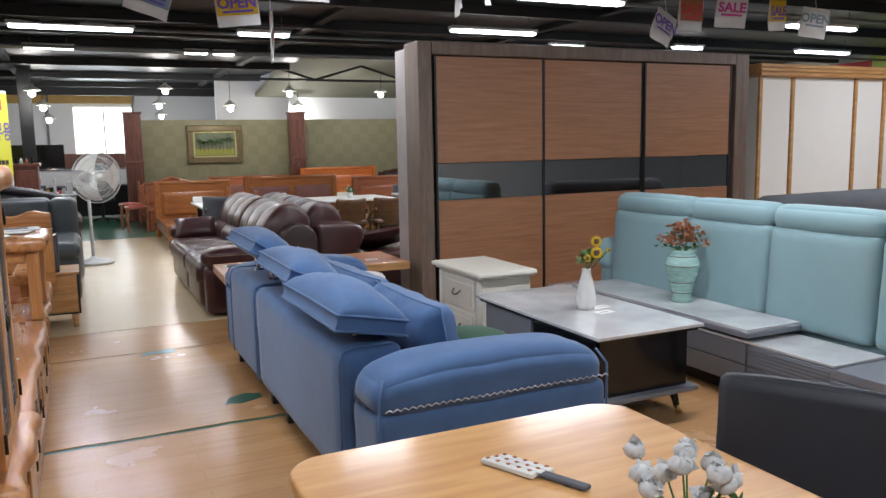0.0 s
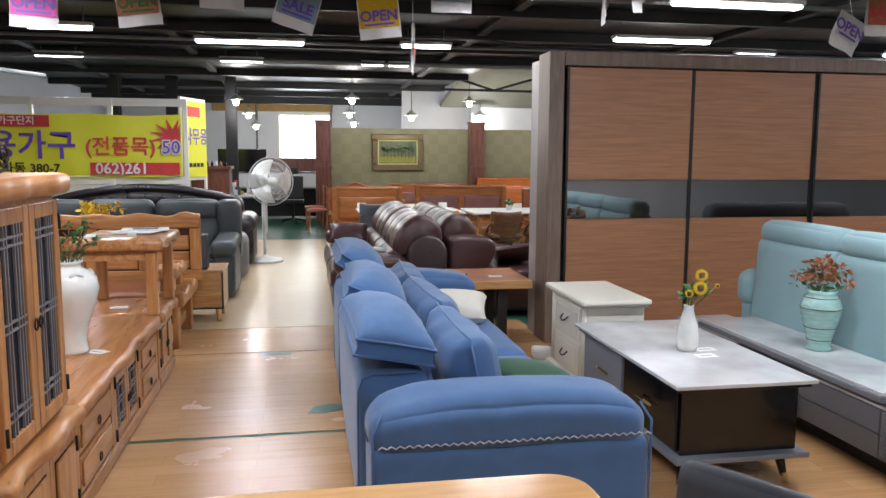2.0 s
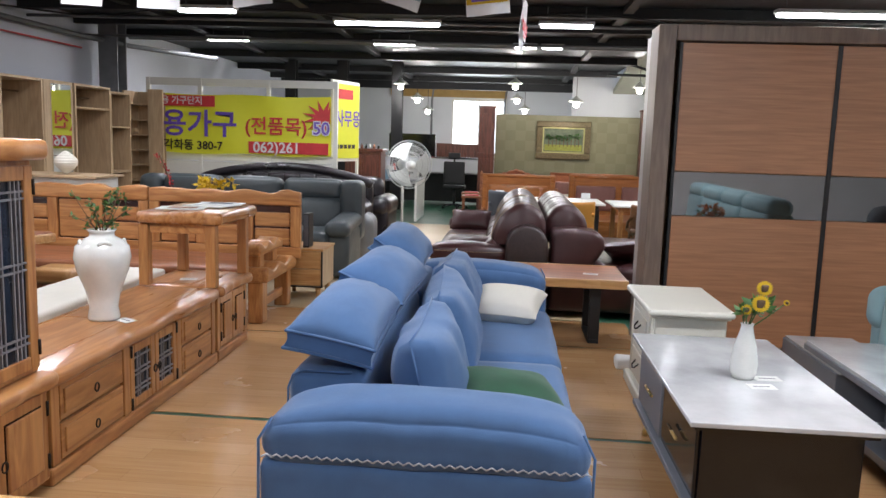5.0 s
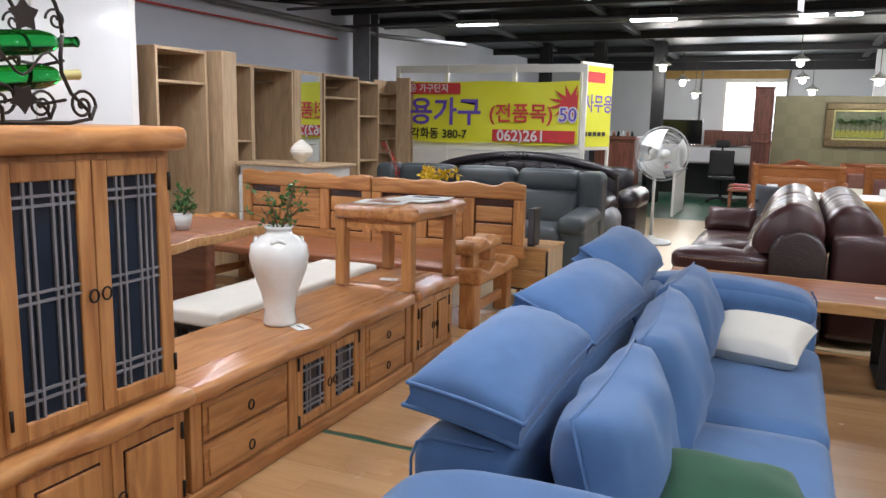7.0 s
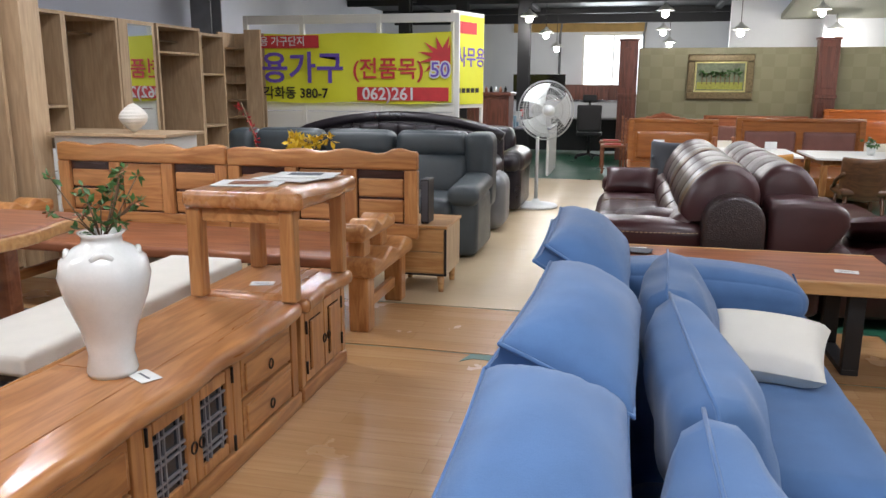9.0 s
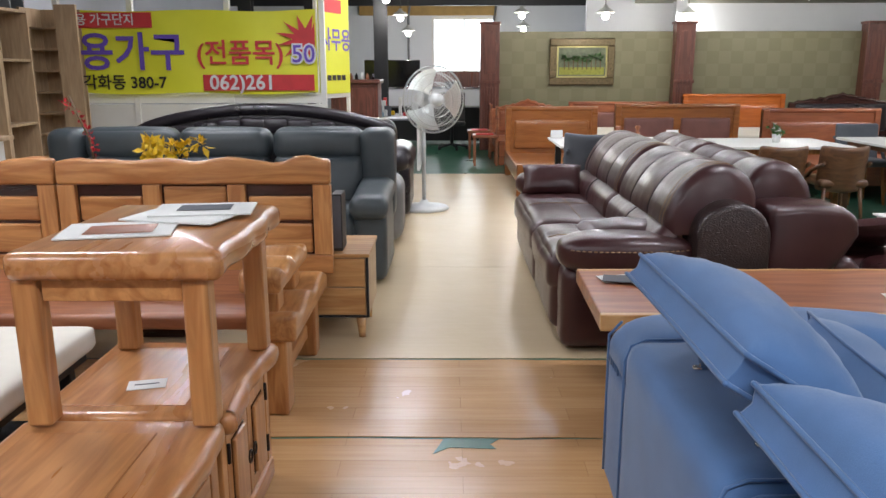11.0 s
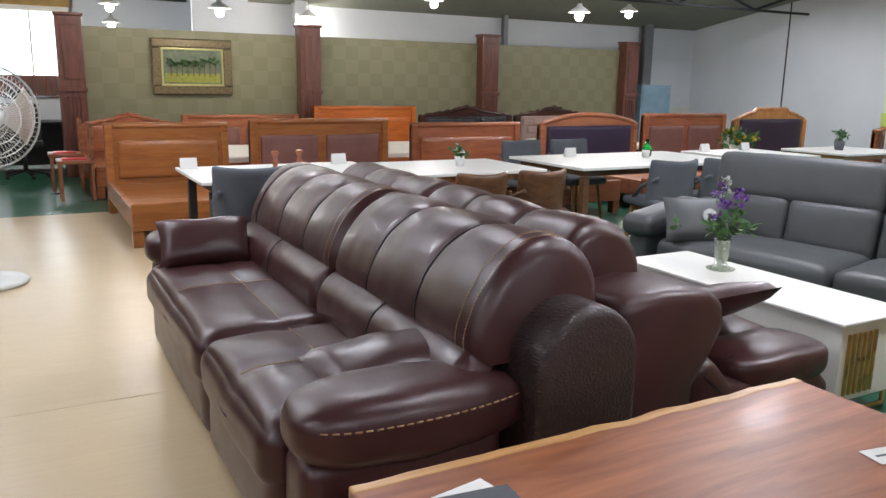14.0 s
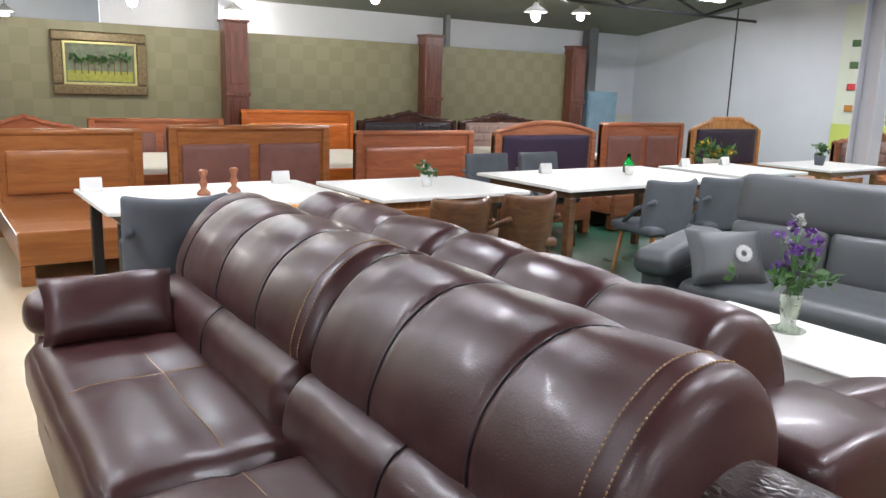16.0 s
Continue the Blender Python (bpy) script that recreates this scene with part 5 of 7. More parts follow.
rod("swoop_seam", M_black_l, b2, [(2.99, 6.896, 0.26), (2.88, 6.896, 0.33), (2.76, 6.896, 0.345), (2.62, 6.896, 0.31), (2.5, 6.896, 0.33), (2.37, 6.896, 0.44)], 0.004, 5)
pod("arm_tongue", M_brown, b2, (2.84, 7.05, 0.385), (0.52, 0.32, 0.15), 3.4)
rod("tongue_seam", M_black_l, b2, [(2.60, 7.0, 0.44), (2.7, 6.97, 0.452), (2.86, 6.97, 0.458), (3.0, 7.02, 0.45), (3.04, 7.1, 0.44)], 0.003, 5)
c3 = thing("burgundy_cushion", "pointed burgundy leather cushion on the sofa", "cushion", 2.72, 7.3, 0.5)
pillow("cover", M_brown, c3, Matrix.Translation((2.735, 7.29, 0.545)) @ RZ(-25) @ RX(-22) @ RY(-10), 0.5, 0.42, 0.13)

# ---- slate recliner and black sofas ----
rs = thing("slate_recliner_sofa", "slate grey leather three seat recliner sofa", "sofa", -1.27, 8.6)
box("base", M_dgrey, rs, -2.5, -0.06, 8.2, 9.05, 0.03, 0.25, 0.03)
for k in range(3):
    a = -2.28 + k * 0.69
    soft("seat", M_dgrey, rs, (a + 0.34, 8.42, 0.36), (0.67, 0.62, 0.24), 0.08, (0, 0, 0.03), n=14)
    soft("backrest", M_dgrey, rs, (a + 0.34, 8.84, 0.60), (0.66, 0.26, 0.42), 0.08, (0, 0.03, 0), RX(-10), 14)
    soft("headrest", M_dgrey, rs, (a + 0.34, 8.90, 0.88), (0.67, 0.26, 0.24), 0.085, (0, 0.02, 0.01), RX(-6), 14)
for x in (-2.42, -0.13):
    soft("wing", M_dgrey, rs, (x, 8.92, 0.66), (0.26, 0.32, 0.68), 0.08, n=14)
    soft("armrest", M_dgrey, rs, (x, 8.5, 0.55), (0.26, 0.8, 0.16), 0.07, (0, 0, 0.01), RX(4), 14)
    soft("arm_side", M_dgrey, rs, (x, 8.52, 0.27), (0.23, 0.72, 0.5), 0.06, n=14)


def tufted_sofa(x0, x1, yb, label, top=1.1, mat=M_black_l):
    t = thing("black_leather_sofa", label, "sofa", (x0 + x1) / 2, yb)
    n = 24
    arch = [(x1 - (x1 - x0) * i / n, top - 0.2 + 0.2 * math.sin(math.pi * i / n) ** 0.7) for i in range(n + 1)]
    sheet("backrest", mat, t, [(x0, 0.3), (x1, 0.3)] + arch, yb, yb + 0.18, "y", 0.06, "", True)
    rod("back_roll", mat, t, [(x, yb + 0.02, z - 0.02) for x, z in arch], 0.055, 10)
    for r_ in range(2):
        for k in range(9):
            x = x0 + 0.2 + (x1 - x0 - 0.4) * (k + 0.5 * r_) / 9
            soft("tuft", mat, t, (x, yb - 0.01, top - 0.16 - 0.15 * r_ - 0.2 * (1 - math.sin(math.pi * (x - x0) / (x1 - x0)) ** 0.7)), ((x1 - x0) / 10, 0.08, 0.14), 0.04, n=6)
    soft("seat", mat, t, ((x0 + x1) / 2, yb - 0.3, 0.36), (x1 - x0 - 0.3, 0.66, 0.26), 0.08, (0, 0, 0.03), n=14)
    for x in (x0 + 0.12, x1 - 0.12):
        rod("arm_roll", mat, t, [(x, yb - 0.66, 0.56), (x, yb, 0.60)], 0.13, 16)
        soft("arm_side", mat, t, (x, yb - 0.3, 0.27), (0.2, 0.7, 0.5), 0.05, n=10)
        lathe("arm_disc", M_chrome, t, (x, yb - 0.665, 0.56), [(0, -0.002), (0.05, -0.002), (0.05, 0.002), (0, 0.002)], 16)
    return t


tufted_sofa(-2.35, -0.1, 10.0, "black leather sofa with arched tufted back")
for k, (yb, xr) in enumerate(((10.9, 0.02),)):
    t = thing("black_leather_sofa", "dark leather sofa with fat rolled arms by the aisle", "sofa", -1.0, yb)
    soft("backrest", M_black_l, t, (-0.95, yb + 0.45, 0.62), (1.6, 0.34, 0.62), 0.15, (0, 0.03, 0), n=14)
    soft("seat", M_black_l, t, (-0.95, yb, 0.34), (1.4, 0.7, 0.26), 0.08, (0, 0, 0.03), n=14)
    soft("armrest", M_black_l, t, (-0.10, yb + 0.12, 0.56), (0.30, 0.95, 0.28), 0.135, (0, 0.03, 0), n=14)
    soft("arm_side", M_black_l, t, (-0.10, yb + 0.12, 0.28), (0.24, 0.9, 0.5), 0.06, n=10)
ot = thing("grey_bolster_stool", "grey satin barrel stool by the aisle", "stool", -0.12, 9.6)
soft("barrel", M_steel, ot, (-0.12, 9.62, 0.29), (0.28, 0.5, 0.56), 0.13, n=14)

# ---- pedestal fan ----
fn = thing("pedestal_fan", "large white pedestal fan with wire guard on a round base", "fan", 0.14, 11.1)
lathe("base_plate", M_plastic, fn, (0.14, 11.1, 0.0), [(0, 0), (0.25, 0), (0.26, 0.015), (0.24, 0.035), (0.06, 0.06), (0.03, 0.1), (0, 0.1)], 32)
rod("pole", M_plastic, fn, [(0.14, 11.1, 0.06), (0.14, 11.1, 1.08)], 0.02, 12)
rod("motor", M_plastic, fn, [(0.08, 11.22, 1.13), (0.14, 11.1, 1.13), (0.2, 10.98, 1.13)], [0.05, 0.085, 0.07], 16)
FD = Vector((0.42, -0.9, 0.0)).normalized()
FS = Vector((0.9, 0.42, 0.0)).normalized()
FC = Vector((0.25, 10.9, 1.13))


def fan_pt(r, a, d):
    return FC + FS * (r * math.cos(a)) + Vector((0, 0, 1)) * (r * math.sin(a)) + FD * d


guard = []
for side in (1, -1):
    for r_, d in ((0.08, 0.085), (0.17, 0.075), (0.26, 0.05), (0.325, 0.0)):
        rod("guard_ring", M_plastic, fn, [fan_pt(r_, 6.283 * k / 36, d * side) for k in range(36)], 0.004 if r_ < 0.3 else 0.008, 5, closed=True)
    for k in range(60):
        a = 6.283 * k / 60
        guard.append([fan_pt(0.04, a, 0.088 * side), fan_pt(0.17, a + 0.08, 0.075 * side), fan_pt(0.26, a + 0.14, 0.05 * side), fan_pt(0.325, a + 0.18, 0.0)])
bm = bmesh.new()
for g in guard:
    for p, q in zip(g, g[1:]):
        d = (q - p).normalized()
        s = d.cross(FD).normalized() * 0.0016
        u = d.cross(s).normalized() * 0.0016
        vs = [bm.verts.new(o + k) for o in (p, q) for k in (s, u, -s, -u)]
        for i in range(4):
            bm.faces.new((vs[i], vs[(i + 1) % 4], vs[4 + (i + 1) % 4], vs[4 + i]))
tagged(part("guard_mesh", bm, M_plastic, fn), kind="stuff")
lathe_hub = rod("hub", M_plastic, fn, [FC + FD * 0.02, FC + FD * 0.10], 0.06, 20)
for k in range(3):
    a0 = 2.094 * k
    vs, fs = [], []
    for i in range(7):
        for j in range(6):
            r_ = 0.05 + 0.25 * i / 6
            a = a0 + (j / 5 - 0.5) * (0.7 + 0.7 * i / 6)
            vs.append(fan_pt(r_, a, 0.03 * (j / 5 - 0.5)))
    for i in range(6):
        for j in range(5):
            q = i * 6 + j
            fs.append([q, q + 1, q + 7, q + 6])
    put("blade", vs, fs, clear("milky_blade", (0.8, 0.85, 0.82), 0.4) if k == 0 else bpy.data.materials["milky_blade"], fn, True)

# ---- sliding wardrobe ----
wd = thing("sliding_wardrobe", "large walnut sliding wardrobe with a mirror band tinted dark for its reflection", "wardrobe", 4.3, 6.1)
box("side_panel", M_frame, wd, 2.58, 2.70, 5.87, 6.16, 0, 2.30, 0.006)
box("side_panel", shader("pale_grey_laminate", (0.42, 0.39, 0.37), 0.5), wd, 2.60, 2.70, 6.163, 6.42, 0, 2.27, 0.006, label="pale grey rear side panel")
box("side_panel", M_frame, wd, 6.03, 6.20, 5.87, 6.42, 0, 2.30, 0.006)
box("top_panel", M_frame, wd, 2.703, 6.027, 5.87, 6.42, 2.195, 2.302, 0.006)
box("plinth", M_frame, wd, 2.703, 6.027, 5.91, 6.4, 0, 0.07, 0.004)
box("back_panel", M_beige_w, wd, 2.703, 6.027, 6.37, 6.4, 0.07, 2.19, 0)
DX = (2.735, 3.8, 4.91, 6.0)
for k in range(3):
    a, b = DX[k] + 0.02, DX[k + 1] - 0.02
    d = thing_part("door", wd)
    yy = 5.90 + (0.02 if k == 1 else 0.0)
    box("upper_leaf", M_walnut, d, a, b, yy, yy + 0.02, 1.31, 2.185, 0.003)
    box("lower_leaf", M_walnut, d, a, b, yy, yy + 0.02, 0.08, 0.995, 0.003)
    box("mirror_band", M_dimmirror, d, a, b, yy + 0.004, yy + 0.016, 1.0, 1.305, 0)
    for x in (a - 0.022, b):
        box("stile", M_black, d, x, x + 0.02, yy - 0.006, yy + 0.024, 0.08, 2.188, 0.003)
WX = (6.391, 6.857, 7.825, 8.3, 9.2)
ww = thing("white_wardrobe", "white wardrobe with light wood frame strips", "wardrobe", 7.7, 6.2)
box("body", M_white, ww, WX[0], 9.25, 5.93, 6.5, 0.02, 2.09, 0.004)
box("cornice", M_sap, ww, WX[0] - 0.03, 9.28, 5.87, 6.5, 2.09, 2.22, 0.006)
for k in range(3):
    box("cornice_bead", M_sap, ww, WX[0] - 0.03, 9.28, 5.855, 5.87, 2.10 + 0.04 * k, 2.13 + 0.04 * k, 0.005)
for x in WX:
    box("stile", M_sap, ww, x, x + 0.04, 5.90, 5.93, 0.02, 2.09, 0.004)
for x, xn in zip(WX, WX[1:]):
    box("door_panel", M_white, ww, x + 0.055, xn - 0.015, 5.915, 5.93, 0.06, 2.06, 0.006)

# ---- white nightstand ----
ns = thing("white_nightstand", "antique white nightstand with two drawers and fluted corners", "nightstand", 2.6, 4.85)
box("body", M_ivory, ns, 2.42, 2.80, 4.52, 5.18, 0.06, 0.565, 0.006)
box("top", M_ivory, ns, 2.37, 2.83, 4.47, 5.23, 0.575, 0.61, 0.012)
box("moulding", M_ivory, ns, 2.395, 2.815, 4.495, 5.205, 0.56, 0.576, 0.006)
box("plinth", M_ivory, ns, 2.38, 2.82, 4.48, 5.22, 0.0, 0.07, 0.014)
for z in (0.09, 0.325):
    d = box("drawer", M_ivory, ns, 2.405, 2.42, 4.61, 5.09, z, z + 0.215, 0.006)
    box("drawer_field", M_ivory, d, 2.397, 2.405, 4.65, 5.05, z + 0.035, z + 0.18, 0.005)
    rod("handle", M_iron, d, [(2.397, 4.80, z + 0.125), (2.375, 4.81, z + 0.10), (2.37, 4.85, z + 0.09), (2.375, 4.89, z + 0.10), (2.397, 4.90, z + 0.125)], 0.005, 6)
for y in (4.52, 5.12):
    for k in range(3):
        rod("flute", M_ivory, ns, [(2.415, y + 0.012 + 0.018 * k, 0.08), (2.415, y + 0.012 + 0.018 * k, 0.55)], 0.007, 6)

# ---- marble coffee table ----
ct = thing("marble_coffee_table", "black coffee table with white marble top and grey drawer", "table", 2.61, 3.68)
box("top", M_marble, ct, 2.27, 2.95, 3.03, 4.33, 0.493, 0.512, 0.004)
box("top_frame", M_glossblack, ct, 2.29, 2.93, 3.05, 4.31, 0.475, 0.493, 0.003)
box("body", M_glossblack, ct, 2.33, 2.90, 3.10, 4.27, 0.17, 0.474, 0.004)
box("base_ledge", M_greydraw, ct, 2.29, 2.94, 3.05, 4.31, 0.145, 0.17, 0.005)
d = box("drawer", M_greydraw, ct, 2.31, 2.33, 3.72, 4.26, 0.185, 0.465, 0.004)
rod("handle", M_gold, d, [(2.295, 3.86, 0.33), (2.295, 4.02, 0.33)], 0.007)
d = box("drawer", M_glossblack, ct, 2.315, 2.33, 3.12, 3.70, 0.185, 0.465, 0.004)
rod("handle", M_gold, d, [(2.295, 3.34, 0.33), (2.295, 3.50, 0.33)], 0.007)
for x, sx in ((2.38, -1), (2.85, 1)):
    for y, sy in ((3.16, -1), (4.2, 1)):
        lg = rod("leg", M_glossblack, ct, [(x, y, 0.15), (x + 0.03 * sx, y + 0.03 * sy, 0.0)], [0.026, 0.014], 10)
        rod("leg_tip", M_gold, lg, [(x + 0.021 * sx, y + 0.021 * sy, 0.045), (x + 0.03 * sx, y + 0.03 * sy, 0.0)], [0.0185, 0.0155], 10)


def petals(x, y, z, r, n, mat, parent, tilt, seed, name="petals"):
    """A daisy-like head: a ring of petals facing along tilt."""
    t = Vector(tilt).normalized()
    a = t.orthogonal().normalized()
    b = t.cross(a)
    vs, fs = [], []
    for k in range(n):
        for ring in (0, 1):
            an = 6.283 * (k + 0.5 * ring) / n
            u = a * math.cos(an) + b * math.sin(an)
            v = -a * math.sin(an) + b * math.cos(an)
            o = Vector((x, y, z)) + t * (0.004 * ring)
            i = len(vs)
            vs += [o + u * r * 0.25, o + u * r * 0.65 + v * r * 0.17 + t * 0.004, o + u * r, o + u * r * 0.65 - v * r * 0.17 + t * 0.004]
            fs.append([i, i + 1, i + 2, i + 3])
    return put(name, vs, fs, mat, parent, True)


sv = thing("sunflower_vase", "slim white vase with artificial sunflowers on the coffee table", "vase", 2.62, 3.62, 0.513)
lathe("vase_body", M_ceramic, sv, (2.62, 3.62, 0.513), [(0, 0), (0.045, 0), (0.055, 0.03), (0.056, 0.07), (0.045, 0.14), (0.028, 0.20), (0.024, 0.225), (0.028, 0.235), (0.02, 0.235), (0.018, 0.2), (0, 0.19)], 28)
for k, (dx, dy, dz, r_) in enumerate(((0.03, -0.05, 0.33, 0.038), (0.05, -0.02, 0.39, 0.034), (-0.02, -0.03, 0.30, 0.024), (0.15, 0.0, 0.33, 0.014))):
    rod("stem", M_leaf, sv, [(2.62, 3.62, 0.72), (2.62 + dx * 0.5, 3.62 + dy * 0.5, 0.513 + dz * 0.8), (2.62 + dx, 3.62 + dy, 0.513 + dz)], 0.003, 5)
    petals(2.62 + dx, 3.62 + dy - 0.004, 0.513 + dz, r_, 11, M_petal_y, sv, (-0.4, -0.9, 0.25), k)
    soft("seed_disc", M_twig, sv, (2.62 + dx, 3.62 + dy - 0.006, 0.513 + dz), (r_ * 0.9, 0.018, r_ * 0.9), 0.007, n=6)
leafy("leaves", M_leaf, sv, [(2.60 + 0.012 * k, 3.60 + 0.02 * (k % 3), 0.79 + 0.012 * (k % 5)) for k in range(9)], 0.05, 12, 6)

# ---- marble media stand and teal sofa ----
ms = thing("marble_media_stand", "extendable grey media stand with white marble tops", "tv stand", 3.5, 3.8)
box("upper_slab", M_marble, ms, 3.31, 3.72, 3.08, 4.75, 0.402, 0.42, 0.003)
box("upper_edge", M_greydraw, ms, 3.30, 3.725, 3.07, 4.76, 0.37, 0.402, 0.004)
box("far_slab", M_marble, ms, 3.31, 3.70, 4.3, 5.08, 0.352, 0.366, 0.003)
box("far_body", M_greydraw, ms, 3.30, 3.70, 4.32, 5.09, 0.08, 0.352, 0.005)
box("lower_slab", M_marble, ms, 3.34, 3.72, 2.55, 3.7, 0.33, 0.345, 0.003)
box("cubby_back", M_greydraw, ms, 3.55, 3.70, 3.72, 4.3, 0.08, 0.37, 0.003)
box("cubby_floor", M_greydraw, ms, 3.31, 3.55, 3.72, 4.3, 0.08, 0.12, 0.003)
for y0, y1 in ((2.55, 3.1), (3.11, 3.7)):
    for z in (0.09, 0.21):
        d = box("drawer", M_greydraw, ms, 3.335, 3.70, y0, y1, z, z + 0.115, 0.004)
        if y0 < 3:
            for k in range(5):
                box("ridge", M_greydraw, d, 3.328, 3.335, y0 + 0.02, y1 - 0.02, z + 0.012 + 0.02 * k, z + 0.022 + 0.02 * k, 0.002)
box("plinth", M_black, ms, 3.40, 3.68, 2.6, 5.0, 0.0, 0.08, 0.004)
e = thing("ridged_corner_stand", "dark grey corner stand with stepped ridged sides", "stand", 3.48, 2.38)
for k in range(5):
    box("tier", M_greydraw, e, 3.30 - 0.012 * (k % 2), 3.72, 2.22 - 0.012 * (k % 2), 2.53, 0.08 + 0.053 * k, 0.127 + 0.053 * k, 0.004)
for x, y in ((3.35, 2.27), (3.67, 2.27), (3.35, 2.48), (3.67, 2.48)):
    rod("foot", M_gold, e, [(x, y, 0.08), (x, y, 0)], 0.012)
tv = thing("teal_vase", "celadon ceramic urn with faded orange flowers on the stand", "vase", 3.58, 3.86, 0.421)
lathe("urn", M_tealcer, tv, (3.55, 3.86, 0.421), [(0, 0), (0.065, 0), (0.07, 0.015), (0.06, 0.03), (0.075, 0.1), (0.105, 0.2), (0.11, 0.25), (0.09, 0.3), (0.07, 0.32), (0.085, 0.34), (0.065, 0.34), (0.055, 0.31), (0, 0.3)], 30)
for zz in (0.06, 0.13, 0.24, 0.30):
    rr_ = {0.06: 0.067, 0.13: 0.084, 0.24: 0.1105, 0.30: 0.0905}[zz]
    rod("band", M_twig, tv, [(3.55 + rr_ * math.cos(a), 3.86 + rr_ * math.sin(a), 0.421 + zz) for a in [6.283 * k / 28 for k in range(28)]], 0.0025, 5, closed=True)
rq = random.Random(8)
hd = [(3.55 + rq.gauss(0, 0.065), 3.86 + rq.gauss(0, 0.065), 0.79 + rq.uniform(0.0, 0.14)) for _ in range(26)]
leafy("blossoms", M_petal_o, tv, hd, 0.035, 7, 14)
leafy("leaves", M_leaf, tv, [(x, y, z - 0.05) for x, y, z in hd[:14]], 0.045, 17, 5)
ts = thing("teal_sofa", "pale teal fabric sofa with tall padded backs behind a stand", "sofa", 4.0, 3.7)
for y0, y1 in ((2.0, 2.64), (2.65, 3.36), (3.37, 4.05), (4.06, 4.85)):
    soft("back_panel", M_teal, ts, (3.86, (y0 + y1) / 2, 0.65), (0.24, y1 - y0, 0.60), 0.05, (0.015, 0, 0), RY(3), 14, 0.003)
    soft("headrest", M_teal, ts, (3.87, (y0 + y1) / 2, 0.99), (0.22, y1 - y0, 0.16), 0.07, (0.01, 0, 0.01), RY(3), 14, 0.003)
soft("seat", M_teal, ts, (4.1, 3.45, 0.25), (0.62, 2.9, 0.36), 0.06, n=14)
soft("armrest", M_teal, ts, (3.93, 4.97, 0.58), (0.4, 0.2, 0.26), 0.09, n=14)
soft("arm_side", M_teal, ts, (3.95, 4.97, 0.26), (0.36, 0.16, 0.5), 0.05, n=10)
dsf = thing("dark_sofa", "dark charcoal sofa behind the teal one", "sofa", 5.6, 4.3)
soft("backrest", M_greycloth, dsf, (5.6, 4.4, 0.72), (1.6, 0.3, 0.6), 0.12, n=14)
soft("seat", M_greycloth, dsf, (5.6, 4.05, 0.25), (1.5, 0.6, 0.4), 0.08, n=14)

# ---- near table and chair ----
nt_ = thing("dining_table", "honey coloured wooden dining table with rounded corners", "table", 0.87, 1.2)
out = []
for cx, cy, a0 in ((1.24, 1.62, 0), (0.50, 1.62, 90), (0.50, 0.92, 180), (1.24, 0.92, 270)):
    out += [(cx + 0.1 * math.cos(radians(a0 + 15 * k)), cy + 0.1 * math.sin(radians(a0 + 15 * k))) for k in range(7)]
sheet("tabletop", M_table, nt_, out, 0.715, 0.75, "z", 0.01)
for x in (0.48, 1.2):
    for y in (0.9, 1.58):
        box("leg", M_table, nt_, x, x + 0.06, y, y + 0.06, 0, 0.715, 0.008)
box("apron", M_table, nt_, 0.54, 1.2, 1.59, 1.61, 0.64, 0.714, 0.004)
box("apron", M_table, nt_, 0.54, 1.2, 0.93, 0.95, 0.64, 0.714, 0.004)
ch = thing("navy_chair", "dark navy padded dining chair with thin steel legs", "chair", 1.62, 1.28)
soft("backrest", M_navycloth, ch, (1.53, 1.237, 0.66), (0.40, 0.05, 0.46), 0.02, (0, 0.01, 0.01), RZ(-60) @ RX(-6), 14, 0.002)
soft("seat", M_navycloth, ch, (1.36, 1.08, 0.43), (0.44, 0.42, 0.08), 0.03, (0, 0, 0.01), RZ(-60), 10, 0.002)
for dx, dy in ((1.46, 1.34), (1.62, 1.04), (1.12, 1.15), (1.28, 0.86)):
    rod("leg", M_black, ch, [(dx * 0.97 + 0.04, dy, 0.40), (dx, dy, 0.0)], 0.011)
fl = thing("white_flowers", "bunch of white artificial flowers in a small pot on the table", "plant", 1.0, 1.09, 0.751)
lathe("pot", M_ceramic, fl, (1.0, 1.09, 0.751), [(0, 0), (0.035, 0), (0.045, 0.05), (0.035, 0.05), (0, 0.045)], 18)
rq = random.Random(3)
for k in range(13):
    hx, hy, hz = 1.0 + rq.gauss(0, 0.055), 1.09 + rq.gauss(0, 0.05), 0.86 + rq.uniform(0, 0.07)
    rod("stem", M_leaf, fl, [(1.0, 1.09, 0.79), (hx, hy, hz)], 0.002, 5)
    soft("bloom", M_petal_w, fl, (hx, hy, hz), (0.036, 0.036, 0.03), 0.014, n=6, crumple=0.006)
    leafy("bloom_petal", M_petal_w, fl, [(hx, hy, hz + 0.005)], 0.02, k, 24, flat=0.9)
leafy("leaves", M_leaf, fl, [(1.0 + rq.gauss(0, 0.04), 1.09 + rq.gauss(0, 0.04), 0.82 + rq.uniform(0, 0.04)) for _ in range(10)], 0.03, 4, 5)
fl.matrix_basis = pose(0.92, 0.96, 0.751)
rm = thing("beaded_remote", "white beaded bundle with a grey handle on the table", "remote", 0.9, 1.4, 0.751)
for k in range(3):
    box("strip", M_paper, rm, 0.83 + 0.022 * k, 0.85 + 0.022 * k, 1.36, 1.50, 0.752, 0.764, 0.003, RZ(24))
    for j in range(5):
        box("bead", M_petal_o, rm, 0.838 + 0.022 * k - 0.012 * (j - 2), 0.846 + 0.022 * k - 0.012 * (j - 2), 1.38 + 0.025 * j, 1.388 + 0.025 * j, 0.7645, 0.766, 0)
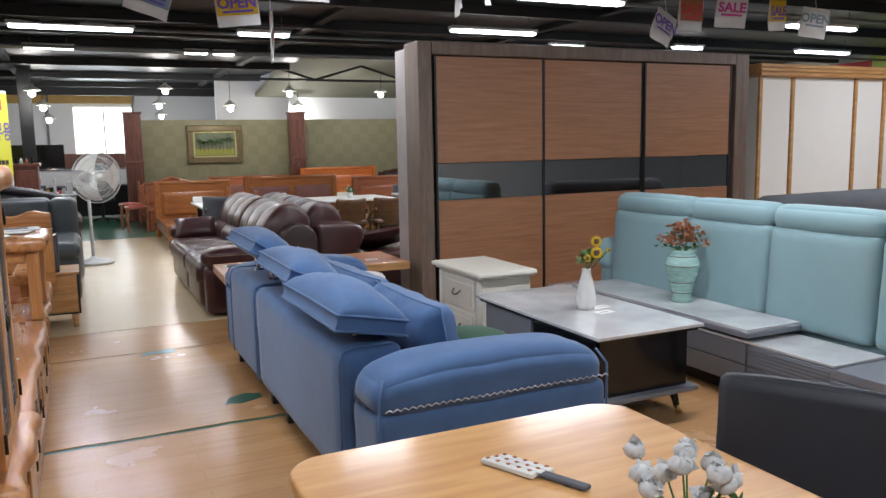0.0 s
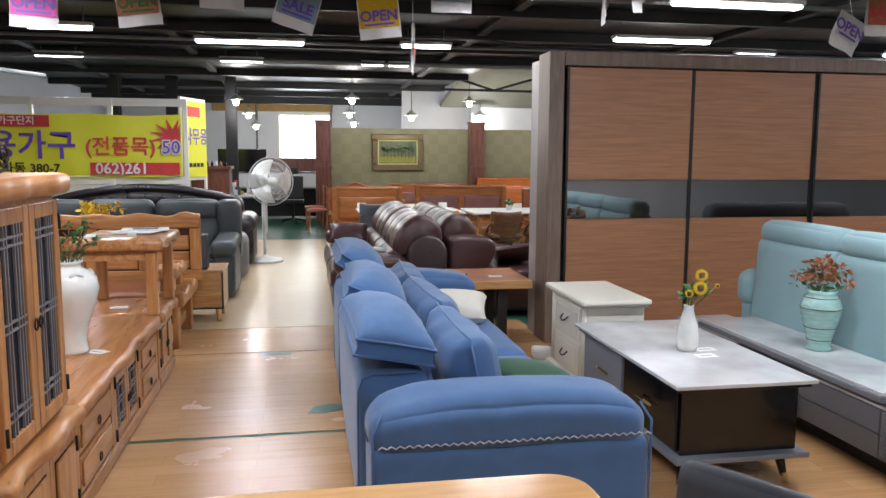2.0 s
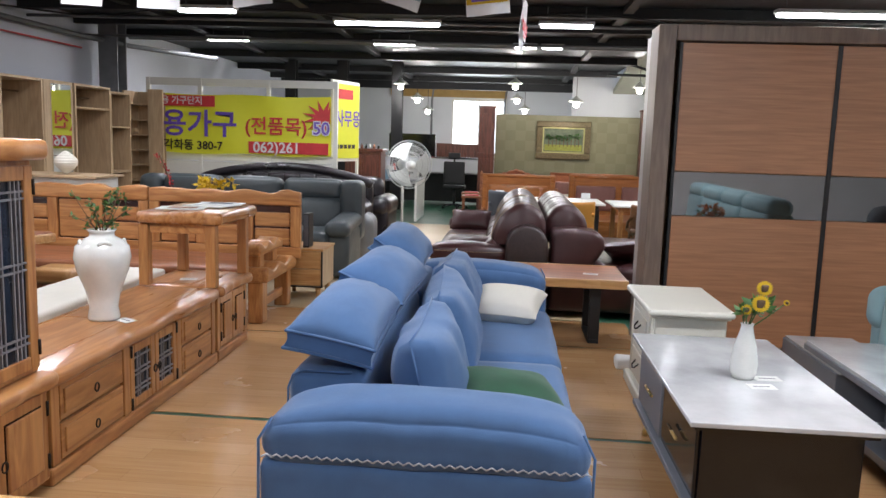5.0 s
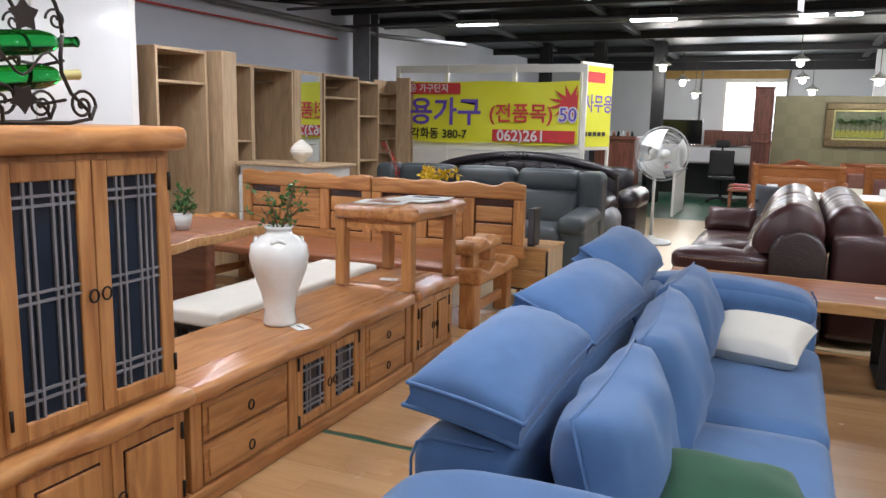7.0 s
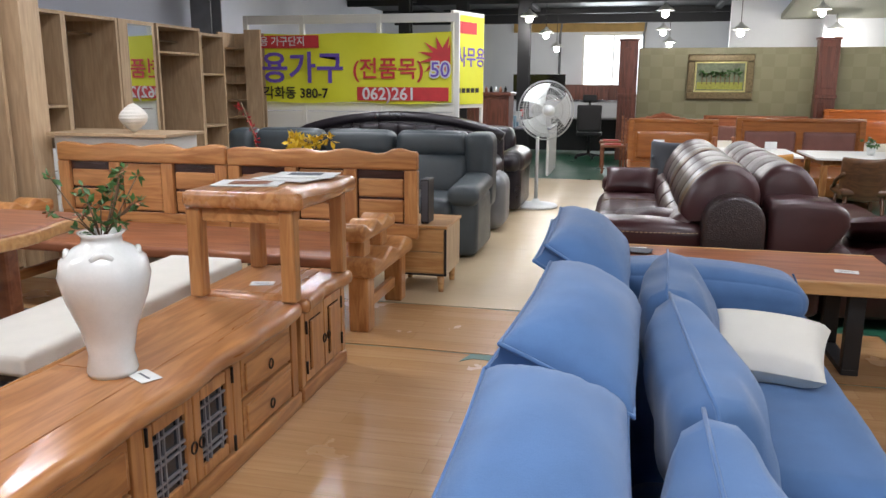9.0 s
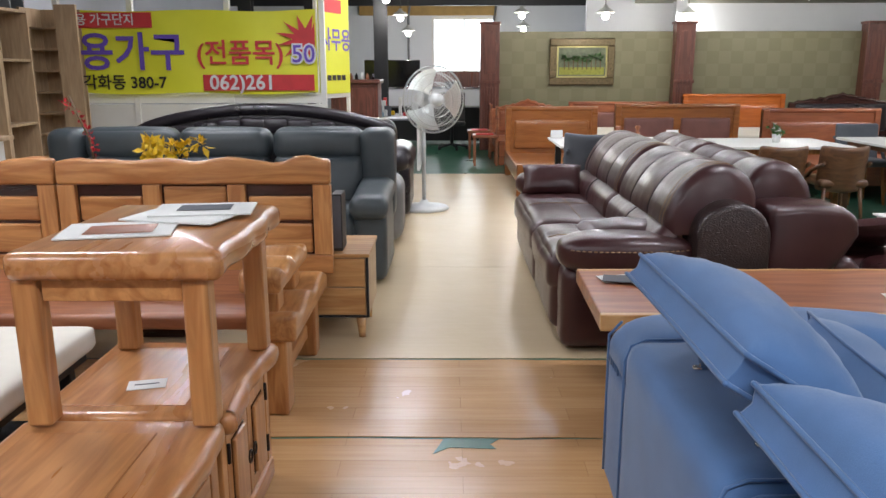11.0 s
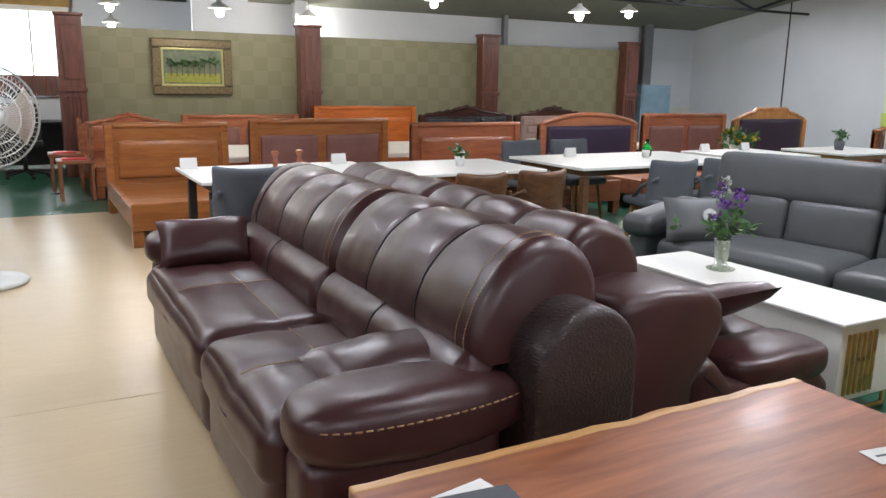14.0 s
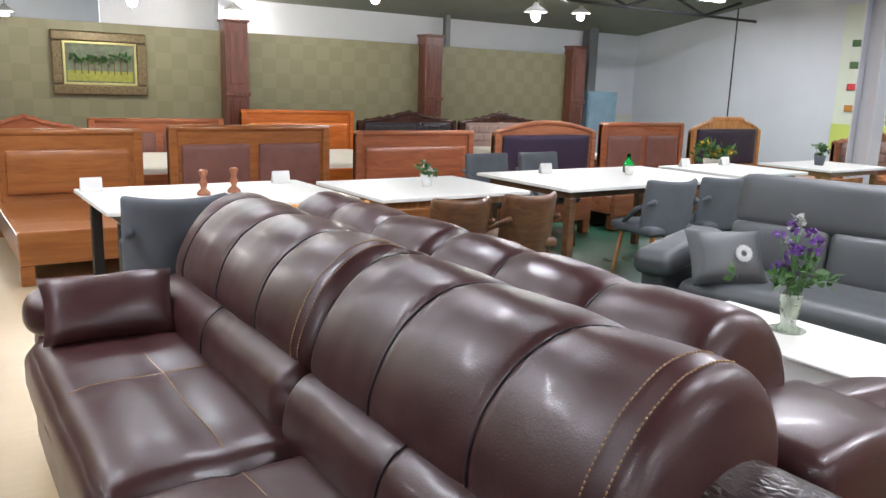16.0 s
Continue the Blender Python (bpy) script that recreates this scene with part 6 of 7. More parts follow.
box("handle", M_greypl, rm, 0.90, 0.925, 1.26, 1.38, 0.752, 0.762, 0.004, RZ(24))

# ---- white chest table, grey sofa ----
wc = thing("white_coffee_table", "white lacquered coffee table with gold slats and feet", "table", 3.54, 7.65)
box("body", M_white, wc, 3.32, 3.77, 7.05, 8.35, 0.10, 0.44, 0.006)
box("top", M_white, wc, 3.30, 3.79, 7.03, 8.37, 0.441, 0.456, 0.005)
for k in range(6):
    box("gold_slat", M_gold, wc, 3.36 + 0.035 * k, 3.375 + 0.035 * k, 7.038, 7.05, 0.13, 0.40, 0.002)
for y in (7.1, 8.25):
    rod("foot_rail", M_gold, wc, [(3.36, y, 0.1), (3.36, y, 0.012), (3.74, y, 0.012), (3.74, y, 0.1)], 0.011)
pv = thing("flower_vase", "cut glass vase of purple pansies on the white table", "vase", 3.6, 7.95, 0.457)
lathe("glass_vase", M_glass, pv, (3.6, 7.95, 0.457), [(0, 0), (0.05, 0), (0.05, 0.012), (0.03, 0.03), (0.04, 0.09), (0.048, 0.16), (0.043, 0.16), (0.034, 0.09), (0.022, 0.04), (0, 0.036)], 18)
lathe("dish", M_glass, pv, (3.6, 7.95, 0.4565), [(0, 0), (0.07, 0), (0.075, 0.006), (0, 0.008)], 20)
rq = random.Random(21)
hd = []
for k in range(18):
    a, t = rq.uniform(0, 6.28), rq.uniform(0.01, 0.12)
    h_ = (3.6 + t * math.cos(a), 7.95 + t * math.sin(a), 0.74 + rq.uniform(0, 0.22) - t * 0.8)
    hd.append(h_)
    rod("stem", M_leaf, pv, [(3.6, 7.95, 0.52), (3.6 + t * 0.3 * math.cos(a), 7.95 + t * 0.3 * math.sin(a), 0.64), h_], 0.0025, 5)
for k, h_ in enumerate(hd):
    leafy("bloom", M_petal_p if k % 4 else M_petal_w, pv, [h_], 0.028, 30 + k, 11, flat=0.8)
leafy("leaves", M_leaf, pv, [(3.6 + rq.gauss(0, 0.07), 7.95 + rq.gauss(0, 0.07), 0.66 + rq.uniform(-0.02, 0.08)) for _ in range(18)], 0.06, 40, 5)

gs = thing("grey_sofa", "dark grey leather sofa with stitched split backs", "sofa", 4.1, 9.0)
box("base", M_grey, gs, 4.2, 4.95, 6.5, 8.95, 0.08, 0.26, 0.02)
for a, b in ((7.68, 8.78), (6.55, 7.66)):
    soft("seat", M_grey, gs, (4.42, (a + b) / 2, 0.34), (0.66, b - a, 0.18), 0.06, (0, 0, 0.015), n=14)
    for s, t in ((a, (a + b) / 2), ((a + b) / 2, b)):
        soft("backrest", M_grey, gs, (4.80, (s + t) / 2, 0.53), (0.22, t - s, 0.32), 0.05, (0.015, 0, 0), RY(10), 10)
    soft("headrest", M_grey, gs, (4.86, (a + b) / 2, 0.80), (0.2, b - a, 0.32), 0.06, (0.012, 0, 0), RY(10), 14)
    rod("stitch_line", M_black_l, gs, [(4.745, (a + b) / 2, 0.68), (4.765, (a + b) / 2, 0.8), (4.80, (a + b) / 2, 0.93)], 0.003, 5)
soft("armrest", M_grey, gs, (4.42, 8.93, 0.52), (0.72, 0.24, 0.14), 0.06, (0, 0, 0.01), RY(-6), 14)
soft("arm_side", M_grey, gs, (4.45, 8.95, 0.3), (0.62, 0.16, 0.42), 0.05, n=10)
for y in (6.7, 8.8):
    for x in (4.25, 4.85):
        rod("foot", M_chrome, gs, [(x, y, 0.09), (x, y, 0)], 0.015)
gs.matrix_basis = pose(3.96, 9.07, 0, 0, 0, 12)
gcu = thing("grey_cushion", "grey leather cushion with a pale starburst on the sofa", "cushion", 4.35, 8.7, 0.45)
pillow("cover", M_grey, gcu, Matrix.Translation((4.19, 8.69, 0.56)) @ RZ(-30) @ RX(56), 0.42, 0.32, 0.15)
petals(4.20, 8.595, 0.60, 0.05, 12, M_petal_w, gcu, (-0.45, -0.8, 0.4), 2, "starburst")
g2 = thing("grey_sofa", "plain grey sofa with low rounded back in the next row", "sofa", 7.2, 9.0)
soft("backrest", M_greycloth, g2, (7.3, 8.6, 0.58), (0.3, 1.5, 0.5), 0.12, (0, 0, 0.02), RZ(15), 14)
soft("seat", M_greycloth, g2, (7.0, 8.5, 0.2), (0.7, 1.6, 0.4), 0.08, (0, 0, 0), RZ(15), 14)
cov = thing("covered_furniture", "furniture covered with a pale blue sheet", "dust sheet", 9.9, 9.4)
soft("sheet", M_bluecov, cov, (9.9, 9.3, 0.44), (1.7, 2.3, 0.88), 0.08, (0, 0, 0.02), RZ(20), 20, 0.03)


# ---- dining tables and chairs ----
def dining_table(x0, x1, y0, y1, legmat, label, tops=M_white):
    t = thing("dining_table", label, "table", (x0 + x1) / 2, (y0 + y1) / 2, 0, "white dining tables")
    box("tabletop", tops, t, x0, x1, y0, y1, 0.705, 0.73, 0.005)
    box("apron", legmat, t, x0 + 0.08, x1 - 0.08, y0 + 0.08, y1 - 0.08, 0.65, 0.704, 0.004)
    for x in (x0 + 0.07, x1 - 0.13):
        for y in (y0 + 0.07, y1 - 0.13):
            box("leg", legmat, t, x, x + 0.06, y, y + 0.06, 0, 0.65, 0.006)


dining_table(1.43, 2.86, 10.32, 11.28, M_black, "white-topped dining table with dark legs")
dining_table(2.95, 4.10, 10.2, 11.14, M_oakz, "white-topped dining table with wooden legs")
dining_table(4.42, 6.35, 10.15, 11.25, M_chairw, "white-topped long dining table with brown legs")
dining_table(6.55, 7.6, 10.3, 11.2, M_black, "white-topped dining table with dark legs")
dining_table(8.0, 9.1, 10.3, 11.1, M_sap, "pale dining table with wooden legs")


def shell_chair(x, y, a, mat, legmat, label, h=0.85, w=0.46):
    c = thing("dining_chair", label, "chair", x, y, 0, "dining chairs")
    R = Matrix.Translation((x, y, 0)) @ RZ(a)

    def bend(p, hh):
        p.y += 0.10 * (p.x / hh.x) ** 2
        return p
    o = soft("backrest", mat, c, (0, -0.21, h - 0.2), (w, 0.05, 0.4), 0.022, (0, 0.005, 0), RX(8), 10, 0.002, shape=bend)
    s = soft("seat", mat, c, (0, 0.02, 0.44), (w, 0.44, 0.07), 0.03, (0, 0, 0.01), None, 10, 0.002)
    obs = [o, s]
    for dx in (-0.18, 0.18):
        for dy in (-0.18, 0.2):
            obs.append(rod("leg", legmat, c, [(dx * 0.85, dy * 0.85, 0.42), (dx * 1.05, dy * 1.1, 0)], [0.019, 0.013], 8))
    for dx in (-0.2, 0.2):
        obs.append(rod("arm", mat, c, [(dx, -0.2, h - 0.14), (dx * 1.1, -0.02, h - 0.22), (dx, 0.12, 0.46)], 0.018, 8))
    for ob in obs:
        ob.data.transform(R)
    return c


shell_chair(1.62, 9.82, -8, M_greycloth, M_plastic, "grey upholstered shell chair at the dining table", 0.89)
shell_chair(2.45, 10.02, 0, M_orangech, M_oakz, "orange moulded chair at the dining table", 0.78)
for x in (3.32, 3.85):
    shell_chair(x, 10.05, 0, M_chairw, M_chairw, "brown wooden dining chair with curved back", 0.76, 0.42)
for x in (5.15, 5.75):
    shell_chair(x, 10.0, -6, M_greycloth, M_oakz, "grey padded dining chair with wooden legs", 0.8)
for x in (4.85, 5.45):
    shell_chair(x, 11.55, 180, M_greycloth, M_oakz, "grey padded dining chair with wooden legs", 0.83)
shell_chair(8.6, 10.0, 10, M_navycloth, M_black, "black moulded dining chair", 0.8)
pot_plant(3.55, 10.65, 0.731, 0.045, 0.08, M_plastic, M_leaf, 31, "white pot with small mixed flowers on a dining table", M_petal_w, 0.09, 0.07)
pot_plant(8.45, 10.7, 0.731, 0.06, 0.1, M_greypl, M_leaf, 33, "grey pot with a small plant on a dining table", None, 0.1, 0.1)
pot_plant(7.75, 11.5, 0.6, 0.09, 0.14, M_cream, M_leaf, 34, "pot of yellow lilies beside the dining tables", M_petal_y, 0.22, 0.16)
for x, y in ((2.05, 10.75), (2.25, 10.8)):
    cs = thing("wooden_candlestick", "small turned dark wood candlestick on the dining table", "candlestick", x, y, 0.731)
    lathe("turned_body", M_slab, cs, (x, y, 0.731), [(0, 0), (0.04, 0), (0.04, 0.015), (0.015, 0.04), (0.025, 0.07), (0.012, 0.1), (0.028, 0.14), (0.02, 0.15), (0, 0.15)], 14)
bt = thing("glass_bottle", "small dark bottle with a pale label on the dining table", "bottle", 5.75, 10.85, 0.731)
lathe("bottle_body", M_gglass, bt, (5.75, 10.85, 0.731), [(0, 0), (0.045, 0), (0.048, 0.08), (0.02, 0.11), (0.018, 0.16), (0, 0.16)], 16)
cup = thing("cup", "small white cup on the dining table", "cup", 5.6, 10.7, 0.731)
lathe("cup_body", M_ceramic, cup, (5.6, 10.7, 0.731), [(0, 0), (0.03, 0), (0.038, 0.07), (0.033, 0.07), (0.027, 0.01), (0, 0.01)], 16)
for x, y, z, a in ((1.5, 11.1, 0.731, 0), (2.68, 11.1, 0.731, 10), (4.95, 11.0, 0.731, 5), (6.7, 11.0, 0.731, 0), (7.3, 11.0, 0.731, 0)):
    sg = thing("sign_card", "folded white price card standing on the table", "card", x, y, z)
    box("card_face", M_paper, sg, x - 0.06, x + 0.06, y, y + 0.003, z, z + 0.085, 0, RX(-15))
    box("card_back", M_paper, sg, x - 0.06, x + 0.06, y + 0.024, y + 0.027, z, z + 0.083, 0, RX(15))


# ---- beds ----
def bed(x0, x1, yh, h, mat, label, style, field=None, foot=2.0, group="display beds"):
    t = thing("bed", label, "bed", (x0 + x1) / 2, yh, 0, group)
    w = x1 - x0
    n = 24
    if style in ("flat", "pair"):
        top = [(x1, h), (x0, h)]
    elif style == "arch":
        top = [(x1 - w * i / n, h - 0.14 + 0.14 * math.sin(math.pi * i / n) ** 0.8) for i in range(n + 1)]
    elif style == "crest":
        top = [(x1 - w * i / n, h - 0.16 + 0.10 * math.sin(math.pi * i / n) + 0.06 * math.exp(-((i / n - 0.5) / 0.12) ** 2) + 0.015 * math.cos(i * 2.6)) for i in range(n + 1)]
    else:
        top = [(x1 - w * i / n, h - 0.22 + 0.22 * (1 if abs(i / n - 0.5) < 0.22 else max(0, math.cos((abs(i / n - 0.5) - 0.22) * 5)) * 0.75)) for i in range(n + 1)]
    sheet("headboard", mat, t, [(x0, 0.1), (x1, 0.1)] + top, yh, yh + 0.07, "y", 0.012)
    rod("top_rail", mat, t, [(x, yh + 0.02, z) for x, z in top], 0.035, 8)
    for x in (x0, x1 - 0.08):
        box("post", mat, t, x, x + 0.08, yh - 0.02, yh + 0.075, 0, min(h, top[0][1]) + 0.01, 0.01)
    f = field or mat
    m = w / 2
    pads = ((x0 + 0.12, x1 - 0.12),) if style != "pair" else ((x0 + 0.12, x0 + m - 0.05), (x0 + m + 0.05, x1 - 0.12))
    for a, b in pads:
        soft("headboard_field", f, t, ((a + b) / 2, yh - 0.005, (h - 0.14 + 0.35) / 2), (b - a, 0.05, h - 0.16 - 0.35), 0.022, (0, 0.012, 0), n=10)
    if style in ("tuft", "crest") and field is not None:
        for r_ in range(2):
            for k in range(6):
                soft("tuft", f, t, (x0 + 0.25 + (w - 0.5) * (k + 0.5 * r_) / 6, yh - 0.035, h - 0.26 - 0.14 * r_), (w / 8, 0.05, 0.12), 0.024, n=6)
    box("platform", mat, t, x0 + 0.02, x1 - 0.02, yh - foot, yh - 0.01, 0.24, 0.30, 0.008)
    box("side_rail", mat, t, x0, x0 + 0.05, yh - foot, yh - 0.02, 0.16, 0.34, 0.008)
    box("side_rail", mat, t, x1 - 0.05, x1, yh - foot, yh - 0.02, 0.16, 0.34, 0.008)
    box("footboard", mat, t, x0, x1, yh - foot - 0.05, yh - foot, 0.14, 0.37, 0.01)
    for x in (x0, x1 - 0.09):
        box("leg", mat, t, x, x + 0.09, yh - foot - 0.04, yh - foot + 0.05, 0, 0.14, 0.01)
    return t


bed(1.17, 2.42, 13.8, 0.90, M_bed1, "amber wooden bed frame with plain headboard", "flat", None, 1.85)
bed(2.66, 4.34, 13.8, 0.93, M_bed1, "wooden bed with two rose leather headboard panels", "pair", M_pink)
bed(4.66, 6.25, 13.8, 0.87, M_bed3, "reddish wooden bed with plain headboard", "flat")
bed(6.58, 8.3, 13.8, 0.99, M_slab, "wooden bed with arched tufted violet headboard", "arch", M_purplecl)
bed(8.42, 10.1, 13.8, 0.97, M_bed3, "wooden bed with two brown leather panels", "pair", M_pink)
bed(10.3, 12.0, 13.8, 1.06, M_oakz, "stepped wooden bed with dark violet padded headboard", "step", M_purplecl)
bed(1.15, 2.42, 16.95, 0.88, M_bed3, "reddish wooden bed with carved crest", "crest")
bed(2.5, 4.25, 16.95, 0.84, M_bed3, "wooden bed with rose leather headboard panels", "pair", M_pink)
bed(4.5, 6.28, 16.95, 0.97, M_bed2, "bright orange wooden bed with panelled headboard", "flat")
bed(6.36, 8.2, 16.95, 0.98, M_dwood, "dark carved wooden bed with crest", "crest", M_black_l)
bed(8.28, 10.0, 16.95, 0.98, M_dwood, "dark carved bed with tufted rose upholstery", "crest", M_tuft)
bed(11.6, 13.7, 12.3, 0.95, M_slab, "carved wooden bed with tufted headboard by the far wall", "crest", M_tuft)
for x0, x1, y in ((4.55, 6.2, 15.9), (2.55, 4.2, 15.9), (8.35, 9.95, 15.9)):
    mt = thing("mattress", "thin beige patterned mattress on the bed", "mattress", (x0 + x1) / 2, y, 0.3)
    soft("pad", M_cream, mt, ((x0 + x1) / 2, y, 0.37), (x1 - x0 - 0.1, 1.9, 0.14), 0.04, n=10)
ec = thing("electric_cabinet", "blue grey steel cabinet standing by the wall", "cabinet", 12.05, 17.5)
box("body", M_blueg, ec, 11.55, 12.35, 17.3, 17.7, 0, 1.42, 0.006)
box("door", M_blueg, ec, 11.58, 12.32, 17.285, 17.3, 0.05, 1.38, 0.006)
rod("conduit", M_steel, ec, [(11.65, 17.6, 1.4), (11.65, 17.6, 1.9), (11.7, 18.3, 2.0)], 0.02)

# ---- poster on the far wall ----
po = structure(thing("wall_poster", "", "", X1 - 0.01, 11.7, 0.6), "lime and white printed vinyl sheet with rows of text", "poster")
n = 26
vs, fs = [], []
for i in range(n + 1):
    for j in range(2):
        y = 13.75 - 4.2 * i / n
        vs.append((X1 - 0.03 + 0.015 * math.sin(i * 1.1), y, (0.55 + 0.02 * math.sin(i)) if j == 0 else 3.0))
for i in range(n):
    fs.append([i * 2, i * 2 + 1, i * 2 + 3, i * 2 + 2])
put("vinyl", vs, fs, M_posterwhite, po)
box("lime_border", M_limegreen, po, X1 - 0.055, X1 - 0.05, 9.55, 10.25, 0.56, 3.0, 0)
box("lime_foot", M_limegreen, po, X1 - 0.055, X1 - 0.05, 10.26, 13.74, 0.56, 1.0, 0)
box("title_band", M_red, po, X1 - 0.06, X1 - 0.055, 10.2, 12.9, 2.68, 2.9, 0)
rq = random.Random(2)
bm = bmesh.new()
for row in range(14):
    z = 2.5 - (row // 2) * 0.27 - (row % 2) * 0.095
    y = 12.95 - 0.1 * (row % 2)
    while y > 10.0 + 0.5 * rq.random():
        # one character: two or three strokes
        w = rq.uniform(0.035, 0.055)
        for dz, h, k in ((0.018, 0.014, 1.0), (-0.012, 0.012, 0.8), (0.0, 0.05, 0.25)):
            r = bmesh.ops.create_cube(bm, size=1)
            bmesh.ops.scale(bm, vec=(0.003, w * k, h), verts=r["verts"])
            bmesh.ops.translate(bm, vec=(X1 - 0.058, y + w * rq.uniform(-0.2, 0.2), z + dz), verts=r["verts"])
        y -= w + (0.018 if rq.random() < 0.8 else 0.06)
tagged(part("text_rows", bm, shader("grey_print", (0.26, 0.27, 0.28), 0.6, bump=0), po), kind="stuff")
for k, mt in enumerate((M_leaf, M_leaf, M_red, M_orangech)):
    soft("badge", mt, po, (X1 - 0.058, 13.4, 2.35 - 0.36 * k), (0.012, 0.3, 0.11), 0.005, n=6, crumple=0)

# ---- banner on a white frame ----
bf = thing("display_stand", "white steel display frame holding a yellow banner", "frame", -2.4, 11.85)
for x in (-3.85, -3.05, -2.0, -0.98):
    box("post", M_white, bf, x - 0.03, x + 0.03, 11.8, 11.86, 0, 2.28, 0.004)
for z in (1.06, 2.17):
    box("rail", M_white, bf, -3.82, -1.01, 11.81, 11.85, z, z + 0.11, 0.004)
box("lower_panel", M_white, bf, -3.82, -1.01, 11.82, 11.84, 0.2, 1.05, 0.002)
bn = thing("banner", "bright yellow printed sales banner tied to a white frame", "banner", -2.4, 11.72, 1.17)
vs, fs = [], []
n = 40
for i in range(n + 1):
    for j in range(9):
        x, z = -4.05 + 3.02 * i / n, 1.17 + 0.87 * j / 8
        vs.append((x, 11.735 + 0.012 * math.sin(i * 0.5 + j * 0.4), z + 0.01 * math.sin(i * 0.35)))
for i in range(n):
    for j in range(8):
        q = i * 9 + j
        fs.append([q, q + 9, q + 10, q + 1])
put("vinyl", vs, fs, M_yellow, bn, True)
YB = 11.705
UP = RX(90)


def sign(body, x, z, size, mat, bold=0.0, depth=0.001, yb=YB):
    return text("lettering", body, mat, bn, Matrix.Translation((x, yb, z)) @ UP, size, bold, depth)


box("red_label", M_red, bn, -3.64, -2.78, YB, YB + 0.004, 1.86, 2.02, 0.002)
sign("용 가구단지", -3.60, 1.90, 0.13, M_pwhite, 0.002, yb=YB - 0.004)
sign("용가구", -3.60, 1.46, 0.42, M_purple, 0.008)
sign("(전품목)", -2.33, 1.50, 0.28, M_red, 0.004)
sign("각화동 380-7", -3.58, 1.23, 0.17, M_ink, 0.003)
box("red_label", M_red, bn, -2.27, -1.06, YB, YB + 0.004, 1.20, 1.37, 0.03)
sign("062)261", -2.2, 1.215, 0.215, M_pwhite, 0.004, yb=YB - 0.004)
star = [((-1.14 + (0.33 if k % 2 else 0.14) * math.cos(6.283 * k / 24)), 1.74 + (0.26 if k % 2 else 0.11) * math.sin(6.283 * k / 24)) for k in range(24)]
star = [(min(x, -1.04), z) for x, z in star]
star = [p for i, p in enumerate(star) if p not in star[:i]]
sheet("burst", M_red, bn, star, YB + 0.001, YB + 0.004, "y")
sign("50", -1.30, 1.50, 0.26, M_pwhite, 0.02, yb=YB - 0.003)
sign("50", -1.30, 1.50, 0.26, M_purple, 0.002, yb=YB - 0.008)
sb = thing("side_banner", "yellow banner panel turned to the aisle on a white frame", "banner", -0.95, 12.4)
ang = Matrix.Translation((-0.94, 12.35, 0)) @ RZ(71) @ Matrix.Translation((0.92, -12.35, 0))
obs = [box("frame_panel", M_white, sb, -1.32, -0.52, 12.34, 12.38, 1.10, 2.33, 0.004), box("leg", M_white, sb, -1.32, -1.28, 12.34, 12.38, 0, 1.1, 0.004), box("leg", M_white, sb, -0.56, -0.52, 12.34, 12.38, 0, 1.1, 0.004), box("vinyl", M_yellow, sb, -1.29, -0.55, 12.325, 12.338, 1.15, 2.28, 0.002),
       box("red_label", M_red, sb, -1.25, -0.75, 12.319, 12.324, 2.05, 2.2, 0.002),
       text("lettering", "사무용", M_purple, sb, Matrix.Translation((-1.27, 12.32, 1.66)) @ UP, 0.27, 0.004, 0.001)]
obs += [box("small_print", M_ink, sb, -1.25 + 0.12 * k, -1.16 + 0.12 * k, 12.32, 12.324, 1.3, 1.36, 0) for k in range(5)]
for ob in obs:
    ob.data.transform(ang)

# ---- open wardrobes along the wall ----


def open_unit(y0, y1, xf, depth, h, label, shelves, rail=True, drawers=0):
    t = thing("open_wardrobe", label, "wardrobe", xf - depth / 2, (y0 + y1) / 2, 0, "open wardrobe units")
    box("side", M_beige_w, t, xf - depth, xf, y0, y0 + 0.03, 0, h, 0.002)
    box("side", M_beige_w, t, xf - depth, xf, y1 - 0.03, y1, 0, h, 0.002)
    box("top", M_beige_w, t, xf - depth, xf - 0.002, y0 + 0.03, y1 - 0.03, h - 0.03, h - 0.001, 0.002)
    box("bottom", M_beige_w, t, xf - depth, xf - 0.002, y0 + 0.03, y1 - 0.03, 0.03, 0.06, 0.002)
    box("back", M_frame, t, xf - depth, xf - depth + 0.01, y0 + 0.03, y1 - 0.03, 0.06, h - 0.03, 0)
    for z in shelves:
        box("shelf", M_beige_w, t, xf - depth + 0.01, xf - 0.01, y0 + 0.03, y1 - 0.03, z, z + 0.025, 0.002)
    if rail:
        rod("rail", M_chrome, t, [(xf - depth / 2, y0 + 0.03, h - 0.15), (xf - depth / 2, y1 - 0.03, h - 0.15)], 0.012)
    for k in range(drawers):
        box("drawer", M_white, t, xf - 0.02, xf + 0.006, y0 + 0.035, y1 - 0.035, 0.07 + 0.2 * k, 0.26 + 0.2 * k, 0.003)
    return t


open_unit(6.35, 7.0, -3.35, 0.6, 2.06, "open beige wardrobe with a hanging rail", (0.5, 1.75))
dp = thing("door_panel", "wide beige door panel standing open from the wardrobe", "door", -3.2, 7.1)
box("leaf", M_beige_w, dp, -3.62, -3.22, 7.05, 7.26, 0, 2.07, 0.004)
open_unit(7.35, 8.05, -3.65, 0.55, 2.02, "open beige wardrobe with drawers below", (0.95, 1.2), True, 4)
open_unit(8.05, 8.8, -3.65, 0.55, 2.02, "open beige wardrobe with lit rail", (0.95,))
mp_ = thing("wardrobe_mirror", "tall mirror door on the wardrobe front", "mirror", -3.63, 9.05)
box("mirror_pane", M_mirror, mp_, -3.66, -3.645, 8.95, 9.35, 0.1, 1.98, 0)
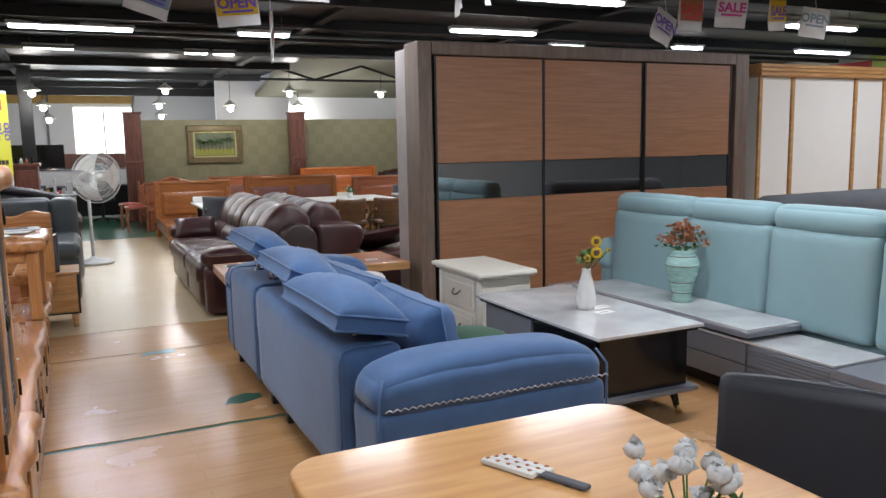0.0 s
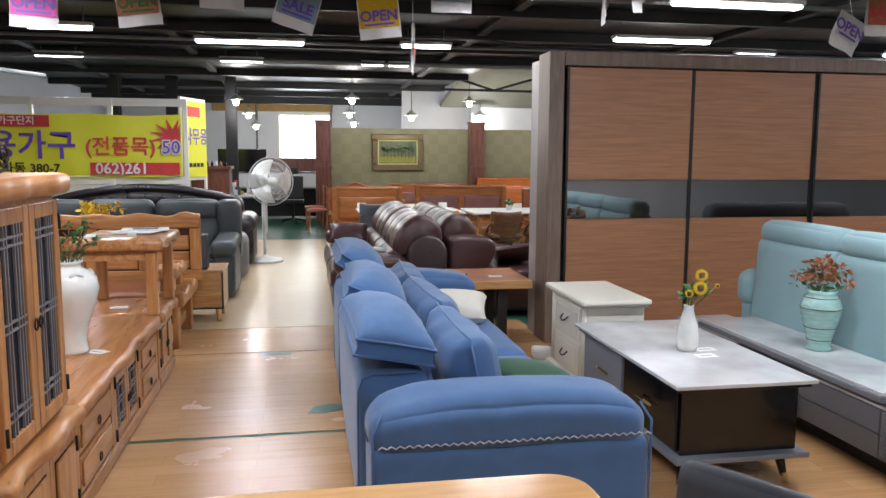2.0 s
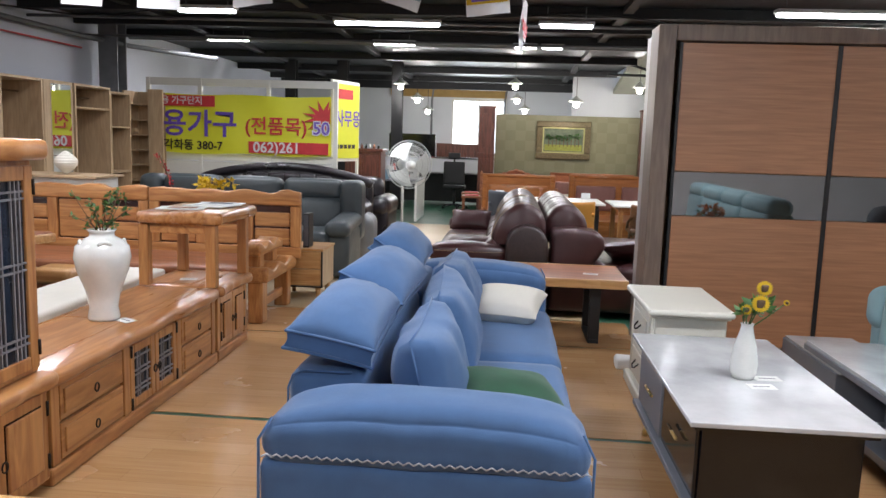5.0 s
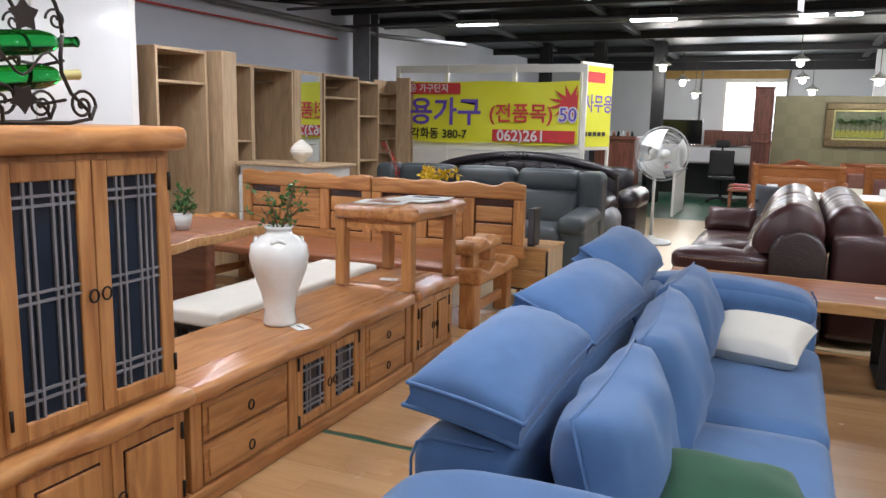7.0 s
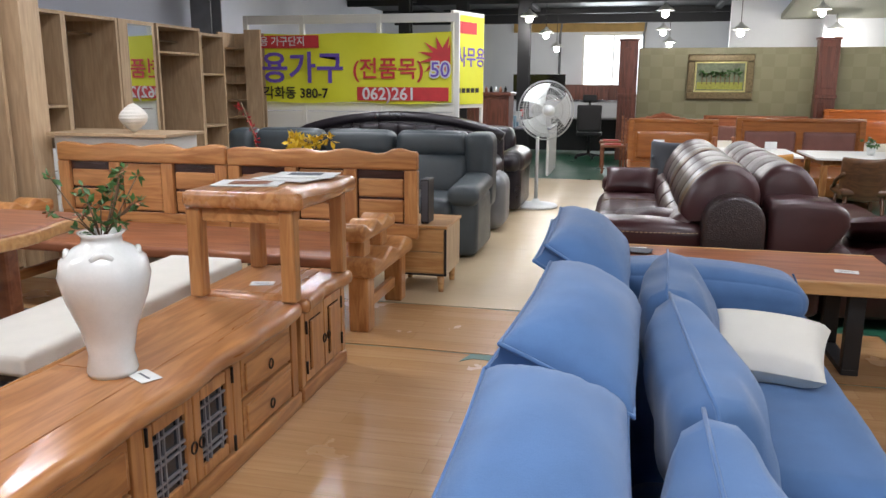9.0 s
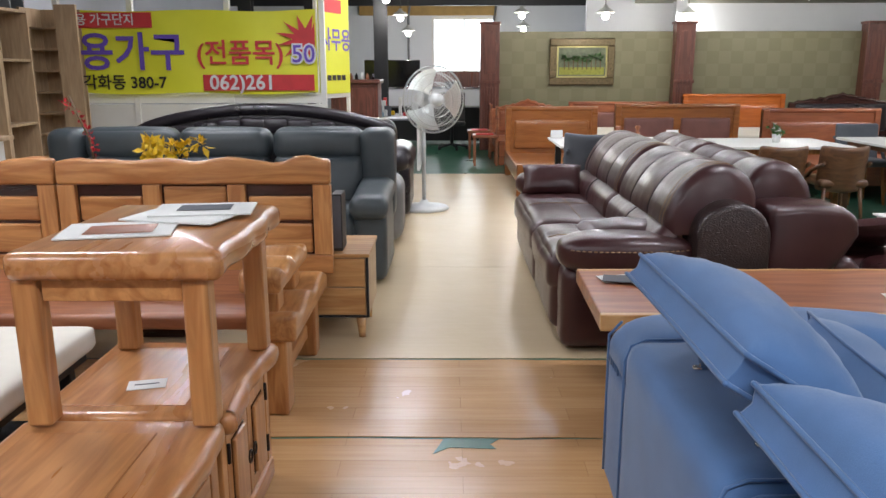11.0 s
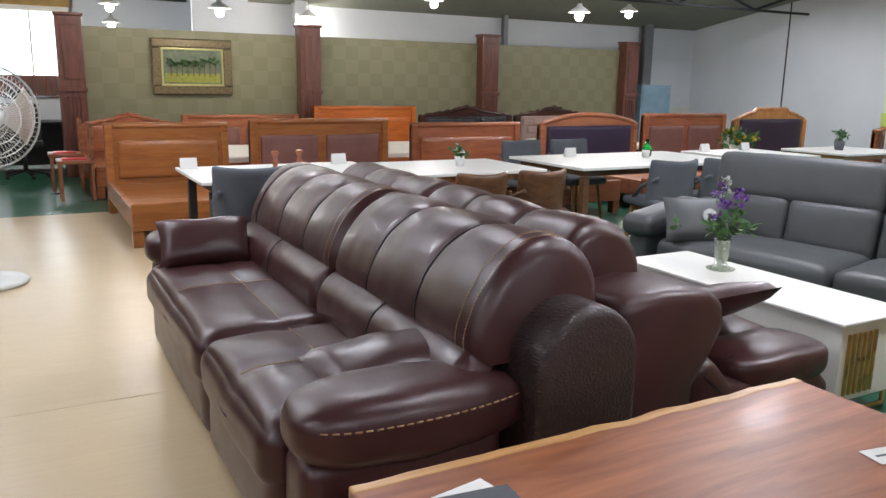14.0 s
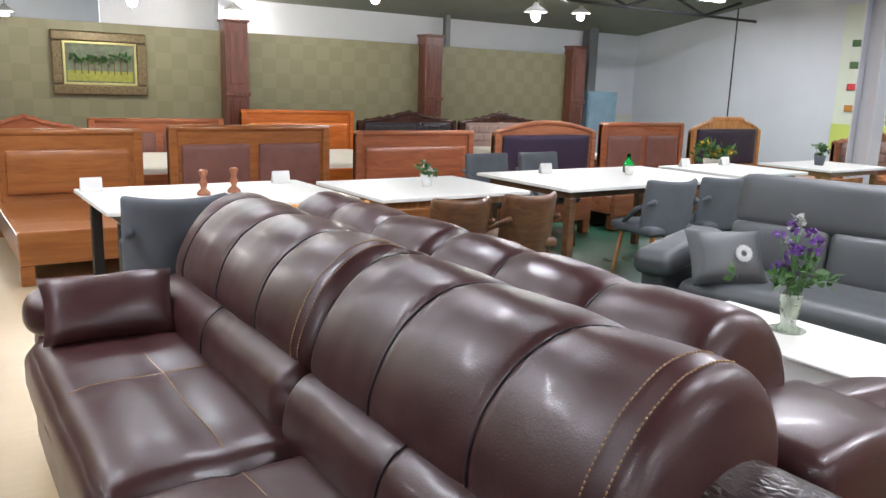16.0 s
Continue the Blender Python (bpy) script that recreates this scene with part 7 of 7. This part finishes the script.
box("frame", M_beige_w, mp_, -3.69, -3.66, 8.83, 9.42, 0.0, 2.02, 0.004)
open_unit(9.45, 10.3, -3.65, 0.55, 2.02, "open beige wardrobe with shelf", (1.72,))
open_unit(10.3, 10.85, -3.65, 0.55, 1.98, "narrow open wardrobe unit", (0.9, 1.5))
for k in range(2):
    tie = thing("tie_rack", "narrow beige shelf tower with many small hooks", "shelf", -3.75, 11.55)
    break
box("back_board", M_beige_w, tie, -4.0, -3.55, 11.72, 11.74, 0, 2.05, 0.002)
box("side_board", M_beige_w, tie, -3.62, -3.40, 11.3, 11.34, 0, 2.07, 0.003)
box("side_board", M_beige_w, tie, -4.0, -3.97, 11.3, 11.72, 0, 2.05, 0.002)
for k in range(8):
    box("shelf", M_beige_w, tie, -3.97, -3.62, 11.4, 11.72, 0.3 + 0.22 * k, 0.32 + 0.22 * k, 0.002)
wwd = thing("white_gloss_wardrobe", "tall glossy white wardrobe with flat doors", "wardrobe", -3.7, 4.3)
M_glosswhite = shader("gloss_white_door", (0.76, 0.77, 0.77), 0.12, dark=0.98, bump=0, coat=0.5)
box("body", M_white, wwd, -4.2, -3.42, 2.4, 6.22, 0, 2.5, 0.004)
for k in range(4):
    box("door", M_glosswhite, wwd, -3.42, -3.40, 2.43 + 0.93 * k, 3.34 + 0.93 * k, 0.08, 2.44, 0.003)
dc = thing("low_dresser", "beige low dresser with a ribbed globe lamp on it", "dresser", -2.6, 7.3)
box("body", M_white, dc, -3.15, -2.2, 7.2, 7.65, 0, 1.02, 0.004)
box("top", M_beige_w, dc, -3.18, -2.15, 7.15, 7.68, 1.021, 1.045, 0.003)
gl = thing("globe_lamp", "cream ribbed globe table lamp on the dresser", "lamp", -2.55, 7.35, 1.046)
lathe("globe", M_cream, gl, (-2.55, 7.35, 1.046), [(0, 0)] + [(0.02 + 0.085 * math.sin(math.pi * k / 24) + 0.004 * math.cos(k * 2.2), 0.01 + 0.0085 * k) for k in range(25)] + [(0, 0.22)], 24)

# ---- office end ----
cb = thing("wooden_cupboard", "dark brown wooden cupboard with small bottles on top", "cupboard", -0.75, 13.4)
box("body", M_mahog, cb, -1.1, -0.5, 13.1, 13.6, 0, 1.25, 0.006)
box("cornice", M_mahog, cb, -1.13, -0.47, 13.07, 13.62, 1.25, 1.3, 0.01)
box("door", M_mahog, cb, -1.05, -0.82, 13.085, 13.1, 0.1, 1.2, 0.006)
box("door", M_mahog, cb, -0.80, -0.55, 13.085, 13.1, 0.1, 1.2, 0.006)
for k in range(7):
    b_ = thing("small_bottle", "small dark bottle on the cupboard", "bottle", -1.0 + 0.07 * k, 13.3, 1.3)
    lathe("bottle_body", (M_glossblack, M_plastic, M_slab)[k % 3], b_, (-1.0 + 0.07 * k, 13.3, 1.3), [(0, 0), (0.022, 0), (0.022, 0.05), (0.01, 0.06), (0.01, 0.08), (0, 0.08)], 10)
dk = thing("office_desk", "cluttered office desk near the aisle", "desk", -0.3, 14.8)
box("desktop", M_greydraw, dk, -1.0, 0.0, 14.2, 15.6, 0.72, 0.75, 0.004)
box("leg_panel", M_white, dk, -0.06, -0.02, 14.25, 15.55, 0, 0.72, 0.003)
box("leg_panel", M_white, dk, -0.98, -0.94, 14.25, 15.55, 0, 0.72, 0.003)
rq = random.Random(14)
CL = (M_paper, M_plastic, M_red, M_blueg, M_petal_y, M_greypl, M_petal_w)
for k in range(22):
    x, y = rq.uniform(-0.9, -0.1), rq.uniform(14.25, 15.5)
    w, d_, h_ = rq.uniform(0.04, 0.14), rq.uniform(0.04, 0.12), rq.uniform(0.03, 0.28)
    it = thing("desk_item", "small box or binder among the clutter on the desk", "clutter", x, y, 0.751)
    box("item_body", CL[k % 7], it, x - w / 2, x + w / 2, y - d_ / 2, y + d_ / 2, 0.751, 0.751 + h_, 0.006)
tl_ = thing("tv_screen", "large black flat screen at the office wall", "screen", -0.75, 19.5)
box("panel", M_glossblack, tl_, -1.35, -0.2, 19.5, 19.55, 0.95, 1.62, 0.006)
box("stand", M_black, tl_, -0.85, -0.7, 19.45, 19.6, 0, 0.95, 0.004)
op = thing("office_partition", "low glazed white office partition with steel rail", "partition", 0.3, 19.0)
box("lower", M_wall, op, -1.6, 1.6, 18.98, 19.02, 0.3, 1.05, 0.004)
box("rail", M_chrome, op, -1.6, 1.6, 18.96, 19.04, 1.05, 1.09, 0.004)
od = thing("office_desk", "long dark office desk at the far end", "desk", 0.2, 18.3)
box("desktop", M_black, od, -1.2, 1.3, 18.0, 18.7, 0.70, 0.73, 0.004)
box("modesty_panel", M_black, od, -1.2, 1.3, 18.6, 18.63, 0.05, 0.70, 0.003)
box("leg_panel", M_black, od, -1.2, -1.17, 18.0, 18.6, 0, 0.70, 0.003)
box("leg_panel", M_black, od, 1.27, 1.3, 18.0, 18.6, 0, 0.70, 0.003)
bx = thing("wall_shelf", "reddish brown bookcase below the window", "bookcase", 0.35, 21.6)
box("carcass", M_mahog, bx, -0.35, 1.2, 21.5, 21.9, 0, 1.4, 0.006)
for k in range(3):
    box("door", M_mahog, bx, -0.33 + 0.51 * k, 0.16 + 0.51 * k, 21.48, 21.5, 0.06, 1.37, 0.006)
oc = thing("office_chair", "black mesh office chair with headrest", "chair", 0.45, 17.3)
soft("backrest", M_black, oc, (0.45, 17.1, 0.78), (0.46, 0.06, 0.5), 0.025, n=10)
soft("headrest", M_black, oc, (0.45, 17.08, 1.15), (0.26, 0.06, 0.14), 0.025, n=10)
rod("headrest_post", M_black, oc, [(0.45, 17.12, 0.9), (0.45, 17.1, 1.12)], 0.02)
soft("seat", M_black, oc, (0.45, 17.35, 0.48), (0.48, 0.46, 0.08), 0.03, n=10)
rod("column", M_black, oc, [(0.45, 17.35, 0.44), (0.45, 17.35, 0.08)], 0.03)
for k in range(5):
    a = 6.283 * k / 5
    rod("base_arm", M_black, oc, [(0.45, 17.35, 0.1), (0.45 + 0.28 * math.cos(a), 17.35 + 0.28 * math.sin(a), 0.05)], 0.018)
    soft("castor", M_black, oc, (0.45 + 0.28 * math.cos(a), 17.35 + 0.28 * math.sin(a), 0.03), (0.05, 0.05, 0.06), 0.02, n=6)
for x, y in ((0.95, 15.0), (0.9, 15.9)):
    wc_ = thing("wooden_chair", "dark wooden chair with red papers on the seat", "chair", x, y)
    box("seat", M_slab, wc_, x - 0.2, x + 0.2, y - 0.2, y + 0.2, 0.42, 0.46, 0.01)
    box("red_papers", M_red, wc_, x - 0.14, x + 0.12, y - 0.12, y + 0.1, 0.461, 0.475, 0.003)
    for dx in (-0.18, 0.15):
        for dy in (-0.18, 0.15):
            box("leg", M_slab, wc_, x + dx, x + dx + 0.035, y + dy, y + dy + 0.035, 0, 0.42, 0.004)
    for dy in (-0.19, 0.155):
        box("back_post", M_slab, wc_, x + 0.16, x + 0.195, y + dy, y + dy + 0.035, 0.46, 0.88, 0.004)
    box("back_rail", M_slab, wc_, x + 0.165, x + 0.19, y - 0.155, y + 0.155, 0.74, 0.86, 0.006)
structure(box("trim_ochre", M_ochre, None, -1.7, 1.5, 21.9, 21.99, 2.66, 2.96, 0.004), "ochre fascia board above the window", "trim")
structure(box("beam_dark", M_dsteel, None, X0, 3.4, 20.9, 21.0, 2.80, 3.05, 0.004), "dark steel beam at the office end", "beam")
cr = thing("carton", "small white plastic packet lying on the floor", "packet", 2.42, 5.85)
soft("wrap", M_paper, cr, (2.44, 5.45, 0.04), (0.16, 0.12, 0.08), 0.03, n=6, crumple=0.02)


# ---- hanging sale pennants ----
def pennant(x, y, z, a, tilt, word, ink, ground, w=0.36, h=0.34):
    t = thing("sale_pennant", "printed plastic sale pennant hanging from the ceiling line", "pennant", x, y, z + h, "hanging pennants")
    m = Matrix.Translation((x, y, z)) @ RZ(a) @ RY(tilt)
    vs, fs = [], []
    for i in range(9):
        for j in range(7):
            u, v = -w / 2 + w * i / 8, h * j / 6
            vs.append(m @ Vector((u, 0.012 * math.sin(i * 0.9 + j * 0.8), v)))
    for i in range(8):
        for j in range(6):
            q = i * 7 + j
            fs.append([q, q + 7, q + 8, q + 1])
    put("plastic_sheet", vs, fs, M_pwhite, t, True)
    fz = 0.09
    vs = [m @ Vector((u, -0.016, v)) for u, v in ((-w / 2 + 0.01, fz), (w / 2 - 0.01, fz), (w / 2 - 0.01, h), (-w / 2 + 0.01, h))]
    put("printed_field", vs, [[0, 1, 2, 3]], ground, t)
    text("word", word, ink, t, m @ Matrix.Translation((0, -0.02, fz + 0.06)) @ UP, 0.125, 0.004, 0.0008, "CENTER")
    vs = [m @ Vector((u, -0.018, v)) for u, v in ((-w / 2 + 0.05, fz + 0.02), (w / 2 - 0.05, fz + 0.02), (w / 2 - 0.05, fz + 0.04), (-w / 2 + 0.05, fz + 0.04))]
    put("small_print", vs, [[0, 1, 2, 3]], ink, t)
    rod("string", M_paper, t, [m @ Vector((0, 0, h)), (x, y, 3.054)], 0.003, 5)


M_pinkp = shader("magenta_print", (0.7, 0.05, 0.35), 0.5, bump=0)
for k, (x, z, a, tl, wd_, ink, gr) in enumerate(((-1.42, 2.50, 4, 2, "OPEN", M_purple, M_pinkp), (-0.60, 2.54, -8, -6, "OPEN", M_leaf, M_petal_o), (0.05, 2.70, 10, 0, "SALE", M_red, M_pwhite), (0.62, 2.56, 12, 16, "SALE", M_purple, M_blueg),
                                                (1.38, 2.50, -5, -6, "OPEN", M_purple, M_petal_y), (-2.1, 2.52, 0, 3, "SALE", M_red, M_petal_y), (2.0, 2.74, 0, 0, "SALE", M_pwhite, M_blueg))):
    pennant(x, 6.9, z, a, tl, wd_, ink, gr)
pennant(1.66, 6.95, 2.22, 80, 8, "SALE", M_red, M_pwhite, 0.2, 0.42)
for x, y, z, a, tl, wd_, ink, gr in ((3.2, 6.35, 2.62, 75, 8, "SALE", M_red, M_pwhite), (3.5, 6.35, 2.70, 50, -8, "SALE", M_red, M_pwhite), (5.2, 6.05, 2.40, 10, 22, "OPEN", M_purple, M_petal_w),
                                     (5.45, 5.9, 2.50, 0, 0, "SALE", M_red, M_petal_o), (5.95, 5.9, 2.55, -30, 5, "SALE", M_pinkp, M_pwhite), (6.6, 5.9, 2.55, 10, -4, "SALE", M_purple, M_petal_y), (7.1, 5.9, 2.5, -20, 8, "OPEN", M_blueg, M_pwhite)):
    pennant(x, y, z, a, tl, wd_, ink, gr, 0.3, 0.3)
structure(rod("pennant_line", M_paper, None, [(-4.4, 6.9, 2.97), (-1.4, 6.9, 2.90), (1.4, 6.9, 2.92), (3.4, 6.35, 2.96)], 0.004), "thin white string for pennants", "string")
